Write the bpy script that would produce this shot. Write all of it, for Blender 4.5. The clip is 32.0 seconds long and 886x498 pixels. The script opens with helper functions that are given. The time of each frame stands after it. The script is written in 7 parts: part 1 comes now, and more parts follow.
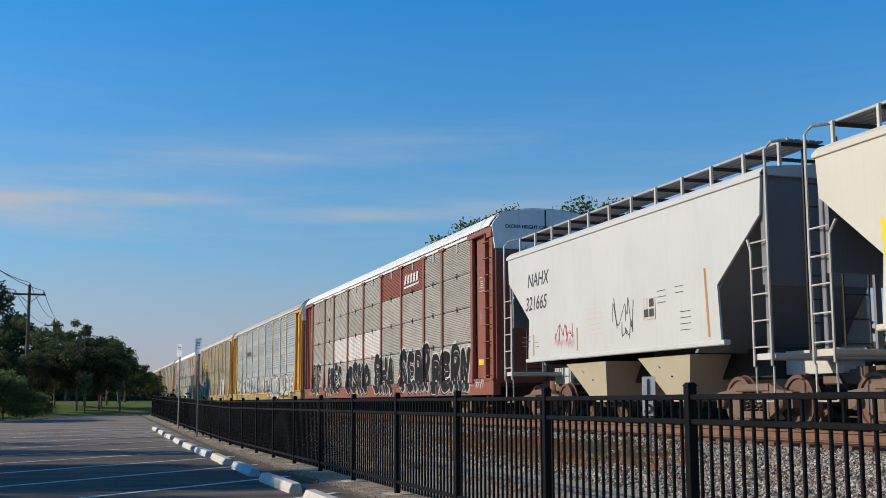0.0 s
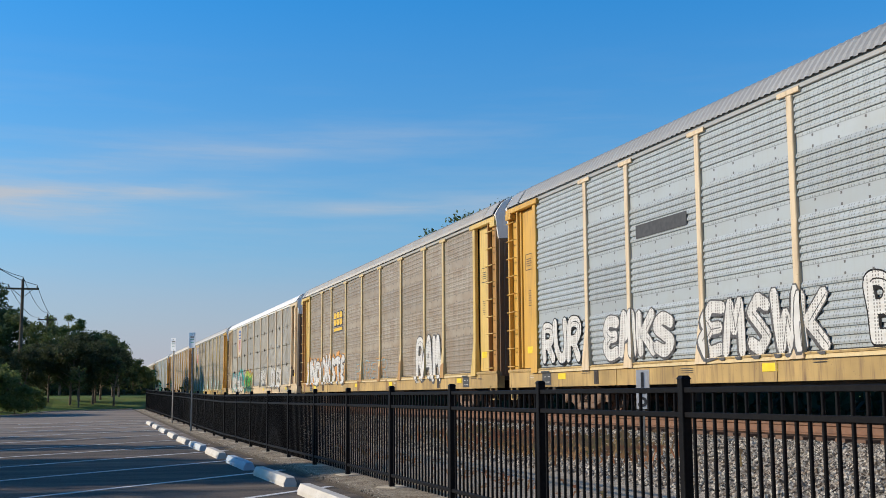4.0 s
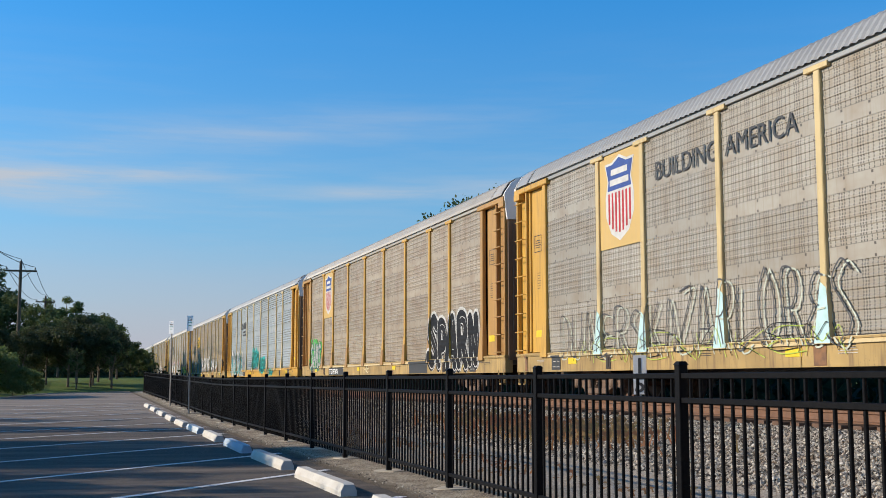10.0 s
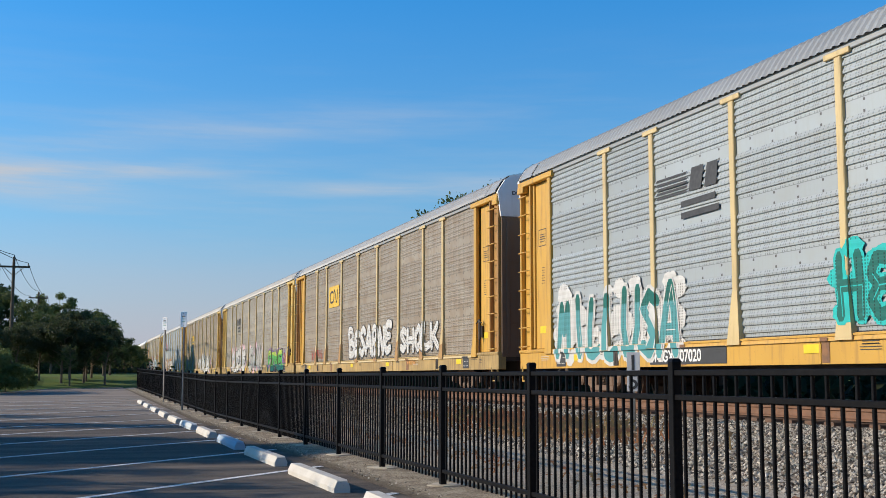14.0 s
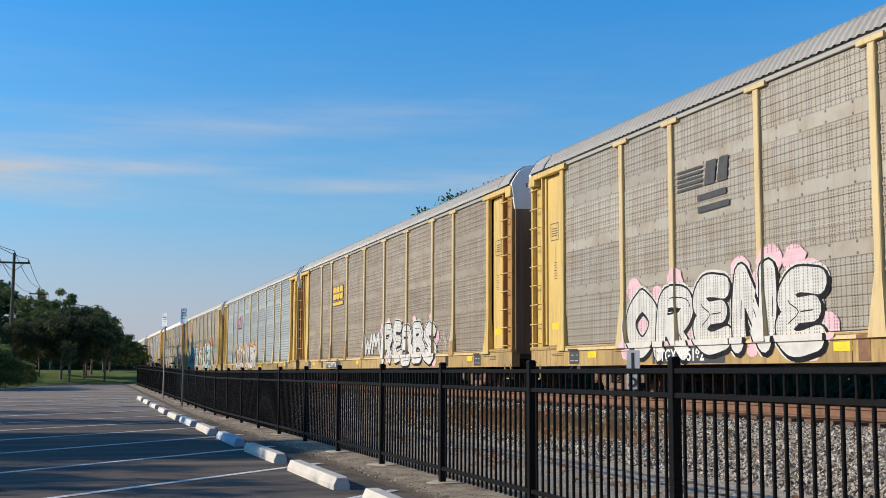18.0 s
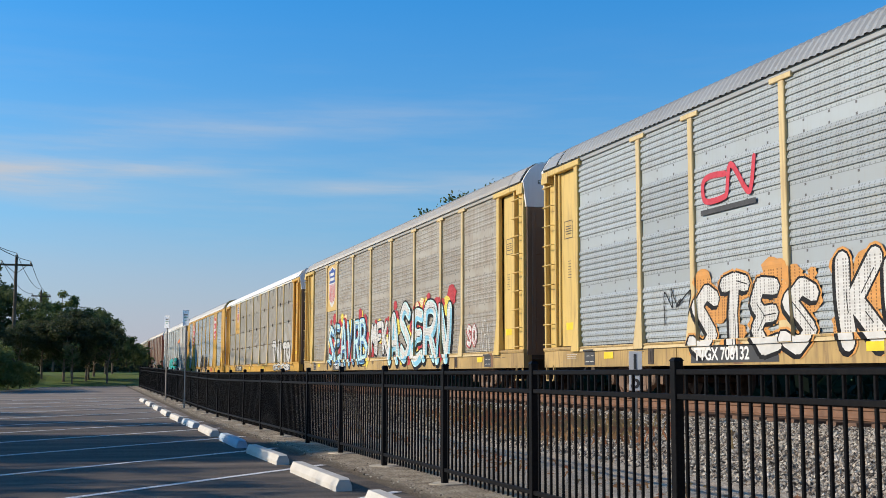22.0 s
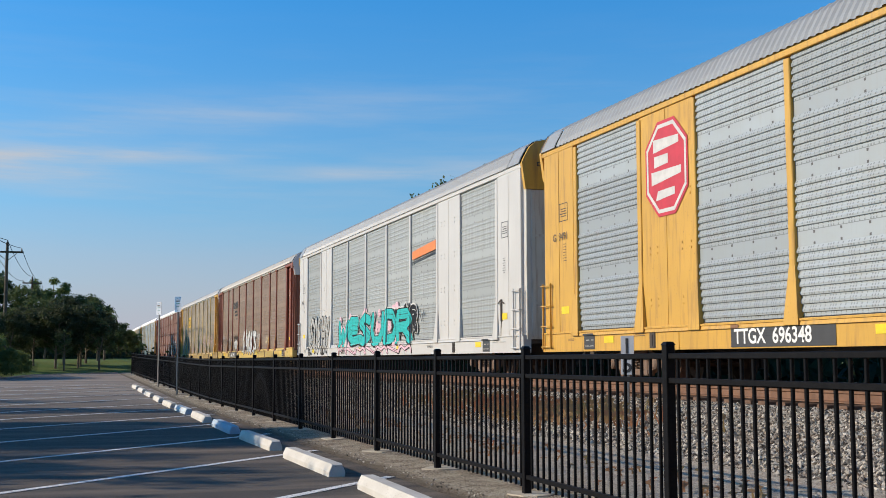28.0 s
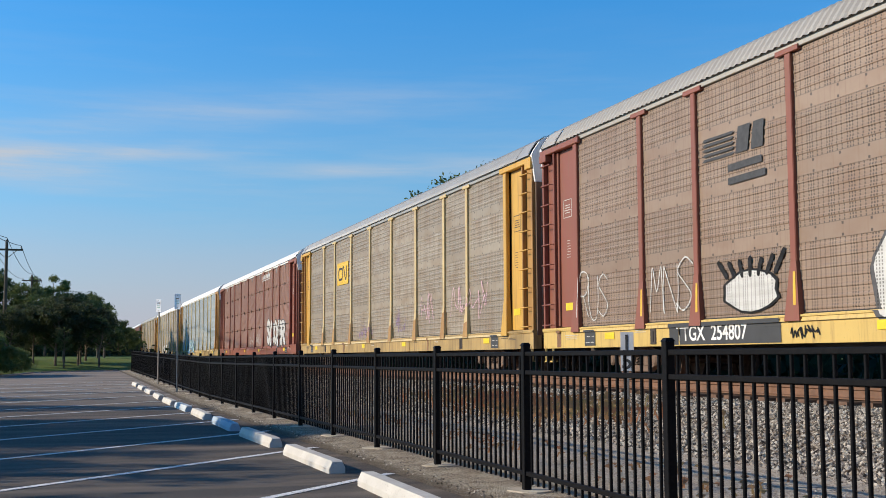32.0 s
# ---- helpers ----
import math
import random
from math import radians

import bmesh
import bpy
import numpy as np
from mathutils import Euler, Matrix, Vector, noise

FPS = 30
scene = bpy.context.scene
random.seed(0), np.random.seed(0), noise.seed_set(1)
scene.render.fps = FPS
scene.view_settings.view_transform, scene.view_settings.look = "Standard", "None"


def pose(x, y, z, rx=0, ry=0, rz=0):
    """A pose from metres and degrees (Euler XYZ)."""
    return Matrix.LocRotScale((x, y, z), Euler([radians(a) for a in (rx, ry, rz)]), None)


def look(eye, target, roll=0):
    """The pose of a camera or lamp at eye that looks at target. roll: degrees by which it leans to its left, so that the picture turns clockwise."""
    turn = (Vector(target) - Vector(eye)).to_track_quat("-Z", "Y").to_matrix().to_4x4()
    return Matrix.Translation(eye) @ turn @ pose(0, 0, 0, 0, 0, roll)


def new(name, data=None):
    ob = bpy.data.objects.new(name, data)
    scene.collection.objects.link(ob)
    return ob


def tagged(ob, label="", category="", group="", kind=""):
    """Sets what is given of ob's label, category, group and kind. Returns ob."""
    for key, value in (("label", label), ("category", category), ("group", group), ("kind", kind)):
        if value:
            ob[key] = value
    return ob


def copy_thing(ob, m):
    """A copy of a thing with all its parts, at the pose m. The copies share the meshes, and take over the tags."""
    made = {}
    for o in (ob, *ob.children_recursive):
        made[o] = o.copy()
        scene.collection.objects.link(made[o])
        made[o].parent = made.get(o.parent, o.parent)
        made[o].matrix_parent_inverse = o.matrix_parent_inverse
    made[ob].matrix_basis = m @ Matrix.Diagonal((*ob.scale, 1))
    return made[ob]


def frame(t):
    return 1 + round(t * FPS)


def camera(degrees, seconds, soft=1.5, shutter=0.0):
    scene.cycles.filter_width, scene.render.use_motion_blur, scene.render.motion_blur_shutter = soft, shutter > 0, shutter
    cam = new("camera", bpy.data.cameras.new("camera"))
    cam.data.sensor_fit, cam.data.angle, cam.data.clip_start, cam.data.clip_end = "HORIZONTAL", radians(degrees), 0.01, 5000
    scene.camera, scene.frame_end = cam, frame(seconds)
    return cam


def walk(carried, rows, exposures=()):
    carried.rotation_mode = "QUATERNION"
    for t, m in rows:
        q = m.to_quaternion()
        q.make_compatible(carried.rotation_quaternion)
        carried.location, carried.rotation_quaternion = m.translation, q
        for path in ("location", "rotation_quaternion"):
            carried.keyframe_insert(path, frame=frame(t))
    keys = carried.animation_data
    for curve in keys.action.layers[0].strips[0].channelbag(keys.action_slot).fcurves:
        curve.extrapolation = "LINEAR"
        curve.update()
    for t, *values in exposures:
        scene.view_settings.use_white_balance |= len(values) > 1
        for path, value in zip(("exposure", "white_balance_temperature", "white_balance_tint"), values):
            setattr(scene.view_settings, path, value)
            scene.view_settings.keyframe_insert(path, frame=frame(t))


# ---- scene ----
import collections
# the camera is held in the hand of somebody who stands still: its place is one point, only its aim drifts
EYE = (0.0, 0.0, 1.141)
AIM = [(0, 17.00, 7.45, -0.21), (0.5, 17.04, 7.52, -0.14), (1, 17.07, 7.47, -0.40), (1.5, 17.06, 7.49, -0.25), (2, 17.08, 7.47, -0.38), 
       (2.5, 17.15, 7.51, -0.33), (3, 17.25, 7.40, -0.53), (3.5, 17.34, 7.29, -0.39), (5.5, 17.13, 6.60, -0.22), (6, 17.14, 6.47, -0.14), 
       (6.5, 17.15, 6.45, -0.08), (7, 17.16, 6.45, -0.11), (7.5, 17.18, 6.44, -0.03), (8, 17.19, 6.45, -0.06), (8.5, 17.23, 6.44, 0.01), 
       (9, 17.31, 6.43, 0.02), (9.5, 17.32, 6.42, -0.01), (10, 17.38, 6.38, -0.02), (10.5, 17.43, 6.32, 0.05), (11, 17.46, 6.30, 0.05), 
       (11.5, 17.52, 6.26, 0.08), (12, 17.55, 6.23, -0.00), (12.5, 17.59, 6.20, -0.01), (13, 17.62, 6.20, -0.02), (13.5, 17.65, 6.21, 0.05), 
       (14, 17.68, 6.22, 0.07), (14.5, 17.70, 6.18, 0.10), (16.5, 17.70, 6.07, 0.19), (17, 17.70, 6.06, 0.28), (17.5, 17.69, 6.07, 0.27), 
       (18, 17.67, 6.09, 0.26), (18.5, 17.63, 6.11, 0.24), (19, 17.59, 6.11, 0.21), (19.5, 17.55, 6.13, 0.22), (20, 17.52, 6.15, 0.22), 
       (20.5, 17.50, 6.15, 0.24), (21, 17.50, 6.16, 0.21), (21.5, 17.52, 6.14, 0.21), (22, 17.57, 6.16, 0.16), (22.5, 17.61, 6.06, 0.20), 
       (23, 17.63, 6.00, 0.15), (23.5, 17.67, 5.92, 0.12), (24, 17.69, 5.88, 0.06), (24.5, 17.74, 5.80, -0.03), (25, 17.76, 5.69, -0.01), 
       (25.5, 17.79, 5.64, -0.03), (27.5, 17.94, 5.45, -0.10), (28, 17.97, 5.44, -0.11), (28.5, 18.01, 5.40, -0.12), (29, 18.05, 5.36, -0.14), 
       (29.5, 18.05, 5.32, -0.13), (30, 18.06, 5.30, -0.18), (30.5, 18.06, 5.29, -0.19), (31, 18.04, 5.28, -0.22), (31.5, 18.02, 5.28, -0.20), 
       (32, 17.99, 5.28, -0.23)]


def aimed(yaw, pitch, roll):
    """Degrees to the right of the track's direction, upwards, and of lean."""
    return Matrix.Translation(EYE) @ pose(0, 0, 0, 0, 0, -yaw) @ pose(0, 0, 0, 90 + pitch) @ pose(0, 0, 0, 0, 0, roll)


cam = camera(41.51, 32.0, soft=0.5)
walk(cam, [(t, aimed(a, b, c)) for t, a, b, c in AIM], exposures=[(0, -0.16), (1, -0.06), (2, -0.08), (3.5, -0.04), (5.5, 0.03), (6, 0.05), (7, -0.05), (8, -0.05), (9, -0.04), (10, 0.05), (12, 0.05), (14, 0.05), (17, 0.05), (22, 0.05), (24, 0.0), (25, -0.10), (27.5, 0.03), (28, 0.03), (29, -0.10), (30, -0.12), (31, 0.08), (32, 0.08)])

# ---- light ----
SUN_TO = Vector((-0.86, 0.31, 0.41)).normalized()
world = bpy.data.worlds.new("sky")
scene.world = world
world.use_nodes = True


class Nodes:
    """Short-hand for wiring a node tree."""

    def __init__(self, tree):
        self.tree = tree
        tree.nodes.clear()

    def add(self, kind, ins=None, **props):
        n = self.tree.nodes.new(kind)
        if "operation" in props:
            n.operation = props["operation"]
        if "use_clamp" in props:
            n.use_clamp = props["use_clamp"]
        if "blend" in props:
            n.data_type, n.blend_type = "RGBA", props["blend"]
        for k, v in (ins or {}).items():
            if isinstance(v, bpy.types.NodeSocket):
                self.tree.links.new(v, n.inputs[k])
            else:
                n.inputs[k].default_value = v
        return n

    def math(self, op, a, b=0.0, c=0.0, clamp=False):
        return self.add("ShaderNodeMath", {0: a, 1: b, 2: c}, operation=op, use_clamp=clamp).outputs[0]

    def mix(self, fac, a, b, kind="MIX"):
        n = self.add("ShaderNodeMix", {0: fac, 6: a, 7: b}, blend=kind)
        return n.outputs[2]

    def noise(self, vec, scale, detail=4.0, rough=0.55):
        return self.add("ShaderNodeTexNoise", {"Vector": vec, "Scale": scale, "Detail": detail, "Roughness": rough}).outputs[0]

    def ramp(self, v, lo, hi):
        return self.add("ShaderNodeMapRange", {0: v, 1: lo, 2: hi, 3: 0.0, 4: 1.0}).outputs[0]

    def scaled(self, vec, s, loc=(0, 0, 0)):
        return self.add("ShaderNodeMapping", {"Vector": vec, "Scale": s, "Location": loc}).outputs[0]


def rgb(*c):
    return (*c, 1.0)


def build_sky():
    N = Nodes(world.node_tree)
    sky = N.add("ShaderNodeTexSky")
    sky.sky_type, sky.sun_disc, sky.sun_elevation, sky.sun_rotation = "NISHITA", False, math.asin(SUN_TO.z), math.atan2(SUN_TO.x, SUN_TO.y)
    sky.altitude, sky.air_density, sky.dust_density, sky.ozone_density = 200.0, 1.0, 0.6, 3.0
    co = N.add("ShaderNodeTexCoord").outputs["Generated"]
    x, y, z = N.add("ShaderNodeSeparateXYZ", {0: co}).outputs
    # thin cirrus: a few long streaks low in the north, and a faint wide veil round them
    az = N.math("MULTIPLY", N.math("ARCTAN2", x, y), 57.2958)
    el = N.math("MULTIPLY", N.math("ARCSINE", z), 57.2958)
    wisps = N.noise(N.scaled(co, (3.0, 3.0, 34.0), (0.35, 0.0, 0.1)), 2.2, 6.0, 0.6)
    broad = N.noise(N.scaled(co, (1.2, 1.2, 9.0), (1.3, 0.2, 0.0)), 2.0, 4.0, 0.55)

    def streak(a0, wide, e0, thick, tilt, dense):
        u = N.math("DIVIDE", N.math("SUBTRACT", az, a0), wide)
        v = N.math("DIVIDE", N.math("SUBTRACT", el, N.math("MULTIPLY_ADD", N.math("SUBTRACT", az, a0), tilt, e0)), thick)
        v = N.math("ADD", v, N.math("MULTIPLY", N.math("SUBTRACT", broad, 0.5), 2.5))
        d = N.math("ADD", N.math("MULTIPLY", u, u), N.math("MULTIPLY", v, v))
        return N.math("MULTIPLY", N.math("EXPONENT", N.math("MULTIPLY", d, -1.0)), dense)

    m = streak(1.0, 6.0, 9.7, 0.32, 0.035, 0.75)
    for q in ((-1.0, 6.5, 8.5, 0.75, 0.0, 0.62), (5.0, 8.0, 11.3, 0.9, 0.08, 0.36), (15.0, 6.0, 9.2, 0.35, 0.02, 0.45), (-8.0, 8.0, 9.6, 0.9, 0.0, 0.6), (24.0, 7.0, 9.8, 0.4, 0.03, 0.35), (12.0, 10.0, 12.6, 0.6, 0.03, 0.16)):
        m = N.math("ADD", m, streak(*q))
    m = N.math("MULTIPLY", m, N.math("MULTIPLY_ADD", N.ramp(wisps, 0.35, 0.65), 0.7, 0.4))
    low = N.math("MULTIPLY", N.ramp(z, 0.06, 0.14), N.ramp(z, 0.30, 0.15))
    veil = N.math("MULTIPLY", N.math("MULTIPLY", N.ramp(N.math("ADD", N.math("MULTIPLY", wisps, 0.6), N.math("MULTIPLY", broad, 0.4)), 0.45, 0.70), low), 0.22)
    m = N.math("ADD", m, veil, 0.0, True)
    # a deep clear morning blue aloft, paler towards the horizon
    tint = N.mix(N.ramp(z, 0.0, 0.16), rgb(0.80, 0.80, 1.02), rgb(0.70, 1.10, 1.30))
    tint = N.mix(N.ramp(z, 0.16, 0.36), tint, rgb(0.20, 1.16, 1.76))
    tint = N.mix(N.ramp(z, 0.36, 0.9), tint, rgb(0.14, 0.68, 1.10))
    col = N.mix(1.0, sky.outputs[0], tint, "MULTIPLY")
    col = N.mix(m, col, rgb(4.2, 4.7, 5.4))
    haze = N.math("MULTIPLY", N.ramp(N.math("ADD", z, N.math("MULTIPLY", N.math("SUBTRACT", broad, 0.5), 0.05)), 0.12, 0.01), 0.80)
    col = N.mix(haze, col, rgb(4.1, 4.1, 5.0))
    bg = N.add("ShaderNodeBackground", {0: col, 1: 0.115})
    N.add("ShaderNodeOutputWorld", {0: bg.outputs[0]})


build_sky()
sun = new("sun", bpy.data.lights.new("sun", "SUN"))
sun.data.energy, sun.data.angle, sun.data.color = 5.0, radians(0.6), (1.0, 0.84, 0.64)
sun.matrix_world = look((0, 0, 40), Vector((0, 0, 40)) - SUN_TO)


# ---- materials ----
def surface(name, build, rough=0.6, metal=0.0, bump=0.0, bump_scale=60.0, coords="Object"):
    """A material whose colour comes from build(N, vector) -> colour socket, or (colour, roughness, height)."""
    m = bpy.data.materials.new(name)
    m.use_nodes = True
    N = Nodes(m.node_tree)
    co = N.add("ShaderNodeTexCoord").outputs[coords]
    got = build(N, co)
    col, ro, height = got if isinstance(got, tuple) else (got, None, None)
    b = N.add("ShaderNodeBsdfPrincipled", {"Base Color": col, "Roughness": rough if ro is None else ro, "Metallic": metal})
    if bump:
        h = N.noise(co, bump_scale, 4.0) if height is None else height
        bm_ = N.add("ShaderNodeBump", {"Strength": bump, "Distance": 0.02, "Height": h})
        N.tree.links.new(bm_.outputs[0], b.inputs["Normal"])
    N.add("ShaderNodeOutputMaterial", {0: b.outputs[0]})
    return m


def worn(c, dirt=(0.16, 0.11, 0.07), amount=0.45, fine=0.14, streak=True):
    """Paint of colour c with fading, vertical streaks of grime and specks of rust."""

    def build(N, co):
        rnd = N.add("ShaderNodeObjectInfo").outputs["Random"]
        co2 = N.add("ShaderNodeVectorMath", {0: co, 1: N.add("ShaderNodeCombineXYZ", {0: N.math("MULTIPLY", rnd, 37.0), 1: N.math("MULTIPLY", rnd, 91.0)}).outputs[0]}, operation="ADD").outputs[0]
        big = N.noise(co2, 0.9, 3.0)
        s = N.noise(N.scaled(co2, (7.0, 7.0, 0.7) if streak else (4, 4, 4)), 1.4, 4.0)
        speck = N.noise(co2, 34.0, 3.0)
        base = N.mix(N.ramp(big, 0.3, 0.75), rgb(*c), rgb(*[v * (1 - fine) for v in c]))
        base = N.mix(N.math("MULTIPLY", N.ramp(s, 0.5, 0.8), amount), base, rgb(*dirt))
        base = N.mix(N.math("MULTIPLY", N.ramp(speck, 0.66, 0.76), amount), base, rgb(*dirt))
        return base

    return build


SEAM = 0.24      # height of the plain seam at the foot of a sheet


def slots(N, y, z):
    """Mask of the slots punched in a side sheet: columns in groups, none along the plain seam at its foot."""
    u = N.math("FRACT", N.math("MULTIPLY", y, 1 / 0.46))
    three = N.math("MULTIPLY", N.math("LESS_THAN", u, 0.39), N.math("LESS_THAN", N.math("FRACT", N.math("MULTIPLY", u, 1 / 0.13)), 0.46))
    singles = N.math("ADD", N.math("COMPARE", u, 0.56, 0.028), N.math("COMPARE", u, 0.80, 0.028))
    dash = N.math("LESS_THAN", N.math("FRACT", N.math("MULTIPLY", z, 1 / 0.048)), 0.6)
    return N.math("MULTIPLY", N.math("MULTIPLY", N.math("ADD", three, singles), dash), N.math("GREATER_THAN", z, SEAM))


def perforated(c, hole=0.45, stain=(0.25, 0.17, 0.09), amount=0.4):
    """Galvanised screen sheet: rows of punched slots, patches of other zinc, stains."""

    def build(N, co):
        rnd = N.add("ShaderNodeObjectInfo").outputs["Random"]
        x, y, z = N.add("ShaderNodeSeparateXYZ", {0: co}).outputs
        slot = slots(N, y, z)
        co2 = N.add("ShaderNodeVectorMath", {0: co, 1: N.add("ShaderNodeCombineXYZ", {1: N.math("MULTIPLY", rnd, 71.0), 2: N.math("MULTIPLY", rnd, 13.0)}).outputs[0]}, operation="ADD").outputs[0]
        base = N.mix(rnd, rgb(*c), rgb(*[v * 0.80 for v in c]))
        big = N.noise(N.scaled(co2, (1, 1.0, 1.6)), 1.3, 3.0)
        base = N.mix(N.math("MULTIPLY", N.ramp(big, 0.42, 0.75), amount), base, rgb(*stain))
        s = N.noise(N.scaled(co2, (1, 9.0, 0.8)), 1.6, 4.0)
        base = N.mix(N.math("MULTIPLY", N.ramp(s, 0.52, 0.82), amount), base, rgb(*stain))
        base = N.mix(N.math("MULTIPLY", slot, hole), base, rgb(0.02, 0.018, 0.016))
        if not hole:
            return base
        # the plain seam at the sheet's foot: a line of dirt on its upper edge, bolt heads in two rows
        base = N.mix(N.math("MULTIPLY", N.math("COMPARE", z, SEAM - 0.004, 0.006), 0.5), base, rgb(0.05, 0.045, 0.04))
        by = N.math("COMPARE", N.math("FRACT", N.math("MULTIPLY", y, 1 / 0.62)), 0.5, 0.036)
        bz = N.math("ADD", N.math("COMPARE", z, 0.035, 0.020), N.math("COMPARE", z, SEAM - 0.04, 0.020))
        return N.mix(N.math("MULTIPLY", N.math("MULTIPLY", by, bz), 0.85), base, rgb(0.04, 0.03, 0.025))

    return build


def plain_noise(a, b, scale, lo=0.35, hi=0.7):
    return lambda N, co: N.mix(N.ramp(N.noise(co, scale, 5.0), lo, hi), rgb(*a), rgb(*b))


def asphalt_look(N, co):
    fine = N.noise(co, 220.0, 3.0)
    grit = N.noise(co, 60.0, 3.0)
    patch = N.noise(N.scaled(co, (1.0, 0.35, 1.0)), 0.35, 4.0)
    base = N.mix(N.ramp(patch, 0.35, 0.7), rgb(0.052, 0.046, 0.041), rgb(0.088, 0.076, 0.066))
    base = N.mix(N.ramp(fine, 0.45, 0.75), base, rgb(0.19, 0.168, 0.142))
    drag = N.noise(N.scaled(co, (0.12, 1.6, 1.0)), 1.0, 5.0, 0.6)
    base = N.mix(N.math("MULTIPLY", N.ramp(drag, 0.45, 0.7), 0.55), base, rgb(0.27, 0.215, 0.165))
    # paler towards the far end: the sunlit stretch's brightness is put into the colour
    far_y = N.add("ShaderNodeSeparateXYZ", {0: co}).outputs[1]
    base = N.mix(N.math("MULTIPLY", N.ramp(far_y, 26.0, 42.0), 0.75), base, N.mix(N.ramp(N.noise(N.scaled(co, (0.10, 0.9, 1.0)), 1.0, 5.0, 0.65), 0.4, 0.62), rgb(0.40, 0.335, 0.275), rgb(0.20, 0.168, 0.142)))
    stain = N.noise(co, 1.1, 3.0)
    base = N.mix(N.math("MULTIPLY", N.ramp(stain, 0.62, 0.72), 0.4), base, rgb(0.04, 0.04, 0.042))
    return base, 0.85, grit


def ballast_look(N, co):
    v = N.add("ShaderNodeTexVoronoi", {"Vector": co, "Scale": 17.0})
    base = N.mix(N.ramp(N.noise(co, 0.7, 3.0), 0.35, 0.7), rgb(0.40, 0.36, 0.31), rgb(0.27, 0.205, 0.15))
    base = N.mix(N.math("MULTIPLY", N.add("ShaderNodeSeparateColor", {0: v.outputs["Color"]}).outputs[0], 0.6), base, rgb(0.06, 0.058, 0.055))
    return base, 0.9, N.math("SUBTRACT", 1.0, v.outputs["Distance"])


def stone_look(N, co):
    r = N.add("ShaderNodeNewGeometry").outputs["Random Per Island"]
    base = N.mix(N.ramp(r, 0.15, 0.95), rgb(0.065, 0.055, 0.046), rgb(0.59, 0.53, 0.44))
    return N.mix(N.math("MULTIPLY", N.ramp(N.noise(co, 3.0), 0.5, 0.75), 0.5), base, rgb(0.24, 0.15, 0.08))


def loose_stone_look(N, co):
    r = N.add("ShaderNodeObjectInfo").outputs["Random"]
    return N.mix(N.ramp(N.noise(co, 40.0), 0.4, 0.7), N.mix(r, rgb(0.09, 0.085, 0.08), rgb(0.60, 0.56, 0.50)), rgb(0.28, 0.25, 0.2))


def gravel_look(N, co):
    """Trodden gravel with bare earth between and fines that wash over the asphalt's edge."""
    peb = N.add("ShaderNodeTexVoronoi", {"Vector": co, "Scale": 55.0})
    earth = N.noise(co, 3.2, 5.0, 0.65)
    base = N.mix(N.ramp(earth, 0.40, 0.60), rgb(0.48, 0.405, 0.29), rgb(0.24, 0.18, 0.12))
    tone = N.add("ShaderNodeSeparateColor", {0: peb.outputs["Color"]}).outputs[0]
    base = N.mix(N.math("MULTIPLY", N.ramp(tone, 0.35, 0.9), 0.6), base, rgb(0.55, 0.50, 0.42))
    base = N.mix(N.math("MULTIPLY", N.ramp(peb.outputs["Distance"], 0.45, 0.8), 0.7), base, rgb(0.07, 0.055, 0.04))
    across = N.math("MULTIPLY_ADD", N.math("SUBTRACT", earth, 0.5), 0.55, N.add("ShaderNodeSeparateXYZ", {0: co}).outputs[0])
    base = N.mix(N.math("MULTIPLY", N.ramp(across, 3.36, 3.22), 0.7), base, rgb(0.075, 0.055, 0.038))
    base = N.mix(N.math("MULTIPLY", N.ramp(across, 4.1, 4.8), 0.6), base, N.mix(N.ramp(tone, 0.2, 0.8), rgb(0.36, 0.31, 0.26), rgb(0.62, 0.57, 0.50)))
    return base, 0.9, N.math("SUBTRACT", 1.0, peb.outputs["Distance"])


def grass_look(N, co):
    a = N.noise(co, 0.25, 4.0)
    b = N.noise(co, 9.0, 4.0)
    base = N.mix(N.ramp(a, 0.35, 0.65), rgb(0.10, 0.16, 0.035), rgb(0.17, 0.20, 0.055))
    return N.mix(N.ramp(b, 0.4, 0.8), base, rgb(0.045, 0.075, 0.02))


def leaf_look(a, b, c):
    def build(N, co):
        r = N.add("ShaderNodeNewGeometry").outputs["Random Per Island"]
        return N.mix(N.ramp(N.noise(co, 0.5, 2.0), 0.4, 0.65), N.mix(r, rgb(*a), rgb(*b)), rgb(*c))

    return build


def leaf_surface(name, a, b, c):
    """Leaves let part of the light through."""
    m = surface(name, leaf_look(a, b, c), 0.7)
    tree_ = m.node_tree
    bs = [n for n in tree_.nodes if n.type == "BSDF_PRINCIPLED"][0]
    out = [n for n in tree_.nodes if n.type == "OUTPUT_MATERIAL"][0]
    tr = tree_.nodes.new("ShaderNodeBsdfTranslucent")
    tree_.links.new(bs.inputs["Base Color"].links[0].from_socket, tr.inputs[0])
    mx = tree_.nodes.new("ShaderNodeMixShader")
    mx.inputs[0].default_value = 0.5
    tree_.links.new(bs.outputs[0], mx.inputs[1])
    tree_.links.new(tr.outputs[0], mx.inputs[2])
    tree_.links.new(mx.outputs[0], out.inputs[0])
    return m


def concrete_look(a, b):
    def build(N, co):
        base = N.mix(N.ramp(N.noise(co, 2.0, 4.0), 0.35, 0.7), rgb(*a), rgb(*b))
        pits = N.ramp(N.noise(co, 55.0, 3.0), 0.62, 0.72)
        base = N.mix(N.math("MULTIPLY", pits, 0.5), base, rgb(0.16, 0.14, 0.12))
        return base

    return build


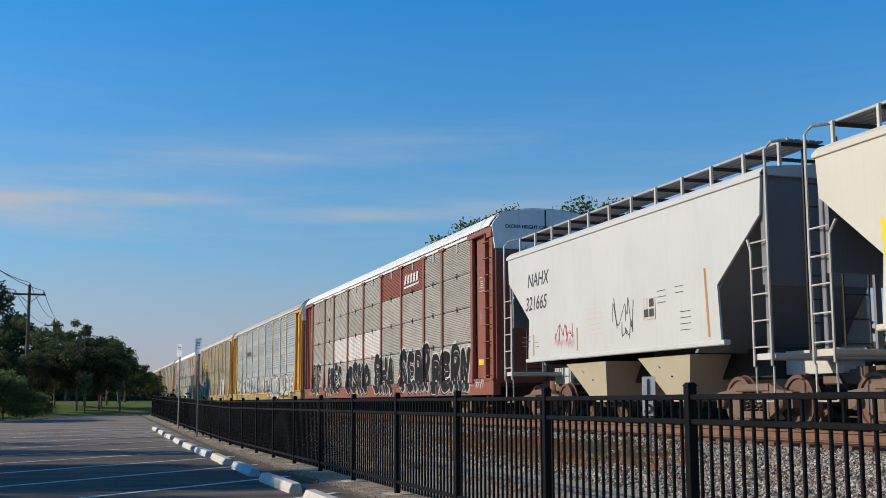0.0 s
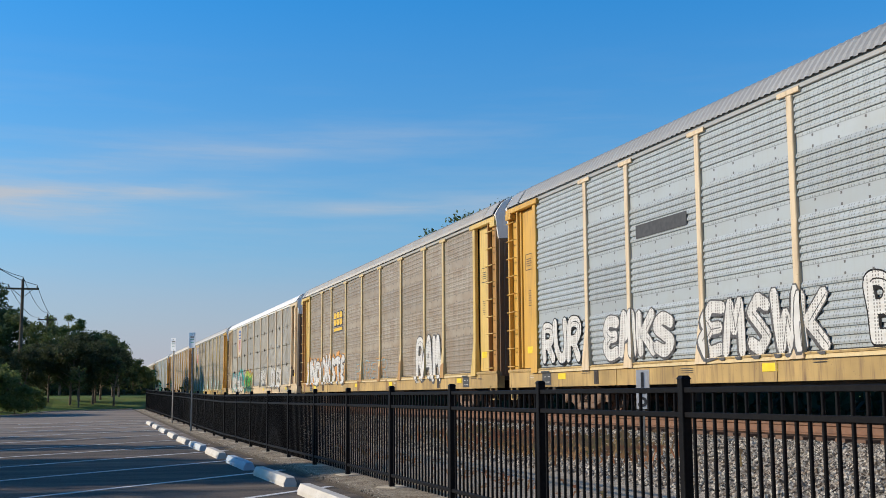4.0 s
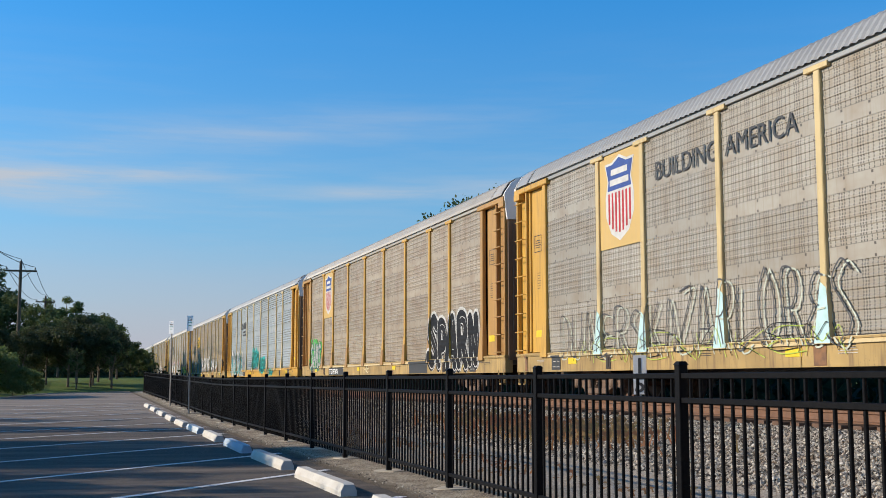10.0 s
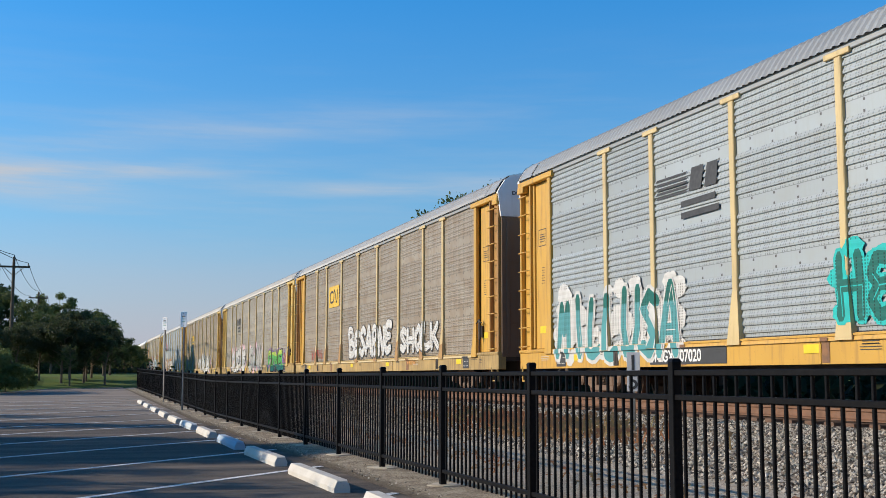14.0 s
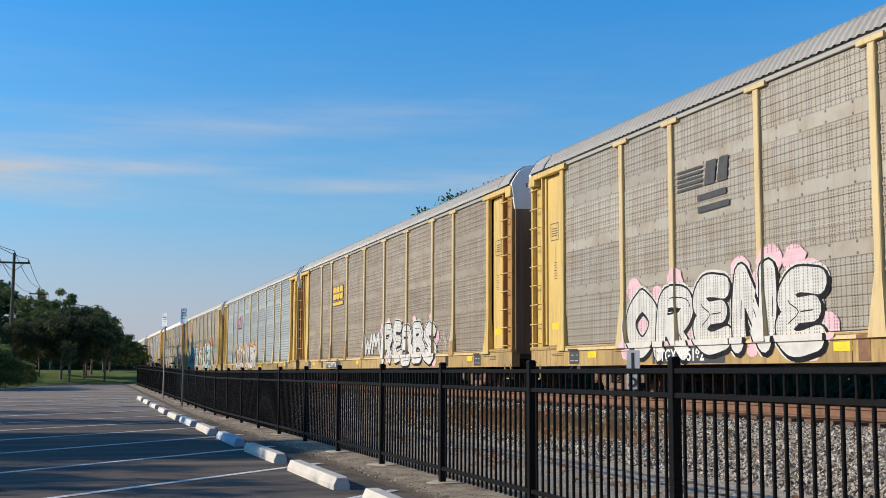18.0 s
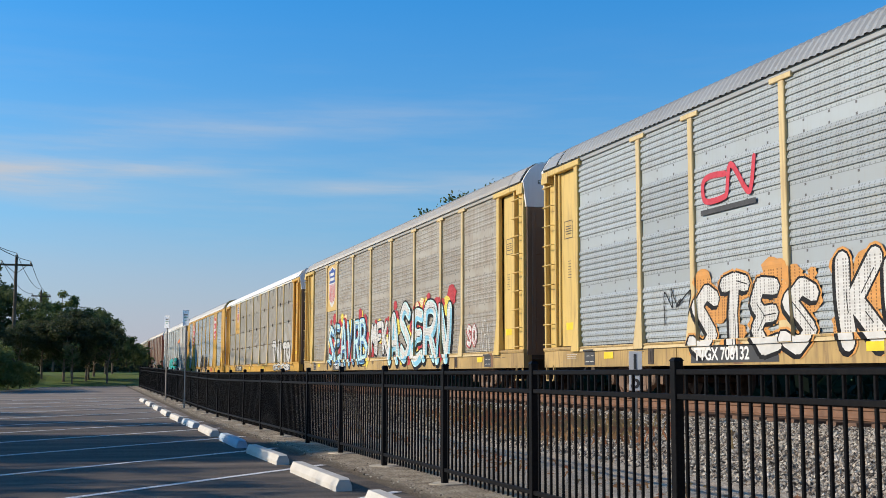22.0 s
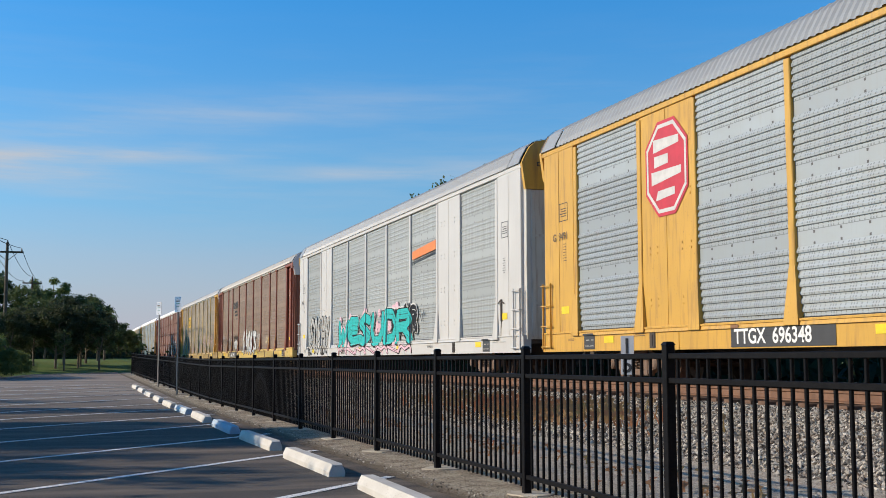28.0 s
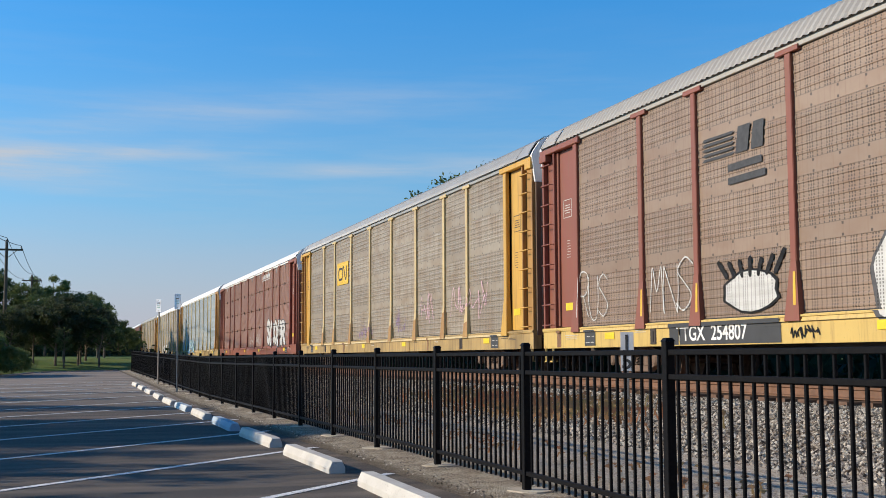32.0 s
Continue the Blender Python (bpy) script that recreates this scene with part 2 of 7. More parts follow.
def dull(*args, **kw):
    m = surface(*args, **kw)
    [n for n in m.node_tree.nodes if n.type == "BSDF_PRINCIPLED"][0].inputs["Specular IOR Level"].default_value = 0.12
    return m


YELLOW = (0.60, 0.34, 0.055)
M = {
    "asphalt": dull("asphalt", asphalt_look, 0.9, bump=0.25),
    "ballast": dull("ballast", ballast_look, 0.9, bump=0.5),
    "stone": surface("ballast_stone", stone_look, 0.9),
    "loose_stone": surface("loose_ballast_stone", loose_stone_look, 0.9),
    "gravel": dull("gravel_strip", gravel_look, 0.9, bump=0.9),
    "grass": dull("grass_ground", grass_look, 0.9, bump=0.4, bump_scale=20.0),
    "line": surface("worn_white_line", lambda N, co: N.mix(N.ramp(N.noise(co, 24.0, 4.0), 0.52, 0.62), rgb(0.78, 0.77, 0.74), rgb(0.32, 0.31, 0.30)), 0.7),
    "concrete": surface("painted_concrete", concrete_look((0.60, 0.58, 0.53), (0.46, 0.43, 0.38)), 0.8, bump=0.3, bump_scale=50.0),
    "concrete_blue": surface("blue_painted_concrete", concrete_look((0.34, 0.44, 0.54), (0.42, 0.49, 0.55)), 0.75, bump=0.3, bump_scale=50.0),
    "concrete_pale_blue": surface("faded_blue_concrete", concrete_look((0.46, 0.53, 0.58), (0.52, 0.54, 0.54)), 0.75, bump=0.3),
    "footing": surface("footing_concrete", concrete_look((0.56, 0.50, 0.40), (0.40, 0.34, 0.26)), 0.9, bump=0.4),
    "fence": dull("black_powder_coat", lambda N, co: N.mix(N.ramp(N.noise(co, 30.0), 0.4, 0.8), rgb(0.0035, 0.0035, 0.0045), rgb(0.009, 0.008, 0.008)), 0.55, bump=0.05),
    "rail": surface("rusty_rail", plain_noise((0.20, 0.105, 0.065), (0.13, 0.07, 0.045), 6.0), 0.8, 0.1, bump=0.3),
    "rail_top": surface("polished_rail_head", plain_noise((0.45, 0.43, 0.41), (0.3, 0.28, 0.26), 8.0), 0.3, 0.9),
    "tie": surface("creosoted_tie", plain_noise((0.13, 0.075, 0.05), (0.19, 0.115, 0.075), 5.0), 0.9, bump=0.4),
    "under": surface("grimy_steel", worn((0.055, 0.045, 0.04), (0.12, 0.07, 0.04), 0.5), 0.75, 0.2),
    "truck": surface("rusty_cast_steel", worn((0.17, 0.11, 0.08), (0.26, 0.16, 0.10), 0.5), 0.75, 0.1),
    "wheel": surface("wheel_steel", worn((0.15, 0.085, 0.06), (0.3, 0.17, 0.1), 0.4), 0.6, 0.3),
    "black": surface("black_rubber", worn((0.015, 0.015, 0.016), (0.05, 0.04, 0.035), 0.3), 0.6),
    "sign": surface("sign_sheet", plain_noise((0.80, 0.82, 0.84), (0.72, 0.74, 0.76), 5.0), 0.4),
    "sign_ink": surface("sign_ink", plain_noise((0.10, 0.30, 0.22), (0.14, 0.35, 0.25), 5.0), 0.5),
    "ink": surface("black_ink", plain_noise((0.025, 0.025, 0.028), (0.05, 0.05, 0.052), 12.0), 0.6),
    "galv": surface("galvanised_post", plain_noise((0.22, 0.215, 0.20), (0.14, 0.13, 0.12), 14.0), 0.55, 0.3),
    "mile": surface("weathered_sign", plain_noise((0.62, 0.62, 0.62), (0.50, 0.50, 0.51), 6.0), 0.6),
    "bark": surface("bark", plain_noise((0.10, 0.075, 0.05), (0.19, 0.15, 0.11), 6.0), 0.9, bump=0.6),
    "pole": surface("pole_wood", plain_noise((0.11, 0.085, 0.06), (0.07, 0.05, 0.035), 3.0), 0.9, bump=0.4),
    "wire": surface("cable", plain_noise((0.03, 0.03, 0.03), (0.05, 0.05, 0.05), 3.0), 0.6),
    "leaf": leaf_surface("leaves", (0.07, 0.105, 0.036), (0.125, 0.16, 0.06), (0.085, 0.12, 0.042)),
    # lit and shaded copies of the leaf colour: sunlight and shade painted in
    "leaf_lit": leaf_surface("leaves_painted_lit", (0.10, 0.15, 0.04), (0.18, 0.22, 0.07), (0.13, 0.17, 0.05)),
    "leaf_shade": leaf_surface("leaves_painted_shade", (0.032, 0.047, 0.018), (0.064, 0.08, 0.033), (0.045, 0.06, 0.024)),
    "weed": surface("dry_weeds", leaf_look((0.26, 0.16, 0.08), (0.20, 0.16, 0.06), (0.28, 0.11, 0.05)), 0.85),
    "white": surface("white_paint", worn((0.80, 0.79, 0.77), (0.42, 0.38, 0.33), 0.25), 0.5),
}
CAR_PAINTS = {"yellow": YELLOW, "pale_yellow": (0.63, 0.44, 0.13), "cream": (0.66, 0.52, 0.34), "red": (0.25, 0.075, 0.045), "white_car": (0.66, 0.63, 0.60),
              "ochre": (0.45, 0.25, 0.07), "grey_car": (0.40, 0.41, 0.41), "door": (0.19, 0.12, 0.075), "pale": (0.58, 0.56, 0.50)}
# the darkest grey carries the shade of the hoppers' ends and board undersides
for key, c in (("hopper_grey", (0.56, 0.56, 0.54)), ("shade_grey", (0.19, 0.19, 0.20)), ("zinc_post", (0.52, 0.53, 0.52)), ("plate_yellow", (0.60, 0.40, 0.13)), ("beige", (0.58, 0.52, 0.38)), ("clean_white", (0.55, 0.535, 0.51)), ("cream_white", (0.60, 0.56, 0.47))):
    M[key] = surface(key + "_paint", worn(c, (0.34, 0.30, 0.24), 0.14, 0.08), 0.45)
M["post_cream"] = surface("post_paint", worn((0.61, 0.465, 0.225), (0.26, 0.14, 0.06), 0.55, 0.15), 0.5)
M["rusty_yellow"] = surface("rusty_yellow_paint", worn((0.42, 0.22, 0.055), (0.18, 0.09, 0.045), 0.9, 0.3), 0.6)
M["sill_tan"] = surface("weathered_sill_paint", worn((0.49, 0.33, 0.12), (0.12, 0.07, 0.045), 1.0, 0.5), 0.6)
M["foot_rust"] = surface("rusty_post_foot", plain_noise((0.30, 0.16, 0.07), (0.42, 0.25, 0.08), 5.0), 0.75)
M["rust"] = surface("rust_stain", plain_noise((0.26, 0.13, 0.06), (0.14, 0.08, 0.05), 9.0), 0.8)
for key, c in CAR_PAINTS.items():
    M[key] = surface(key + "_car_paint", worn(c, (0.20, 0.10, 0.045), 0.65), 0.5)
for key, c, hole, st, am in (("zinc", (0.37, 0.408, 0.425), 0.45, (0.30, 0.30, 0.27), 0.35), ("tan", (0.36, 0.305, 0.235), 0.75, (0.22, 0.145, 0.08), 0.7),
                             ("rust_brown", (0.30, 0.215, 0.155), 0.8, (0.21, 0.125, 0.08), 0.6), ("brown", (0.42, 0.355, 0.27), 0.72, (0.23, 0.14, 0.075), 0.65), ("louvre", (0.44, 0.415, 0.365), 0.0, (0.22, 0.20, 0.16), 0.45),
                             ("dark_louvre", (0.42, 0.39, 0.335), 0.0, (0.20, 0.17, 0.13), 0.5), ("red_louvre", (0.33, 0.19, 0.14), 0.0, (0.22, 0.09, 0.06), 0.5), ("pale_zinc", (0.40, 0.42, 0.41), 0.62, (0.32, 0.31, 0.28), 0.3), ("grey", (0.395, 0.362, 0.305), 0.78, (0.24, 0.175, 0.105), 0.6)):
    M["sheet_" + key] = surface(key + "_side_sheet", perforated(c, hole, st, am), 0.5, 0.15)
for key, c in (("white", (0.80, 0.80, 0.79)), ("grey", (0.33, 0.335, 0.335)), ("dusty", (0.37, 0.355, 0.325)), ("tan", (0.40, 0.375, 0.335)), ("zinc", (0.31, 0.325, 0.335))):
    M["roof_" + key] = surface("roof_" + key, worn(c, (0.25, 0.23, 0.20), 0.3), 0.5, 0.1)
SPRAY = {"e": (0.10, 0.10, 0.105), "w": (0.60, 0.595, 0.575), "k": (0.010, 0.010, 0.012), "t": (0.03, 0.46, 0.44), "j": (0.45, 0.58, 0.10), "g": (0.10, 0.40, 0.10), "d": (0.02, 0.14, 0.12), "b": (0.22, 0.50, 0.66), "n": (0.08, 0.17, 0.34),
         "r": (0.45, 0.05, 0.06), "p": (0.70, 0.46, 0.52), "o": (0.60, 0.29, 0.09), "y": (0.72, 0.58, 0.10), "c": (0.80, 0.70, 0.45), "l": (0.50, 0.72, 0.72), "v": (0.25, 0.16, 0.34), "s": (0.42, 0.42, 0.40), "f": (0.52, 0.56, 0.47), "a": (0.09, 0.30, 0.32)}
for key, c in SPRAY.items():
    M["spray_" + key] = dull("spray_paint_" + key, plain_noise(c, [v * 0.75 + 0.02 for v in c], 5.0, 0.4, 0.8), 0.6)


def spray(key, over):
    """Spray paint of one colour; over: what it lies on (louvre, ribbed or flat sheets), whose slots and ribs go on through it."""
    name = "spray_" + key + "_" + over
    if name not in M:
        c = SPRAY[key]

        def build(N, co):
            _, y, z = N.add("ShaderNodeSeparateXYZ", {0: co}).outputs
            base = plain_noise(c, [v * 0.75 + 0.02 for v in c], 5.0, 0.4, 0.8)(N, co)
            grain = N.noise(N.scaled(co, (1.0, 2.0, 30.0)), 2.0, 3.0)
            base = N.mix(N.math("MULTIPLY", N.ramp(grain, 0.5, 0.75), 0.35), base, rgb(*[v * 0.55 + 0.06 for v in c]))
            zl = N.math("SUBTRACT", N.math("SUBTRACT", z, 1.07 - SEAM), N.math("MULTIPLY", N.math("GREATER_THAN", z, 2.11), 1.04 + SEAM))
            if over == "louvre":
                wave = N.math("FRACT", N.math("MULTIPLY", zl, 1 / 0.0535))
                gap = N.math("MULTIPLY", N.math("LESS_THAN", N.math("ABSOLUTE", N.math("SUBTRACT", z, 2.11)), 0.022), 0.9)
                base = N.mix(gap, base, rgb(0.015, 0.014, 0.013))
                # a dark line along each louvre: its crease shade painted into the colour
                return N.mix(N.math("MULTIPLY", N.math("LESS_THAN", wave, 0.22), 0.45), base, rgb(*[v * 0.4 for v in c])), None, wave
            step = 1 / 0.125 if over == "ribbed" else 1 / 0.14
            base = N.mix(N.math("MULTIPLY", slots(N, y, zl), 0.62), base, rgb(0.02, 0.018, 0.016))
            return base, None, N.math("PINGPONG", N.math("MULTIPLY", zl, step), 0.5)

        M[name] = dull("spray_paint_" + key + "_" + over, build, 0.6, bump=0.5)
    return M[name]


# ---- mesh tools ----
class Geo:
    """Collects vertices and faces of one mesh."""

    def __init__(self):
        self.v, self.f = [], []

    def face(self, pts):
        n = len(self.v)
        self.v += [tuple(p) for p in pts]
        self.f.append(tuple(range(n, n + len(pts))))
        return self

    def prism(self, ring0, ring1, caps=True):
        n, k = len(self.v), len(ring0)
        self.v += [tuple(p) for p in ring0] + [tuple(p) for p in ring1]
        self.f += [(n + i, n + (i + 1) % k, n + k + (i + 1) % k, n + k + i) for i in range(k)]
        if caps:
            self.f += [tuple(range(n + k - 1, n - 1, -1)), tuple(range(n + k, n + 2 * k))]
        return self

    def box(self, x0, x1, y0, y1, z0, z1, c=0.0):
        """A box; c cuts the four edges along its longest side."""
        d = (x1 - x0, y1 - y0, z1 - z0)
        if not c:
            return self.prism([(x0, y0, z0), (x1, y0, z0), (x1, y1, z0), (x0, y1, z0)], [(x0, y0, z1), (x1, y0, z1), (x1, y1, z1), (x0, y1, z1)])
        a = max(range(3), key=lambda i: d[i])
        lo, hi = [(x0, x1), (y0, y1), (z0, z1)][a]
        (u0, u1), (w0, w1) = [b for i, b in enumerate([(x0, x1), (y0, y1), (z0, z1)]) if i != a]
        c = min(c, (u1 - u0) / 3, (w1 - w0) / 3)
        prof = [(u0 + c, w0), (u1 - c, w0), (u1, w0 + c), (u1, w1 - c), (u1 - c, w1), (u0 + c, w1), (u0, w1 - c), (u0, w0 + c)]

        def at(s):
            return [tuple((lambda q: (q.insert(a, s), q)[1])([u, w])) for u, w in prof]

        return self.prism(at(lo), at(hi))

    def tube(self, pts, r, k=6, caps=True):
        """A round bar along pts; r may be a list."""
        pts = [Vector(p) for p in pts]
        rs = r if isinstance(r, (list, tuple)) else [r] * len(pts)
        rings = []
        for i, p in enumerate(pts):
            d = (pts[min(i + 1, len(pts) - 1)] - pts[max(i - 1, 0)]).normalized()
            a = d.orthogonal().normalized() if abs(d.z) < 0.9 else Vector((1, 0, 0))
            a = (a - d * a.dot(d)).normalized()
            b = d.cross(a)
            rings.append([p + (a * math.cos(2 * math.pi * j / k) + b * math.sin(2 * math.pi * j / k)) * rs[i] for j in range(k)])
        n = len(self.v)
        self.v += [tuple(q) for ring in rings for q in ring]
        for i in range(len(rings) - 1):
            self.f += [(n + i * k + j, n + i * k + (j + 1) % k, n + (i + 1) * k + (j + 1) % k, n + (i + 1) * k + j) for j in range(k)]
        if caps:
            m = n + (len(rings) - 1) * k
            self.f += [tuple(range(n + k - 1, n - 1, -1)), tuple(range(m, m + k))]
        return self

    def wheel(self, cx, cy, cz, prof, k=20):
        """A body turned about an axis along x; prof: (x, radius) pairs."""
        n = len(self.v)
        for x, r in prof:
            self.v += [(cx + x, cy + r * math.cos(2 * math.pi * j / k), cz + r * math.sin(2 * math.pi * j / k)) for j in range(k)]
        for i in range(len(prof) - 1):
            self.f += [(n + i * k + j, n + i * k + (j + 1) % k, n + (i + 1) * k + (j + 1) % k, n + (i + 1) * k + j) for j in range(k)]
        self.f += [tuple(range(n + k - 1, n - 1, -1)), tuple(range(n + (len(prof) - 1) * k, n + len(prof) * k))]
        return self

    def mesh(self, name):
        me = bpy.data.meshes.new(name)
        me.from_pydata(self.v, [], self.f)
        me.update()
        return me


def put(name, mesh, material, parent=None, at=None, label=""):
    """One mesh object; at: its pose in its parent's space. A mesh without material takes this one on the object."""
    if isinstance(mesh, Geo):
        mesh = mesh.mesh(name)
    ob = new(name, mesh)
    if not mesh.materials:
        mesh.materials.append(None)
    ob.material_slots[0].link = "OBJECT"
    ob.material_slots[0].material = material
    if parent:
        ob.parent = parent
    if at is not None:
        ob.matrix_basis = at if isinstance(at, Matrix) else Matrix.Translation(at)
    if label:
        ob["label"] = label
    return ob


def thing(name, label, category, group="", kind="", at=None):
    ob = new(name)
    ob.empty_display_size = 0.3
    if at is not None:
        ob.matrix_basis = at if isinstance(at, Matrix) else Matrix.Translation(at)
    return tagged(ob, label, category, group, kind)


def letters(text, size, spacing=1.0, offset=0.0):
    """A flat mesh of the words, left end and base line at the origin, in the x-y plane."""
    cu = bpy.data.curves.new("words", "FONT")
    cu.body, cu.size, cu.space_character, cu.offset = text, size, spacing, offset
    ob = new("words", cu)
    me = bpy.data.meshes.new_from_object(ob.evaluated_get(bpy.context.evaluated_depsgraph_get()))
    bpy.data.objects.remove(ob)
    me.materials.clear()
    return me


# on the side that faces the camera: words run along -y (to the right as one looks along +x), up is z
SIDE = Matrix(((0, 0, -1, 0), (-1, 0, 0, 0), (0, 1, 0, 0), (0, 0, 0, 1)))
# on the end that faces -y: words run along +x
END = Matrix(((1, 0, 0, 0), (0, 0, -1, 0), (0, 1, 0, 0), (0, 0, 0, 1)))


# ---- the large structure ----
TRACK_X, RAIL_Z = 11.75, 0.68      # middle of the track, top of the rails
FENCE_X = 3.70
BEND, RADIUS = 150.0, 3000.0       # where the track begins to bend away, and how widely


def rise(y):
    """The lot climbs a little towards its far end."""
    return max(0.0, 0.0105 * (min(y, 110.0) - 32.0))


def on_track(s):
    """The track's middle s metres along from the camera: x, y and heading in radians."""
    a = max(0.0, s - BEND) / RADIUS
    return TRACK_X + RADIUS * (1 - math.cos(a)), (min(s, BEND) + RADIUS * math.sin(a)), a


def sheet(name, xs, ys, z, material, label, category):
    """A sheet over a grid of x and y, with heights z(x, y)."""
    g = Geo()
    g.v = [(x, y, z(x, y)) for y in ys for x in xs]
    n = len(xs)
    g.f = [(j * n + i, j * n + i + 1, (j + 1) * n + i + 1, (j + 1) * n + i) for j in range(len(ys) - 1) for i in range(n - 1)]
    return tagged(put(name, g, material), label, category, kind="structure")


EDGE = [(3.16, 72.4), (2.34, 71.3), (0.75, 69.8), (-1.43, 67.6), (-2.32, 63.0), (-3.19, 59.5), (-9.0, 53.0), (-60.0, 48.0)]


def ground_z(x, y):
    """The grass lies level, but for a low bank beyond the lot's far edge."""
    far = float(np.interp(-x, [-q[0] for q in EDGE], [q[1] for q in EDGE]))
    fade = min(max((9.0 - x) / 3.0, 0.0), 1.0)
    return rise(y) - 0.06 + 0.62 * fade * min(max((y - far - 1.0) / 14.0, 0.0), 1.0)


YS = [-500, -60, 0, 10, 20, 32, 45, 52, 56, 58, 60, 62, 64, 66, 68, 70, 72, 74, 76, 79, 82, 85, 88, 92, 96, 98, 100, 102, 105, 108, 112, 120, 150, 300, 600, 2500]
sheet("ground", [-2500, -400, -60, -30, -12, -9, -6, -5, -4.2, -3.19, -2.32, -1.43, -0.7, 0.2, 0.75, 1.5, 2.34, 3.16, 4.5, 6, 7.5, 9, 30, 400, 2500], YS, ground_z, M["grass"], "mown grass and earth that reaches the horizon", "ground")

# the lot's far edge swings towards the camera on its western side
lot = Geo()
edge = EDGE
ys = [-40, 0, 8, 20, 32, 40, 47]
for a, b in zip(ys[:-1], ys[1:]):
    lot.face([(-60, a, rise(a)), (3.16, a, rise(a)), (3.16, b, rise(b)), (-60, b, rise(b))])
for a, b in zip(edge[:-1], edge[1:]):
    if a[1] > 47 and b[1] > 47:
        lot.face([(b[0], 47, rise(47)), (a[0], 47, rise(47)), (*a, rise(a[1])), (*b, rise(b[1]))])
tagged(put("road", lot, M["asphalt"]), "grey asphalt of a car park, its sunlit far end painted paler", "car park", kind="structure")
for a, b in zip(edge[:-1], edge[1:]):
    d = (Vector(b) - Vector(a)).normalized()
    n = Vector((d.y, -d.x)) * 0.15
    za, zb = rise(a[1]), rise(b[1])
    k = Geo().prism([(a[0], a[1], za - 0.1), (a[0] + n.x, a[1] + n.y, za - 0.1), (a[0] + n.x, a[1] + n.y, za + 0.05), (a[0], a[1], za + 0.06)],
                    [(b[0], b[1], zb - 0.1), (b[0] + n.x, b[1] + n.y, zb - 0.1), (b[0] + n.x, b[1] + n.y, zb + 0.05), (b[0], b[1], zb + 0.06)])
    tagged(put("kerb", k, M["footing"]), "pale concrete kerb at the end of the lot", "kerb", kind="structure")

# strip of gravel under the fence, then the rising bed of the railway
sheet("gravel_strip", [3.14, 3.5, 4.3, 6.0, 7.2], [-40, 0, 10, 20, 32, 40, 50, 60, 72.4], lambda x, y: rise(y) + (0.004 if x < 3.3 else 0.03 if x < 5.0 else 0.06), M["gravel"], "tan gravel strip along the foot of the fence", "gravel")


def bed_z(x):
    d = abs(x - TRACK_X)
    return 0.41 if d < 1.75 else max(0.02, 0.41 - (d - 1.75) * 0.105)


def bed():
    g, off = Geo(), [-8.2, -6.6, -5.5, -4, -3, -2.2, -1.75, 0, 1.75, 3, 5.5, 9]
    ss = [-480, -200, -60] + list(range(0, 151, 10)) + list(range(170, 900, 20))
    for s in ss:
        x, y, a = on_track(s)
        g.v += [(x + o * math.cos(a), y - o * math.sin(a), bed_z(TRACK_X + o)) for o in off]
    n = len(off)
    g.f = [(j * n + i, j * n + i + 1, (j + 1) * n + i + 1, (j + 1) * n + i) for j in range(len(ss) - 1) for i in range(n - 1)]
    return tagged(put("ballast_bed", g, M["ballast"]), "bed of crushed grey stone that carries the track", "ballast", kind="structure")


BED = bed()

# rails: foot, web and head
for side in (-1, 1):
    prof = [(-0.075, -0.18), (0.075, -0.18), (0.075, -0.165), (0.02, -0.145), (0.012, -0.05), (0.036, -0.035), (0.036, -0.006), (0.028, 0.0), (-0.028, 0.0), (-0.036, -0.006), (-0.036, -0.035), (-0.012, -0.05), (-0.02, -0.145), (-0.075, -0.165)]
    g = Geo()
    ss = [-480, 0] + list(range(25, 151, 25)) + list(range(175, 900, 25))
    for s0, s1 in zip(ss[:-1], ss[1:]):
        rings = []
        for s in (s0, s1):
            x, y, a = on_track(s)
            o = side * 0.7525
            rings.append([(x + (o + u) * math.cos(a), y - (o + u) * math.sin(a), RAIL_Z + w) for u, w in prof])
        g.prism(*rings, caps=False)
    r = tagged(put("rail", g, M["rail"]), "rusty brown steel rail with a worn head", "rail", "rails", "structure")
tie = Geo().box(-1.3, 1.3, -0.115, 0.115, -0.35, -0.185, 0.012).mesh("tie")
plate = Geo().box(-0.1, 0.1, -0.17, 0.17, -0.19, -0.168, 0.0).mesh("tie_plate")
TIES = thing("track_ties", "dark creosoted wooden ties half sunk in stone", "ties", kind="structure")
for i in range(150):
    s = -6 + i * 0.5
    t_ = put("tie", tie, M["tie"], TIES, (TRACK_X + random.uniform(-0.03, 0.03), s, RAIL_Z))


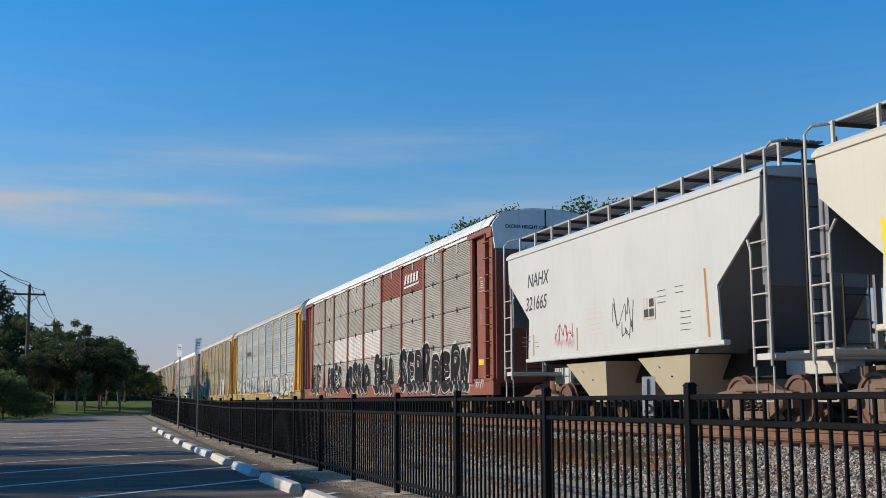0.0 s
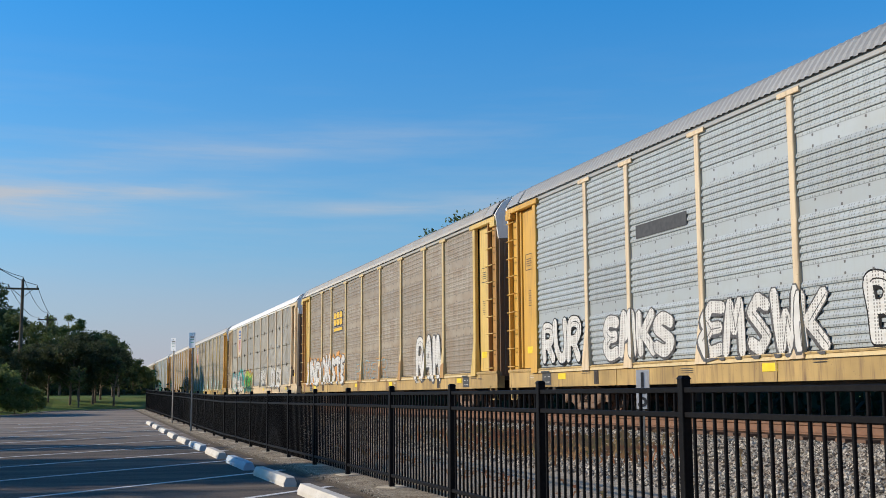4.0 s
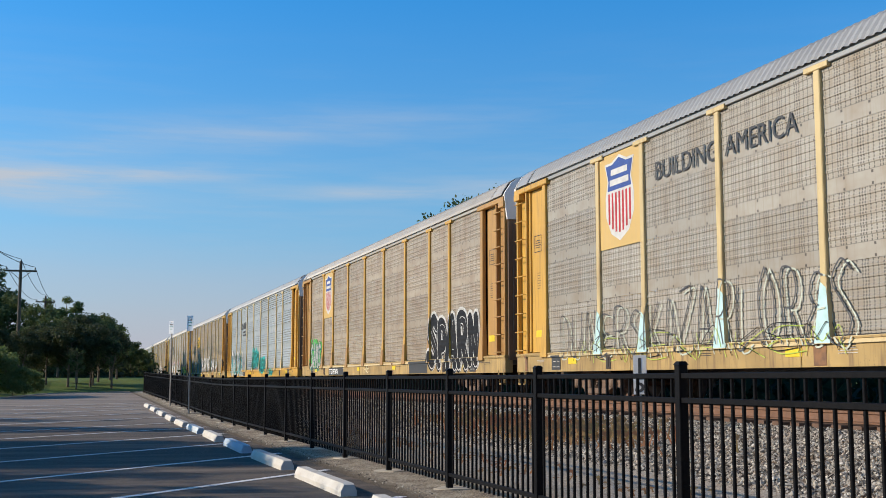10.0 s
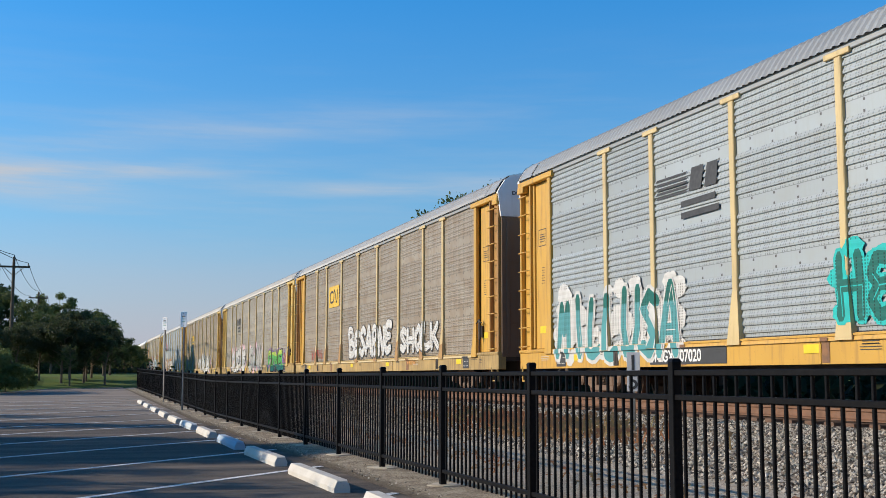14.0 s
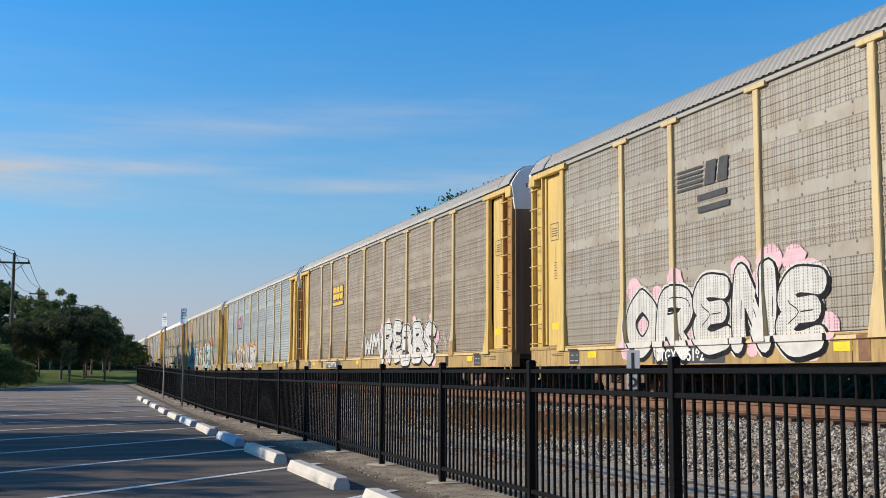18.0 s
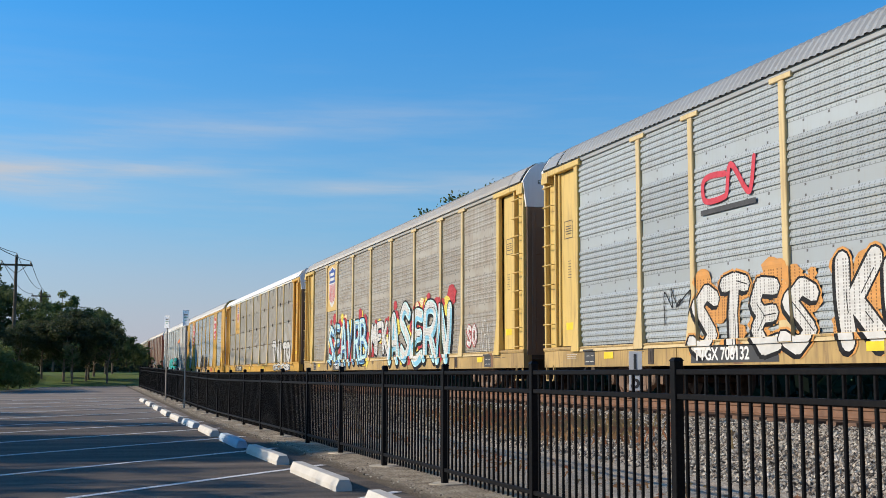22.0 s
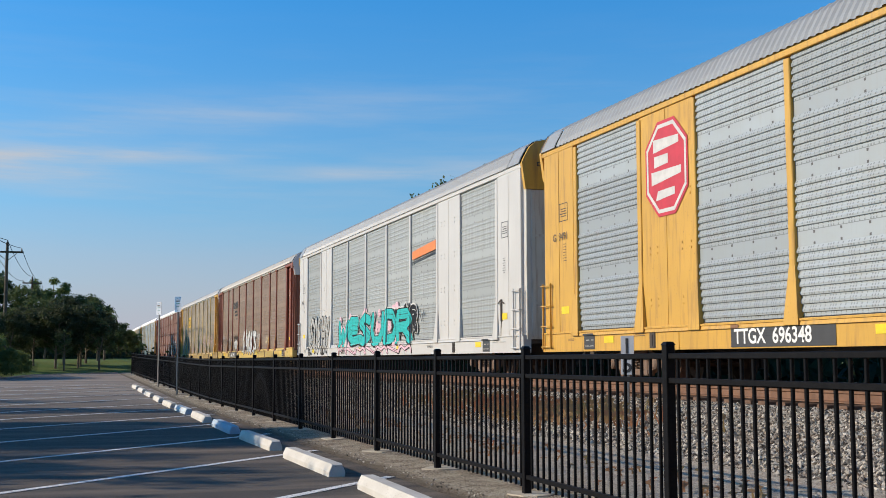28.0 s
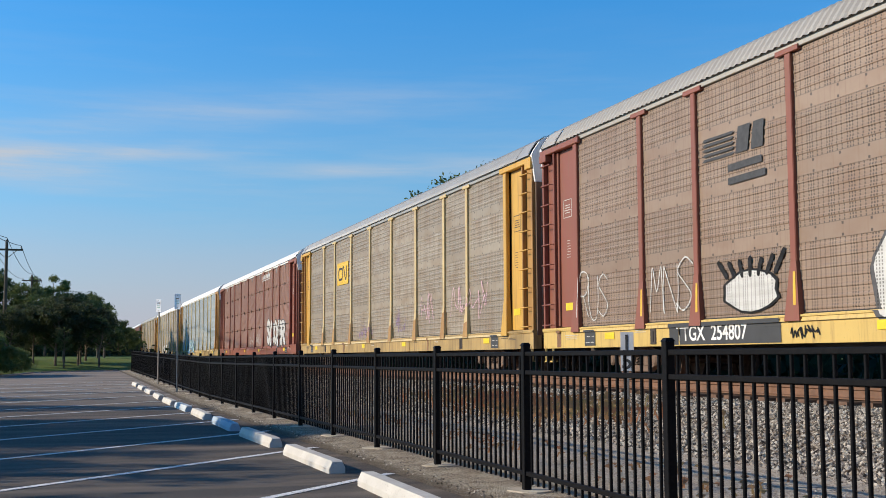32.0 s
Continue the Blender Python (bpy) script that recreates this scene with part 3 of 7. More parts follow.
# ---- fence ----
FENCE_Y0, PANEL, FENCE_N = 6.724 - 2 * 2.44, 2.44, 27
def fence():
    f = thing("fence", "black powder-coated steel picket fence", "fence", at=(FENCE_X, 0, 0))
    post = Geo().box(-0.032, 0.032, -0.032, 0.032, -0.05, 1.235, 0.004)
    post.prism([(-0.037, -0.037, 1.235), (0.037, -0.037, 1.235), (0.037, 0.037, 1.235), (-0.037, 0.037, 1.235)], [(-0.022, -0.022, 1.258), (0.022, -0.022, 1.258), (0.022, 0.022, 1.258), (-0.022, 0.022, 1.258)])
    post = post.mesh("post")
    foot = Geo()
    ring = [(0.19 * math.cos(a) * (1 + 0.22 * math.sin(3 * a + 0.5)), 0.25 * math.sin(a) * (1 + 0.2 * math.cos(2 * a)), 0) for a in [i * math.pi / 7 for i in range(14)]]
    foot.prism([(x, y, -0.1) for x, y, _ in ring], [(x * 0.93, y * 0.93, 0.042) for x, y, _ in ring])
    foot = foot.mesh("footing")
    picket = Geo().box(-0.0098, 0.0098, -0.0098, 0.0098, 0.09, 1.17, 0.003).mesh("picket")
    rail = Geo().box(-0.02, 0.02, 0.032, PANEL - 0.032, -0.018, 0.018, 0.004).mesh("rail")
    rest = Geo()
    made = 0
    for i in range(FENCE_N + 1):
        y = FENCE_Y0 + PANEL * i
        z = rise(y)
        put("post", post, M["fence"], f, (0, y, z))
        put("footing", foot, M["footing"], f, pose(0.03, y, z, 0, 0, (i * 77) % 360), "rough concrete footing")
        if i == FENCE_N:
            break
        slope = math.degrees(math.atan2(rise(y + PANEL) - z, PANEL))
        for h in (1.165, 1.01, 0.175):
            put("rail", rail, M["fence"], f, pose(0, y, z + h, slope))
        for j in range(19):
            py = y + PANEL * (j + 1) / 20
            if made < 300 and i >= 1:
                put("picket", picket, M["fence"], f, (0, py, rise(py)))
                made += 1
            else:
                rest.box(-0.0098, 0.0098, py - 0.0098, py + 0.0098, 0.09 + rise(py), 1.17 + rise(py))
    tagged(put("far_pickets", rest, M["fence"], f), kind="stuff")
    return f


fence()

# ---- car park: wheel stops, painted bays, signs ----
def wheel_stop_mesh():
    g = Geo()
    prof = [(-0.09, 0.0), (-0.09, 0.05), (-0.055, 0.125), (0.055, 0.125), (0.09, 0.05), (0.09, 0.0)]
    ys = [-1.22, -1.18, 1.18, 1.22]
    sc = [0.9, 1.0, 1.0, 0.9]
    for a in range(3):
        g.prism([(x * sc[a], ys[a], z * sc[a]) for x, z in prof], [(x * sc[a + 1], ys[a + 1], z * sc[a + 1]) for x, z in prof], caps=(a != 1))
    return g.mesh("wheel_stop")


STOP = wheel_stop_mesh()
for k in range(-2, 11):
    y = 10.33 - 1.22 + 3.55 * k
    mat, lab = (M["concrete_blue"], "blue-painted concrete wheel stop on asphalt") if k == 3 else (M["concrete_pale_blue"], "wheel stop with faded pale blue paint") if k == 5 else (M["concrete"], "white-painted concrete wheel stop on asphalt")
    tagged(put("wheel_stop", STOP, mat, at=pose(2.60, y, rise(y), 0, 0, random.uniform(-1.2, 1.2))), lab, "wheel stop", "wheel stops along the fence")
for k in range(-1, 12):
    y = 10.62 + 3.58 * k
    g = Geo().box(-6.6, 0.86, -0.05, 0.05, 0.0, 0.004)
    tagged(put("parking_line", g, M["line"], at=pose(2.52, y, rise(y) + 0.002, 0, 0, 47.3)), "worn white painted line between parking bays", "road marking", "parking lines", "structure")


def parking_sign(x, y, top):
    s = thing("parking_sign", "white parking sign on a slim steel post", "sign", "parking signs", at=pose(x, y, rise(y), 0, 0, -48))
    put("post", Geo().box(-0.025, 0.025, -0.02, 0.02, -0.05, top - 0.05, 0.004), M["galv"], s)
    plate = put("sign_plate", Geo().box(-0.125, 0.125, -0.032, -0.022, top - 0.48, top, 0.003), M["sign"], s)
    for i, (w, h) in enumerate(((0.14, 0.04), (0.16, 0.02), (0.12, 0.02))):
        put("printed_bar", Geo().box(-w / 2, w / 2, -0.036, -0.032, top - 0.12 - i * 0.09 - h, top - 0.12 - i * 0.09), M["sign_ink"] if i else M["galv"], plate)
    for dz in (0.05, 0.43):
        put("bolt", Geo().wheel(0, 0, top - dz, [(-0.008, 0.008), (0.008, 0.008)], 8), M["galv"], plate, pose(0, -0.034, 0, 0, 0, 90))


parking_sign(3.45, 37.8, 3.10)
parking_sign(3.45, 45.5, 3.22)


def milepost():
    x, y = 8.6, 16.95
    z = bed_z(x) + 0.045
    s = thing("milepost", "grey railway milepost plate on a steel post", "milepost", at=pose(x, y, z, 0, 0, -35))
    put("post", Geo().box(-0.02, 0.02, -0.02, 0.02, -0.3, 1.18, 0.004), M["galv"], s)
    p = put("plate", Geo().box(-0.105, 0.105, -0.03, -0.021, 0.60, 1.22, 0.002), M["mile"], s)
    for ch, h in (("1", 0.94), ("5", 0.64)):
        put("numeral", letters(ch, 0.34, offset=0.006), M["ink"], p, Matrix.Translation((-0.09, -0.034, h)) @ END)


milepost()


# ---- the train ----
POSTS = [-9.05, -7.05, -4.25, -1.42, 1.42, 4.25, 7.05, 9.05]
END_POST, BODY_END = 11.95, 13.73
BAYS = list(zip([-END_POST] + POSTS, POSTS + [END_POST]))
ROWS_Z = [1.07, 2.11, 3.10, 4.07, 5.03]
MESH = {}


def once(key, make):
    """Meshes are made once and shared by alike parts."""
    if key not in MESH:
        g = make()
        MESH[key] = g.mesh(key[0]) if isinstance(g, Geo) else g
    return MESH[key]


def side_panel(kind, w, h, seam=True):
    """A side sheet w wide and h high, ribbed along its length; it faces -x and stands on z = 0, or, without the plain seam, on z = SEAM."""
    e = 0.020 if kind == "louvre" else 0.003
    prof = [(0.0, e)]
    if kind == "louvre":
        n = 18
        for i in range(n):
            z = 0.02 + (h - 0.06) * i / n
            s = (h - 0.06) / n
            prof += [(0.002, z + 0.15 * s), (-0.018, z + 0.45 * s), (-0.018, z + 0.66 * s), (0.0, z + 0.98 * s)]
    else:
        # a plain seam at the foot, ribs above it
        q, at = (0.8, (0.34, 0.46, 0.58, 0.70, 0.82, 0.94)) if kind == "ribbed" else (0.28, (0.36, 0.50, 0.64, 0.78, 0.92))
        if not seam:
            at = (0.10, 0.22) + at if kind == "ribbed" else (0.08, 0.22) + at
        up, low_ = (0.070, 0.030) if kind == "ribbed" else (0.030, 0.033)
        for c in at:
            z = c * h
            prof += [(0.0, z - low_), (-0.03 * q, z - 0.022), (-0.034 * q, z + 0.012), (0.0, z + up)]
    prof += [(0.0, h - e)]
    lift = 0.0 if seam or kind == "louvre" else SEAM
    prof = [(x, z + lift) for x, z in prof]
    g = Geo()
    n = len(g.v)
    g.v = [(x, -w / 2, z) for x, z in prof] + [(x, w / 2, z) for x, z in prof]
    k = len(prof)
    g.f = [(i, i + 1, k + i + 1, k + i) for i in range(k - 1)]
    g.box(0.006, 0.03, -w / 2, w / 2, lift + 0.012, lift + h - 0.012)
    return g


def post_mesh(flare, tee):
    g = Geo()
    g.box(-1.5, -1.40, -0.075, 0.075, 1.85, 4.98, 0.012)
    f = 0.19 if flare else 0.075
    g.prism([(-1.555, -f, 0.97), (-1.40, -f, 0.97), (-1.40, f, 0.97), (-1.555, f, 0.97)], [(-1.5, -0.075, 1.85), (-1.40, -0.075, 1.85), (-1.40, 0.075, 1.85), (-1.5, 0.075, 1.85)])
    if tee:
        g.box(-1.512, -1.40, -0.29, 0.29, 4.985, 5.07, 0.008)
    return g


HALF_ARCH = [(-1.525, 5.125), (-1.475, 5.26), (-1.32, 5.56), (-1.17, 5.69), (-0.80, 5.785), (-0.40, 5.835), (0.0, 5.85)]
ARCH = HALF_ARCH + [(-x, z) for x, z in HALF_ARCH[-2::-1]]
ROOF_END = 0.85


def arched(flat):
    """The roof's arch; flat: how much of its full height it has."""
    return [(x, 5.125 + (z - 5.125) * flat) for x, z in ARCH]


def arch_strip(y0, y1, step, rib, lift=0.0, flat=1.0):
    """A stretch of the arched roof; rib: how far its cross ribs stand out; lift: how far it lies over the rest."""
    g, n, k = Geo(), int(round((y1 - y0) / step)), len(ARCH)
    for i in range(n + 1):
        a = y0 + (y1 - y0) * i / n
        out = lift + (rib if i % 4 in (1, 2) else 0.0)
        for j, (x, z) in enumerate(arched(flat)):
            q = out
            nx, nz = x / 1.5, (z - 4.5) / 1.4
            d = math.hypot(nx, nz)
            g.v.append((x + q * nx / d, a, z + q * nz / d))
    g.f = [(j * k + i, j * k + i + 1, (j + 1) * k + i + 1, (j + 1) * k + i) for j in range(n) for i in range(k - 1)]
    return g


def end_cap(s, flat):
    """The arched end wall above the doors; s: -1 at the end that faces -y."""
    g = Geo()
    y0, y1 = s * (BODY_END - 0.05), s * (BODY_END + 0.07)
    ring = arched(flat) + [(1.44, 4.50), (-1.44, 4.50)]
    return g.prism([(x, min(y0, y1), z) for x, z in ring], [(x, max(y0, y1), z) for x, z in ring])


def cap_seam(s, flat):
    return Geo().box(-0.02, 0.02, *sorted((s * (BODY_END + 0.06), s * (BODY_END + 0.078))), 4.5, 5.115 + 0.725 * flat)


def end_door(car, s, mat):
    """Two leaves, each with its stiffeners."""
    y0, y1 = sorted((s * (BODY_END - 0.02), s * (BODY_END + 0.05)))
    r0, r1 = sorted((s * (BODY_END + 0.05), s * (BODY_END + 0.075)))
    for x in (-0.72, 0.72):
        leaf = put("end_door", once(("end_door", s), lambda: Geo().box(-0.70, 0.70, y0, y1, 0.95, 4.49, 0.01)), mat, car, (x, 0, 0))
        for u in (-0.53, 0.53):
            put("stiffener", once(("stiffener", s), lambda: Geo().box(-0.05, 0.05, r0, r1, 1.0, 4.42, 0.01)), mat, leaf, (u, 0, 0))
        for z in (1.8, 3.4):
            put("crossbar", once(("crossbar", s), lambda: Geo().box(-0.48, 0.48, r0, r1, -0.03, 0.03)), mat, leaf, (0, 0, z))


def ladder_mesh(z0, z1, w, n):
    g = Geo()
    for y in (-w / 2, w / 2):
        g.box(-1.56, -1.52, y - 0.012, y + 0.012, z0 - 0.05, z1 + 0.05)
    for i in range(n):
        z = z0 + (z1 - z0) * i / (n - 1)
        g.tube([(-1.51, -w / 2 - 0.05, z), (-1.57, -w / 2 - 0.05, z), (-1.575, w / 2 + 0.05, z), (-1.51, w / 2 + 0.05, z)], 0.013, 5)
    return g


def rung_mesh():
    return Geo().tube([(-1.49, -0.27, 0), (-1.57, -0.25, 0), (-1.57, 0.25, 0), (-1.49, 0.27, 0)], 0.014, 5)


def rungs_mesh():
    g = Geo()
    for i in range(9):
        z = 1.15 + 0.445 * i
        g.tube([(-1.49, -0.27, z), (-1.57, -0.25, z), (-1.57, 0.25, z), (-1.49, 0.27, z)], 0.014, 5)
    return g


def wheelset_mesh(r):
    g = Geo()
    for s in (-1, 1):
        p = [(0.085, 0.06), (0.08, r * 0.3), (0.03, r * 0.45), (0.03, r * 0.82), (0.06, r * 0.86), (0.06, r), (-0.04, r * 1.008), (-0.07, r * 1.06), (-0.075, r * 0.86), (-0.03, r * 0.8), (-0.03, r * 0.4), (-0.08, r * 0.25)]
        g.wheel(s * 0.765, 0, 0, [(x * s, q) for x, q in p], 24)
        # two holes' worth of cast bosses make the turning visible
        for a in (0.6, 2.7, 4.8):
            g.box(s * 0.80 - 0.02, s * 0.80 + 0.02, 0.6 * r * math.cos(a) - 0.04, 0.6 * r * math.cos(a) + 0.04, 0.6 * r * math.sin(a) - 0.04, 0.6 * r * math.sin(a) + 0.04)
    g.tube([(-1.05, 0, 0), (1.05, 0, 0)], 0.075, 10)
    return g


def side_frame_mesh(r):
    """Cast side frame of a truck, at x = -1.0."""
    g = Geo()
    pts = [(-1.15, r + 0.16), (-0.75, r + 0.20), (-0.5, r + 0.30), (0.5, r + 0.30), (0.75, r + 0.20), (1.15, r + 0.16), (1.15, r - 0.1), (0.8, r - 0.08), (0.45, 0.17), (-0.45, 0.17), (-0.8, r - 0.08), (-1.15, r - 0.1)]
    hole = [(-0.28, r + 0.16), (0.28, r + 0.16), (0.28, 0.30), (-0.28, 0.30)]
    for seg in ([0, 1, 10, 11], [1, 2, 9, 10], [3, 4, 7, 8], [4, 5, 6, 7]):
        q = [pts[i] for i in seg]
        g.prism([(-1.10, y, z) for y, z in q], [(-0.96, y, z) for y, z in q])
    for y0, y1, z0, z1 in ((-0.5, 0.5, r + 0.17, r + 0.30), (-0.5, 0.5, 0.16, 0.29), (-0.5, -0.30, 0.29, r + 0.17), (0.30, 0.5, 0.29, r + 0.17)):
        g.box(-1.115, -0.955, y0, y1, z0, z1, 0.02)
    return g


def springs_mesh(r):
    g = Geo()
    for y in (-0.19, 0.0, 0.19):
        pts = [(-1.03 + 0.06 * math.cos(i * 1.1), y + 0.06 * math.sin(i * 1.1), 0.29 + (r - 0.13) * i / 28) for i in range(29)]
        g.tube(pts, 0.017, 4)
    return g


WHEELS = []


def truck(car, y, r):
    """One four-wheeled truck under a car."""
    t = put("truck", once(("bolster", r), lambda: Geo().box(-1.0, 1.0, -0.2, 0.2, r - 0.06, r + 0.24, 0.03)), M["under"], car, (0, y, 0))
    for s in (-1, 1):
        m = Matrix.Identity(4) if s < 0 else pose(0, 0, 0, 0, 0, 180)
        put("side_frame", once(("side_frame", r), lambda: side_frame_mesh(r)), M["truck"], t, m)
        put("springs", once(("springs", r), lambda: springs_mesh(r)), M["truck"], t, m)
        for w in (-0.89, 0.89):
            put("bearing_cap", once(("bearing", r), lambda: Geo().wheel(0, 0, 0, [(0.0, 0.12), (-0.1, 0.12), (-0.13, 0.08), (-0.135, 0.02)], 12)), M["truck"], t, m @ Matrix.Translation((-1.08, w, r)))
    for w in (-0.89, 0.89):
        ws = put("wheelset", once(("wheelset", r), lambda: wheelset_mesh(r)), M["wheel"], t, (0, w, r))
        WHEELS.append((ws, car, r, w))
    return t


def coupler(car, s, y):
    g = Geo().box(-0.1, 0.1, *sorted((s * (y - 0.9), s * (y + 0.1))), 0.72, 0.95, 0.02)
    g.box(-0.16, 0.14, *sorted((s * (y + 0.02), s * (y + 0.30))), 0.68, 0.99, 0.04)
    put("coupler", g, M["truck"], car)
    h = [(-0.35, s * (y - 0.1), 0.85), (-0.38, s * (y + 0.12), 0.62), (-0.36, s * (y + 0.35), 0.55)]
    put("air_hose", Geo().tube(h, 0.025, 6), M["black"], car)


# -- paint on the sides: flat shapes clipped to sheets, posts and sill, lying just off them --
def clip(poly, axis, lo, hi):
    """A convex polygon of (y, z) between two values of one axis."""
    for bound, sign in ((lo, 1), (hi, -1)):
        out = []
        for i, a in enumerate(poly):
            b = poly[(i + 1) % len(poly)]
            da, db = sign * (a[axis] - bound), sign * (b[axis] - bound)
            if da >= 0:
                out.append(a)
            if da * db < 0:
                f = da / (da - db)
                out.append((a[0] + (b[0] - a[0]) * f, a[1] + (b[1] - a[1]) * f))
        poly = out
        if len(poly) < 3:
            return []
    return poly


def foot_clip(poly, p):
    """The part of a polygon within the slanting sides of a post's foot."""
    for s_ in (1, -1):
        out = []
        side = lambda q: 0.075 + 0.115 * (1.85 - q[1]) / 0.88 - s_ * (q[0] - p)
        for i, a in enumerate(poly):
            b = poly[(i + 1) % len(poly)]
            da, db = side(a), side(b)
            if da >= 0:
                out.append(a)
            if da * db < 0:
                f = da / (da - db)
                out.append((a[0] + (b[0] - a[0]) * f, a[1] + (b[1] - a[1]) * f))
        poly = out
        if len(poly) < 3:
            return []
    return poly


FACE = {"end": -1.404, "sheet": -1.476}      # where the sheet at a car's end stands


def painted(polys, depth):
    """Geo of convex (y, z) polygons laid on the near side of a rack car."""
    g, e = Geo(), FACE["end"]
    g.on_sheet = set()
    cuts = [(-BODY_END, -13.05, -1.503), (-13.05, -END_POST - 0.1, e), (-END_POST - 0.1, -END_POST + 0.1, -1.507)]
    prev = -END_POST + 0.1
    for p in POSTS:
        cuts += [(prev, p - 0.08, FACE["sheet"]), (p - 0.08, p + 0.08, -1.503)]
        prev = p + 0.08
    cuts += [(prev, END_POST - 0.1, FACE["sheet"]), (END_POST - 0.1, END_POST + 0.1, -1.507), (END_POST + 0.1, 13.05, e), (13.05, BODY_END, -1.503)]
    for i, poly in enumerate(polys):
        d = depth + 0.0003 * (i % 12)
        for lo, hi, x in ((0.62, 0.963, -1.506), (0.963, 1.06, -1.538)):
            low = clip(poly, 1, lo, hi)
            if low:
                g.face([(x - d, y, z) for y, z in low])
        up = clip(poly, 1, 1.06, 5.1)
        if not up:
            continue
        y0, y1 = min(p[0] for p in up), max(p[0] for p in up)
        for p in ((-END_POST,) + tuple(POSTS) + (END_POST,)):      # on the spreading feet of the posts
            if p + 0.2 > y0 and p - 0.2 < y1:
                q = clip(clip(poly, 1, 0.98, 1.84), 0, p - 0.19, p + 0.19)
                q = q and foot_clip(q, p)
                if q:
                    g.face([(-1.505 - d - 0.05 * (1.85 - z) / 0.88, y, z) for y, z in q])
        for a, b, x in cuts:
            if b > y0 and a < y1:
                q = clip(up, 0, a, b)
                if q:
                    g.face([(x - d, y, z) for y, z in q])
                    if x == FACE["sheet"]:
                        g.on_sheet.add(len(g.f) - 1)
    return g


def ribbon(pts, r, k=8):
    """Convex pieces of a thick line with round ends; (y, z) points; every piece faces the same way."""
    out = []
    for (a, b), (c, d) in zip(pts[:-1], pts[1:]):
        n = math.hypot(c - a, d - b) or 1.0
        u, v = -(d - b) / n * r, (c - a) / n * r
        out.append([(a + u, b + v), (a - u, b - v), (c - u, d - v), (c + u, d + v)])
    for a, b in pts:
        out.append([(a + r * math.cos(2 * math.pi * i / k), b + r * math.sin(2 * math.pi * i / k)) for i in range(k)])
    return out


# strokes of letters, in a unit cell
STROKES = {
    "A": [[(0, 0), (0.3, 0.7), (0.5, 1), (0.7, 0.7), (1, 0)], [(0.25, 0.34), (0.75, 0.34)]],
    "B": [[(0, 0), (0.02, 0.5), (0, 1), (0.6, 1), (0.8, 0.78), (0.55, 0.55), (0.2, 0.53)], [(0.5, 0.55), (1, 0.3), (0.7, 0.02), (0, 0)]],
    "C": [[(1, 0.85), (0.55, 1), (0.08, 0.75), (0, 0.35), (0.4, 0), (1, 0.14)]],
    "D": [[(0.1, 0), (0.08, 0.5), (0.1, 1), (0.65, 0.95), (1, 0.5), (0.7, 0.05), (0.1, 0)]],
    "E": [[(1, 0.95), (0.35, 1), (0.05, 0.72), (0.35, 0.52), (0, 0.28), (0.35, 0), (1, 0.08)], [(0.3, 0.52), (0.85, 0.54)]],
    "F": [[(1, 1), (0.2, 0.98), (0.08, 0.5), (0, 0)], [(0.1, 0.52), (0.8, 0.55)]],
    "G": [[(1, 0.85), (0.5, 1), (0.02, 0.6), (0.2, 0.1), (0.7, 0), (1, 0.3), (0.6, 0.45)]],
    "H": [[(0.05, 1), (0, 0.5), (0.08, 0)], [(0.95, 1), (1, 0.5), (0.9, 0)], [(0, 0.5), (1, 0.5)]],
    "I": [[(0.5, 1), (0.45, 0.5), (0.55, 0)]],
    "K": [[(0.05, 1), (0, 0.5), (0.08, 0)], [(1, 1), (0.3, 0.5)], [(0.3, 0.5), (0.6, 0.3), (1, 0)]],
    "L": [[(0.1, 1), (0, 0.5), (0.1, 0.05), (0.5, 0), (1, 0.12)]],
    "M": [[(0, 0), (0.1, 0.6), (0.2, 1), (0.5, 0.45), (0.8, 1), (0.9, 0.6), (1, 0)]],
    "N": [[(0.05, 0), (0, 0.5), (0.08, 1)], [(0.08, 1), (0.5, 0.5), (0.92, 0)], [(0.92, 0), (1, 0.5), (0.95, 1)]],
    "O": [[(0.5, 1), (0.05, 0.7), (0.05, 0.3), (0.5, 0), (0.95, 0.3), (0.95, 0.7), (0.5, 1)]],
    "P": [[(0.05, 0), (0, 0.5), (0.08, 1), (0.75, 0.98), (1, 0.72), (0.7, 0.45), (0.1, 0.45)]],
    "R": [[(0.05, 0), (0, 0.5), (0.08, 1), (0.75, 1), (0.95, 0.75), (0.65, 0.5), (0.15, 0.48)], [(0.45, 0.48), (0.7, 0.25), (1, 0)]],
    "S": [[(0.98, 0.86), (0.5, 1), (0.05, 0.76), (0.5, 0.52), (0.95, 0.26), (0.5, 0), (0, 0.14)]],
    "T": [[(0, 0.95), (0.5, 1), (1, 0.93)], [(0.52, 1), (0.45, 0.5), (0.55, 0)]],
    "U": [[(0.02, 1), (0, 0.4), (0.3, 0), (0.75, 0), (1, 0.4), (0.96, 1)]],
    "V": [[(0, 1), (0.25, 0.5), (0.5, 0), (0.75, 0.5), (1, 1)]],
    "W": [[(0, 1), (0.12, 0.4), (0.25, 0), (0.5, 0.6), (0.75, 0), (0.88, 0.4), (1, 1)]],
    "Y": [[(0, 1), (0.3, 0.55), (0.5, 0.45), (0.5, 0)], [(0.5, 0.45), (0.75, 0.6), (1, 1)]],
    "Z": [[(0, 0.95), (1, 1), (0.5, 0.5), (0, 0.03), (1, 0.05)]],
}
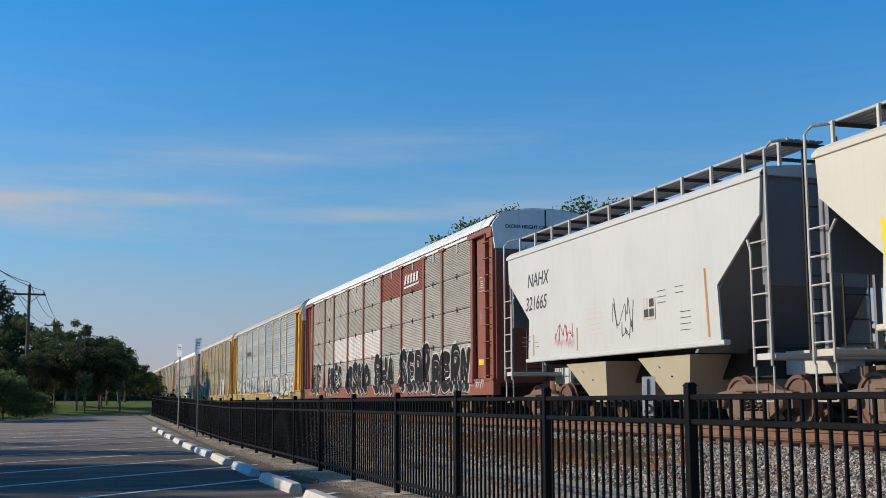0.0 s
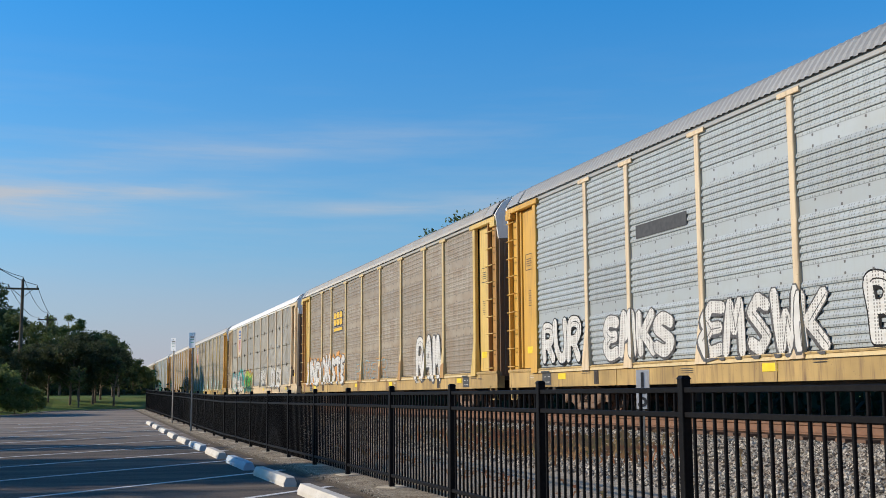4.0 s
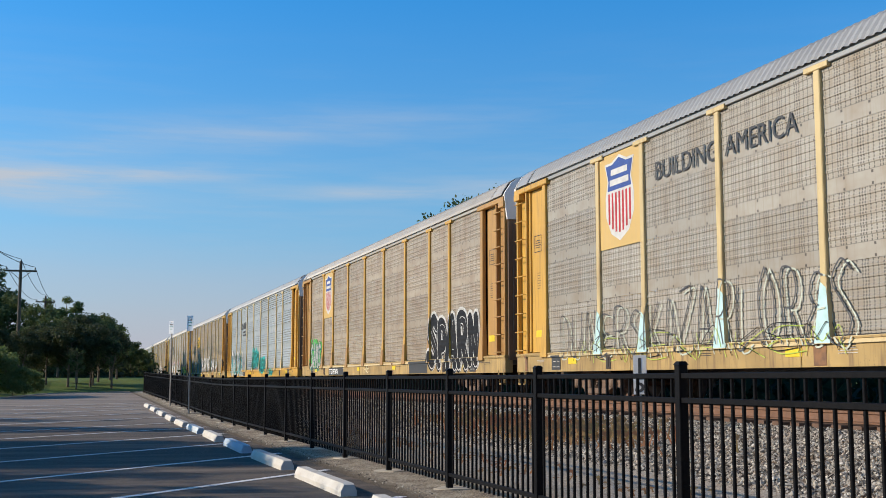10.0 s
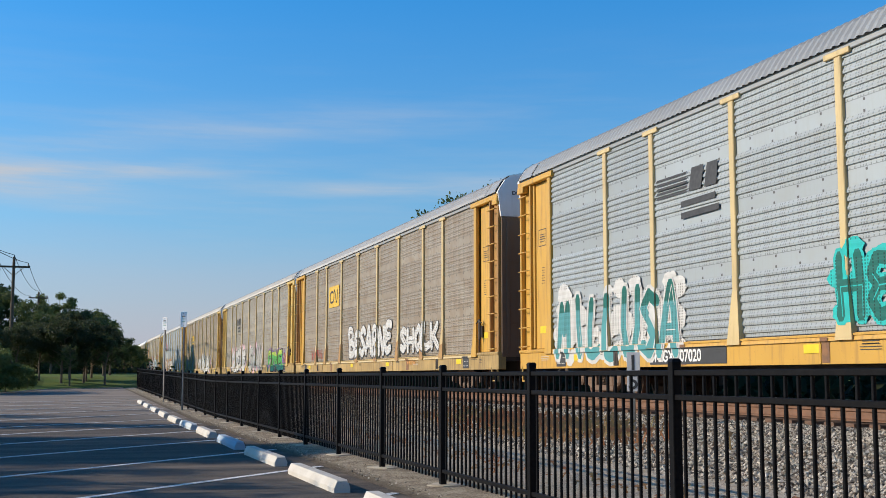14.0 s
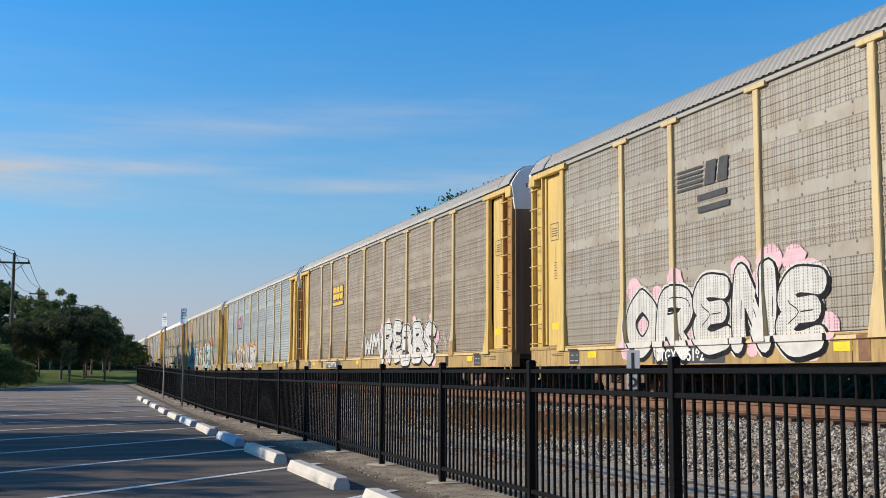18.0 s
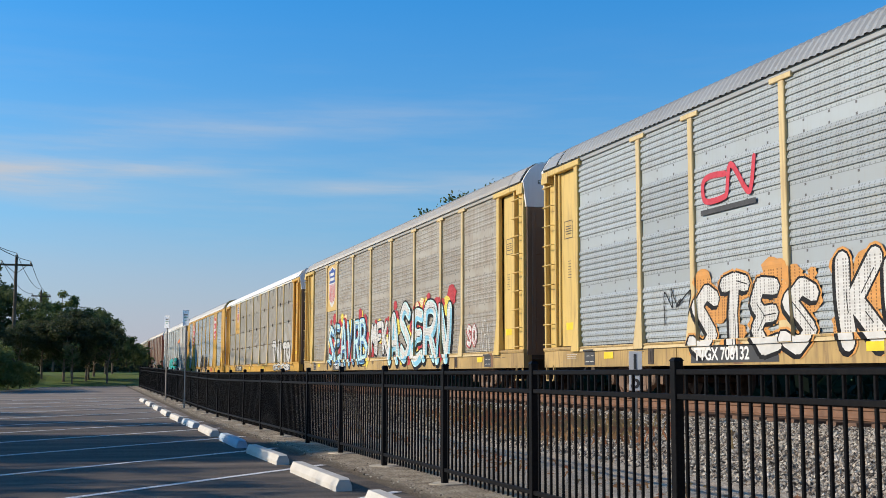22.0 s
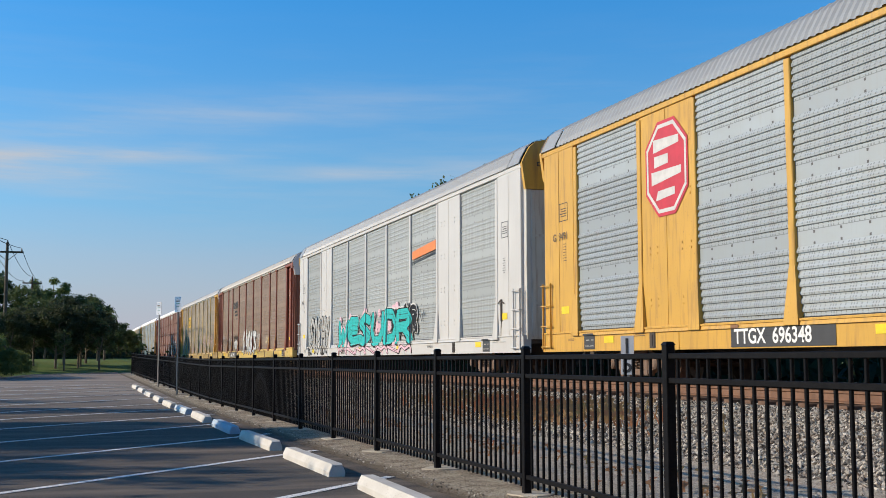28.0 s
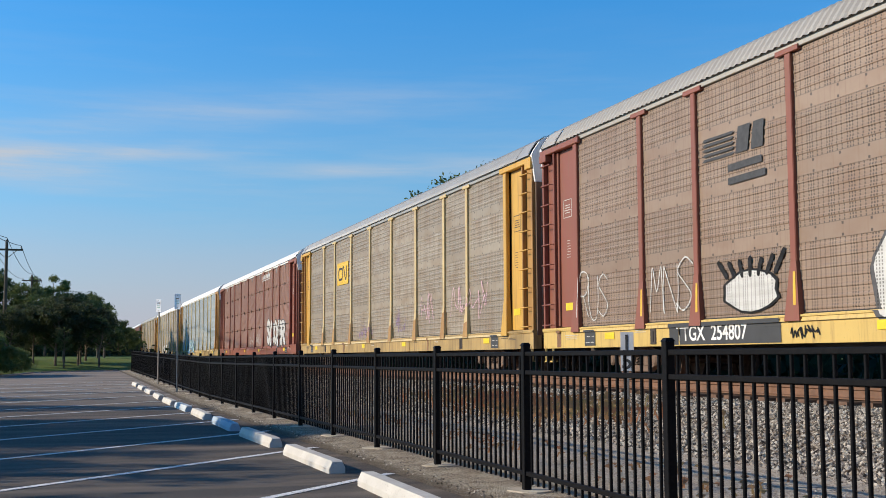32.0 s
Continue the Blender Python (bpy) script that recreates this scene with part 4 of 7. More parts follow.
def smooth(pts, k=4):
    """Points of a curve that passes through those given."""
    out = []
    for i in range(len(pts) - 1):
        p0, p1, p2, p3 = pts[max(i - 1, 0)], pts[i], pts[i + 1], pts[min(i + 2, len(pts) - 1)]
        for j in range(k):
            f = j / k
            out.append(tuple(0.5 * (2 * b_ + (c_ - a_) * f + (2 * a_ - 5 * b_ + 4 * c_ - d_) * f * f + (3 * b_ - a_ - 3 * c_ + d_) * f ** 3) for a_, b_, c_, d_ in zip(p0, p1, p2, p3)))
    return out + [pts[-1]]


def loops(R_, left, z, w, h):
    """A quick running hand of leaning loops; it means nothing."""
    n = max(7, round(w / (0.11 * h)))
    pts = [(left - w * min(max((i + R_.uniform(-2.2, 2.2)) / n, 0.0), 1.0), z + h * (R_.uniform(0.45, 1.0) if i % 2 else R_.uniform(0.05, 0.5))) for i in range(n + 1)]
    return smooth(pts, 5)


class Paint:
    """Layers of flat colour that make one painted form: one mesh with a material for each colour and surface below it."""

    def __init__(self):
        self.g, self.mats, self.slot, self.count = Geo(), [], [], 0

    def lay(self, polys, key, depth):
        for poly in polys:
            self.count += 1
            q = painted([poly], depth + 0.0000025 * (self.count % 89))
            n = len(self.g.v)
            self.g.v += q.v
            for k, f in enumerate(q.f):
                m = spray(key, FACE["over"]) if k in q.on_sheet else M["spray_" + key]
                if m not in self.mats:
                    self.mats.append(m)
                self.g.f.append(tuple(i + n for i in f))
                self.slot.append(self.mats.index(m))

    def put(self, name, parent, label=""):
        if not self.g.f:
            return None
        me = self.g.mesh(name)
        for m in self.mats:
            me.materials.append(m)
        me.polygons.foreach_set("material_index", self.slot)
        ob = new(name, me)
        ob.parent = parent
        if label:
            ob["label"] = label
        return ob


TINTS = {"g": "dgj", "j": "dgj", "a": "aad"}      # foot, body and top of a fill that fades
TONES = {"w": "white", "k": "black", "t": "teal", "g": "green", "b": "blue", "l": "pale blue", "d": "dark green", "a": "dull teal", "s": "silver", "f": "faint grey-green", "r": "red", "p": "pink", "o": "orange", "c": "cream", "v": "purple", "y": "yellow"}


def written(R_, word, left, z, w, h, r, sharp):
    """Curves of a word's letters that fill a strip w by h from its left end; every letter sways a little by itself."""
    n = len(word)
    cell = w / n
    for i, ch in enumerate(word):
        tall, drop, lean, swell = R_.uniform(0.86, 1.0), R_.uniform(0.0, 0.07), R_.uniform(-0.16, 0.16), R_.uniform(1.02, 1.16)
        wide = max(cell * swell - 2 * r, 0.28 * cell)
        high = h * tall - 2 * r
        x0 = min(max(i * cell + cell * 0.5 - wide / 2, r), w - wide - r)
        curves = []
        for path in STROKES[ch]:
            pts = [(left - (x0 + a * wide + lean * (b - 0.5) * cell), z + h * drop + r + b * high) for a, b in path]
            curves.append(pts if sharp else smooth(pts, 4))
        yield i, curves


def graffiti(car, y, z, w, h, look_, word="", seed=0):
    """A spray-painted piece on the near side: y its middle, z its foot. look_: kind, then colours of fill, line and ground.
    Kinds: T quick tag, O outlines alone, B swollen letters, P sharp letters."""
    kind, fill, line, ground = (look_ + "----")[:4]
    R_ = random.Random(seed)
    left = y + w / 2
    if kind == "T":
        p = Paint()
        r = 0.010 + 0.004 * R_.random()
        curves = [c for _, cs in written(R_, word, left, z, w, h, 0.03 * h, False) for c in cs] if word else [loops(R_, left, z, w, h)]
        for c in curves:
            p.lay(ribbon(c, r, 5), fill, 0.003)
        p.put("graffiti_tag", car, TONES.get(fill, "dark") + " spray-painted tag")
        return
    if kind == "D":      # a plain rounded form with a dark border and dark strokes rising from it
        p = Paint()
        for grow, key, d in ((1.0, line, 0.003), (0.90, fill, 0.0034)):
            p.lay([[(y + 0.5 * w * grow * math.cos(0.393 * j) * (1 + 0.10 * math.sin(2.2 * j)), z + 0.36 * h + 0.36 * h * grow * math.sin(0.393 * j)) for j in range(16)]], key, d)
        for j in range(7):
            a = y + w * (j - 3) / 7
            p.lay(ribbon([(a, z + 0.62 * h), (a + w * 0.05 * (j - 3), z + h * R_.uniform(0.82, 1.0))], 0.03 * w, 5), line, 0.0038)
        p.put("graffiti", car, "white spray-painted round form with black strokes")
        return
    n, sharp = len(word), kind == "P"
    cell = w / n
    r = min(0.14 * cell, 0.125 * h) if sharp else min(0.15 * cell, 0.14 * h) if fill != "k" else min(0.19 * cell, 0.17 * h)
    o = max(0.014, 0.024 * h)
    edge_ = "e" if fill in "wl" and line in "scow" else line
    glow = "w" if fill == "k" or ground == "p" else ground if ground not in "-r" else ""
    base = Paint()
    if ground != "-":
        for i in range(int(n * 9)):
            a, b, q = left - R_.random() * w, z + h * R_.uniform(0.1, 1.02), h * R_.uniform(0.06, 0.16)
            ring = [(a + q * 1.3 * math.cos(2 * math.pi * j / 13) * (1 + 0.16 * math.sin(3.0 * j + i)), b + q * math.sin(2 * math.pi * j / 13)) for j in range(13)]
            base.lay([ring], R_.choice("rrryc" if ground == "r" else ground), 0.0003 + 0.00001 * i)
    forms = list(written(R_, word, left, z, w, h, r + o, sharp))
    k_ = 6 if sharp else 11
    if kind != "O":
        # a heavy shadow to one side behind all the letters
        sx, sz = R_.choice((-1, 1)) * 1.1 * o, -1.0 * o
        for i, curves in forms:
            for c in curves:
                if glow:
                    base.lay(ribbon(c, r + 2.1 * o, k_), glow, 0.0016)
                base.lay(ribbon([(a + sx, b + sz) for a, b in c], r + 1.15 * o, k_), "k" if fill == "k" else edge_, 0.0020)
    piece = base.put("graffiti", car, TONES.get(fill, "coloured") + " spray-painted letters")
    tints = TINTS.get(fill, fill)
    for i, curves in forms:
        p = Paint()
        d = 0.0024 + 0.0018 * i
        if kind == "O":
            for c in curves:
                for side_ in (-1, 1):
                    off = [(a + side_ * r * 0.8, b + side_ * r * 0.25) for a, b in c]
                    p.lay(ribbon(off, 0.42 * o, 5), fill if side_ < 0 else line, d + 0.0003 * (side_ + 1))
            p.put("graffiti_letter" if piece else "graffiti", piece or car, "" if piece else "faint outlined spray-painted letter")
            continue
        rim = "w" if fill == "k" else edge_
        for c in curves:
            p.lay(ribbon(c, r + (0.75 * o if fill == "k" else o), k_), rim, d)
        for c in curves:
            body = ribbon(c, r, k_)
            if len(tints) == 1:
                p.lay(body, fill, d + 0.0003)
            else:
                for m_, (lo, hi) in zip(tints, ((0.0, 0.33), (0.33, 0.74), (0.74, 1.1))):
                    part_ = [clip(q, 1, z + h * lo + 0.05 * math.sin(i * 2.0 + lo * 9), z + h * hi + 0.05 * math.sin(i * 2.0 + hi * 9)) for q in body]
                    p.lay([q for q in part_ if q], m_, d + 0.0003)
        if fill in "bl":      # modelled like tubes: a dark flank, a pale one and a white edge
            for c in curves:
                p.lay(ribbon([(a - 0.42 * r, b - 0.35 * r) for a, b in c], 0.50 * r, k_), "n" if fill == "b" else "b", d + 0.0006)
                p.lay(ribbon([(a + 0.30 * r, b + 0.28 * r) for a, b in c], 0.52 * r, k_), "l" if fill == "b" else "w", d + 0.0009)
                p.lay(ribbon([(a + 0.62 * r, b + 0.40 * r) for a, b in c[: max(2, 2 * len(c) // 3)]], 0.14 * r, 6), "w", d + 0.0012)
        # the slits that part the strokes, and a lighter streak along one
        for c in curves:
            if len(curves) > 1 or R_.random() < 0.6:
                cut = c[len(c) // 3: len(c) // 3 + max(3, len(c) // 3)]
                p.lay(ribbon([(a - 0.45 * r, b - 0.1 * r) for a, b in cut], max(0.009, 0.05 * r), 5), rim, d + 0.0015)
        if not sharp and fill not in "kw":
            c = curves[0]
            p.lay(ribbon([(a + 0.4 * r, b + 0.3 * r) for a, b in c[: max(2, len(c) // 3)]], 0.12 * r, 6), "w", d + 0.0015)
        p.put("graffiti_letter" if piece else "graffiti", piece or car)


def bars(car, y, z, w, n, mat, h=0.05, gap=0.5):
    """Small printing that cannot be read."""
    R_ = random.Random(int(y * 100) + int(z * 100))
    for i in range(n):
        ww = w * R_.uniform(0.7, 1.0)
        put("printed_bar", painted([[(y - ww / 2, z - i * h * (1 + gap)), (y + ww / 2, z - i * h * (1 + gap)), (y + ww / 2, z - i * h * (1 + gap) + h), (y - ww / 2, z - i * h * (1 + gap) + h)]], 0.003), mat, car)


def patch(car, name, y, z, w, h, mat, depth=0.003, label=""):
    return put(name, painted([[(y - w / 2, z), (y + w / 2, z), (y + w / 2, z + h), (y - w / 2, z + h)]], depth), mat, car, label=label)


def emblem(car, kind, y, z, w, h):
    """Railway emblems as plain shapes in their colours."""
    def poly(pts, mat, d):
        put("emblem", painted([[(y - (px - 0.5) * w, z + pz * h) for px, pz in p] for p in pts], d), mat, car)

    if kind == "shield":
        out = [(0.5, 0.0), (0.80, 0.10), (0.97, 0.30), (0.98, 0.52), (0.90, 0.72), (1.0, 0.93), (0.76, 0.93), (0.5, 1.0), (0.24, 0.93), (0.0, 0.93), (0.10, 0.72), (0.02, 0.52), (0.03, 0.30), (0.20, 0.10)]
        k = [(0.5 + (a - 0.5) * 0.91, 0.5 + (b - 0.5) * 0.935) for a, b in out]
        n = len(out)
        poly([[(0.5, 0.55), out[i], out[(i + 1) % n]] for i in range(n)], M["spray_w"], 0.004)
        poly([q for q in (clip([(0.5, 0.55), k[i], k[(i + 1) % n]], 1, 0.60, 1.1) for i in range(n)) if q], M["emblem_blue"], 0.008)
        for i in range(7):
            x0 = 0.115 + 0.118 * i
            foot = 0.10 + 0.9 * abs(x0 + 0.03 - 0.5) ** 2.0
            poly([[(x0, 0.57), (x0 + 0.058, 0.57), (x0 + 0.058, foot), (x0, foot)]], M["spray_r"], 0.008)
        poly([[(0.22, 0.775), (0.78, 0.775), (0.78, 0.845), (0.22, 0.845)], [(0.18, 0.655), (0.82, 0.655), (0.82, 0.725), (0.18, 0.725)]], M["spray_w"], 0.011)
    elif kind == "blocks":      # three heavy rounded blocks over an underline
        for mat, d, o in (("emblem_navy", 0.004, 0.03), ("emblem_gold", 0.008, 0.0)):
            b = []
            for i in range(3):
                x0 = 0.02 + 0.33 * i
                b += [[(x0 + 0.06 - o, 0.30 - o), (x0 + 0.26 + o, 0.30 - o), (x0 + 0.30 + o, 0.40), (x0 + 0.30 + o, 0.90), (x0 + 0.24 + o, 1.0 + o), (x0 + 0.04 - o, 1.0 + o), (x0 - o, 0.90), (x0 - o, 0.40)]]
            b.append([(0.0 - o, 0.0 - o), (1.0 + o, 0.0 - o), (1.0 + o, 0.17 + o), (0.0 - o, 0.17 + o)])
            poly(b, M[mat], d)
        poly([[(0.04 + 0.33 * i, 0.62), (0.28 + 0.33 * i, 0.62), (0.28 + 0.33 * i, 0.68), (0.04 + 0.33 * i, 0.68)] for i in range(3)], M["emblem_navy"], 0.012)
    elif kind == "stripes":     # five slanting stripes that end in a dark block, with two bars below
        poly([[(0.0, 0.55 + 0.09 * i), (0.5, 0.55 + 0.09 * i), (0.53, 0.60 + 0.09 * i), (0.03, 0.60 + 0.09 * i)] for i in range(5)], M["ink"], 0.004)
        poly([[(0.55, 0.55), (0.74, 0.55), (0.79, 1.0), (0.60, 1.0)], [(0.79, 0.55), (0.97, 0.55), (1.0, 1.0), (0.84, 1.0)]], M["ink"], 0.006)
        poly([[(0.42, 0.27), (0.95, 0.29), (0.95, 0.41), (0.42, 0.39)], [(0.42, 0.04), (1.0, 0.06), (1.0, 0.18), (0.42, 0.16)]], M["ink"], 0.005)
    elif kind == "worm":        # one thick continuous line, on a yellow plate or in red
        mat = M["ink"]
        put("emblem_plate", painted([[(y - w * 0.62, z - 0.2 * h), (y + w * 0.62, z - 0.2 * h), (y + w * 0.62, z + 1.2 * h), (y - w * 0.62, z + 1.2 * h)]], 0.003), M["emblem_gold"], car)
        pts = smooth([(0.42, 0.78), (0.20, 0.84), (0.06, 0.70), (0.06, 0.28), (0.18, 0.14), (0.42, 0.18), (0.50, 0.40), (0.52, 0.84), (0.62, 0.84), (0.80, 0.16), (0.90, 0.20), (0.94, 0.86)], 3)
        put("emblem", painted(ribbon([(y - (a - 0.5) * w, z + b * h) for a, b in pts], 0.07 * h), 0.007), mat, car)
    elif kind == "red_worm":
        pts = smooth([(0.45, 0.82), (0.20, 0.86), (0.06, 0.76), (0.06, 0.40), (0.16, 0.28), (0.42, 0.30), (0.48, 0.42), (0.52, 0.92), (0.60, 0.92), (0.80, 0.34), (0.88, 0.36), (0.94, 1.0)], 3)
        put("emblem", painted(ribbon([(y - (a - 0.5) * w, z + b * h) for a, b in pts], 0.07 * h), 0.004), M["emblem_red"], car)
        poly([[(0.0, 0.0), (0.95, 0.0), (0.95, 0.12), (0.0, 0.12)]], M["ink"], 0.004)
    elif kind == "octagon":
        oc = [(0.3, 0), (0.7, 0), (1, 0.25), (1, 0.75), (0.7, 1), (0.3, 1), (0, 0.75), (0, 0.25)]
        poly([oc], M["emblem_red"], 0.004)
        sc = [[(0.5 + (a - 0.5) * s, 0.5 + (b - 0.5) * s) for a, b in oc] for s in (0.93, 0.85)]
        poly([[sc[0][i], sc[0][(i + 1) % 8], sc[1][(i + 1) % 8], sc[1][i]] for i in range(8)], M["spray_w"], 0.007)
        poly([[(0.2, 0.68), (0.8, 0.72), (0.8, 0.80), (0.2, 0.82)], [(0.22, 0.52), (0.55, 0.54), (0.55, 0.64), (0.22, 0.64)], [(0.15, 0.34), (0.85, 0.40), (0.85, 0.48), (0.15, 0.48)], [(0.25, 0.17), (0.7, 0.20), (0.7, 0.28), (0.3, 0.27)]], M["spray_w"], 0.008)
    elif kind == "script":      # white hand-lettered word as one slanting band with strokes
        for i in range(5):
            x0 = 0.04 + 0.19 * i
            poly([[(x0, 0.34), (x0 + 0.12, 0.36), (x0 + 0.17, 0.80 - 0.04 * (i % 2)), (x0 + 0.05, 0.78)]], M["spray_w"], 0.004)
        poly([[(0.0, 0.14), (0.98, 0.2), (1.0, 0.28), (0.02, 0.24)]], M["spray_w"], 0.005)
    elif kind == "wedge":       # orange streamlined swoosh with a dark shadow line
        poly([[(0, 0.35), (1, 0.55), (1, 1.0), (0, 0.75)]], M["emblem_orange"], 0.004)
        poly([[(0, 0.0), (0.06, 0.18), (1, 0.40), (1, 0.46), (0, 0.24)]], M["ink"], 0.005)


for key, c in (("emblem_blue", (0.03, 0.07, 0.28)), ("emblem_navy", (0.03, 0.05, 0.10)), ("emblem_gold", (0.72, 0.45, 0.04)), ("emblem_red", (0.55, 0.03, 0.05)), ("emblem_orange", (0.75, 0.22, 0.05)), ("label_yellow", (0.80, 0.60, 0.02)), ("sill_black", (0.05, 0.05, 0.052))):
    M[key] = surface(key, plain_noise(c, [v * 0.8 for v in c], 4.0), 0.5)


def words(car, text, y, z, size, mat, x=-1.512, offset=0.0):
    """Readable lettering; y: its left end."""
    put("lettering", letters(text, size, offset=offset), mat, car, Matrix.Translation((x, y, z)) @ SIDE)


def rivet_rows():
    g = Geo()
    for i in range(4):
        for y in (-0.85, -0.55, 0.35, 0.62):
            for dz in (0.0, 0.11):
                z = 1.45 + 0.95 * i + dz
                g.box(-1.484, -1.474, y - 0.018, y + 0.018, z - 0.018, z + 0.018)
    return g


R_sill = random.Random(21)


def rack_car(style):
    """A tall covered railcar for motor cars. Origin on the track's middle at rail height; the near side faces -x."""
    p, sh, rf = M[style["paint"]], M["sheet_" + style["sheet"]], M["roof_" + style["roof"]]
    sill = M[style.get("sill", {"yellow": "sill_tan", "pale_yellow": "sill_tan", "ochre": "sill_tan"}.get(style["paint"], style["paint"]))]
    kind = "louvre" if "louvre" in style["sheet"] else "ribbed" if style["sheet"] == "zinc" else "flat"
    far, modern = style.get("far", False), style.get("modern", False)
    FACE["end"] = -1.498 if modern else -1.404
    FACE["sheet"], FACE["over"] = -1.485 if modern else {"louvre": -1.460, "ribbed": -1.472, "flat": -1.461}[kind], kind
    car = thing("autorack_railcar", style["label"], "railcar", "rack cars of the train")
    for s, nm in ((-1, "side_sill"), (1, "side_sill")):
        g = once(("side_sill",), lambda: Geo().prism([(-1.5, -BODY_END, 0.64), (-1.30, -BODY_END, 0.64), (-1.30, -BODY_END, 1.05), (-1.5, -BODY_END, 1.05)], [(-1.5, BODY_END, 0.64), (-1.30, BODY_END, 0.64), (-1.30, BODY_END, 1.05), (-1.5, BODY_END, 1.05)])
                 .box(-1.53, -1.49, -BODY_END, BODY_END, 1.03, 1.06))
        put(nm, g, sill, car, Matrix.Identity(4) if s < 0 else pose(0, 0, 0, 0, 0, 180))
    if not far:
        # black strip put in for the shadow line below the sheets
        put("sheet_gap", once(("sheet_gap",), lambda: Geo().box(-1.462, -1.44, -END_POST, END_POST, 1.062, 1.088)), M["black"], car)
        for a, b in BAYS:
            put("sill_plate", once(("sill_plate", round(b - a, 2)), lambda: Geo().prism([(-1.534, -(b - a) / 2 + 0.2, 0.965), (-1.50, -(b - a) / 2 + 0.2, 0.965), (-1.46, -(b - a) / 2 + 0.2, 1.065), (-1.50, -(b - a) / 2 + 0.2, 1.068)], [(-1.534, (b - a) / 2 - 0.2, 0.965), (-1.50, (b - a) / 2 - 0.2, 0.965), (-1.46, (b - a) / 2 - 0.2, 1.065), (-1.50, (b - a) / 2 - 0.2, 1.068)])), M["post_cream"] if sill == M["sill_tan"] else sill, car, (0, (a + b) / 2, 0))
    put("deck", once(("deck",), lambda: Geo().box(-1.3, 1.3, -BODY_END, BODY_END, 0.86, 1.0).box(-0.35, 0.35, -BODY_END, BODY_END, 0.55, 0.86).box(-1.30, -0.9, -4, 4, 0.5, 0.86).box(0.5, 1.1, -3, 2, 0.45, 0.86)), M["under"], car)
    flat = 0.92 if modern else 0.66 if kind == "louvre" else 0.75
    put("roof", once(("roof", far, flat), lambda: arch_strip(-BODY_END + ROOF_END, BODY_END - ROOF_END, 0.40 if far else 0.045, 0.0 if far else 0.026, 0.0, flat)), rf, car)
    for s in (-1, 1):
        a, b = sorted((s * (BODY_END - ROOF_END), s * (BODY_END - 0.06)))
        put("roof_end", once(("roof_end", s, flat), lambda: arch_strip(a, b, 0.40, 0.0, 0.02, flat)), M["roof_" + style.get("end_roof", style["roof"])], car)
        for yy, half in ((BODY_END - ROOF_END, 0.012), (BODY_END - 0.05, 0.035)):
            c0 = s * yy
            put("roof_seam", once(("roof_seam", s, yy, flat), lambda: arch_strip(c0 - half, c0 + half, half, 0.0, 0.036, flat)), M["black"], car)
        put("end_cap", once(("end_cap", s, flat), lambda: end_cap(s, flat)), M[style.get("cap", "white")], car)
        put("cap_seam", once(("cap_seam", s, flat), lambda: cap_seam(s, flat)), M["black"], car)
        end_door(car, s, M[style.get("door", "door")])
        m = Matrix.Identity(4)
        put("eave", once(("eave", modern), lambda: Geo().box(-1.505 if modern else -1.488, -1.42, -BODY_END + 0.05, BODY_END - 0.05, 5.02 if modern else 5.035, 5.16, 0.008)), p if modern else rf, car, m if s < 0 else pose(0, 0, 0, 0, 0, 180))
    # the far side in one ribbed wall, the near side sheet by sheet
    put("far_side_wall", once(("far_side_wall",), lambda: side_panel("ribbed", 2 * END_POST, ROWS_Z[-1] - ROWS_Z[0])), sh, car, Matrix.Translation((1.44, 0, ROWS_Z[0])) @ pose(0, 0, 0, 0, 0, 180))
    for i, (a, b) in enumerate(BAYS):
        w, solid = b - a - 0.15, modern and abs(abs((a + b) / 2) - 8.05) < 0.1
        mid = (a + b) / 2
        if solid:
            put("solid_panel", once(("solid_panel",), lambda: Geo().box(-1.475, -1.40, -1.0, 1.0, 1.05, 5.03, 0.01).box(-1.482, -1.47, -0.012, 0.012, 1.05, 5.03)), p, car, (0, mid, 0))
            rv = once(("rivet_rows",), rivet_rows)
            tagged(put("rivets", rv, p, car, (0, mid, 0)), kind="stuff")
            continue
        for r in range(1 if far else 4):
            z0, h = (ROWS_Z[0], ROWS_Z[-1] - ROWS_Z[0]) if far else (ROWS_Z[r], ROWS_Z[r + 1] - ROWS_Z[r])
            key = (kind, round(w, 2), round(h, 2), r > 0 or far)
            mat = sh
            for q in style.get("odd", ()):
                if q[0] == i and q[1] == r:
                    mat = M[q[2]]
            put("side_sheet", once(("side_sheet",) + key, lambda: side_panel(kind, w, h, r > 0 or far)), mat, car, (-1.44, mid, z0 - (SEAM if r == 0 and not far and kind != "louvre" else 0.0)))
    if kind == "louvre" and not far:
        for a, b in BAYS:
            for z in ROWS_Z[1:4]:
                put("latch", once(("latch",), lambda: Geo().box(-1.475, -1.45, -0.022, 0.022, -0.085, 0.085, 0.006).box(-1.482, -1.47, -0.012, 0.012, -0.03, 0.03)), M["under"], car, (0, (a + b) / 2, z))
            put("hook_plate", once(("hook_plate",), lambda: Geo().box(-1.475, -1.455, -0.065, 0.065, -0.24, 0.02, 0.008).box(-1.485, -1.47, -0.03, 0.03, -0.04, 0.0)), M["grey_car"], car, (0, (a + b) / 2 - 0.05, 5.02))
    pm = M[style.get("post", {"yellow": "post_cream", "pale_yellow": "post_cream", "ochre": "post_cream"}.get(style["paint"], style["paint"]))]
    for y in POSTS:
        put("post", once(("post", not modern, not modern), lambda: post_mesh(True, not modern)), pm, car, (0, y, 0))
        put("post", once(("post", not modern, not modern), lambda: post_mesh(True, not modern)), pm, car, pose(0, y, 0, 0, 0, 180))
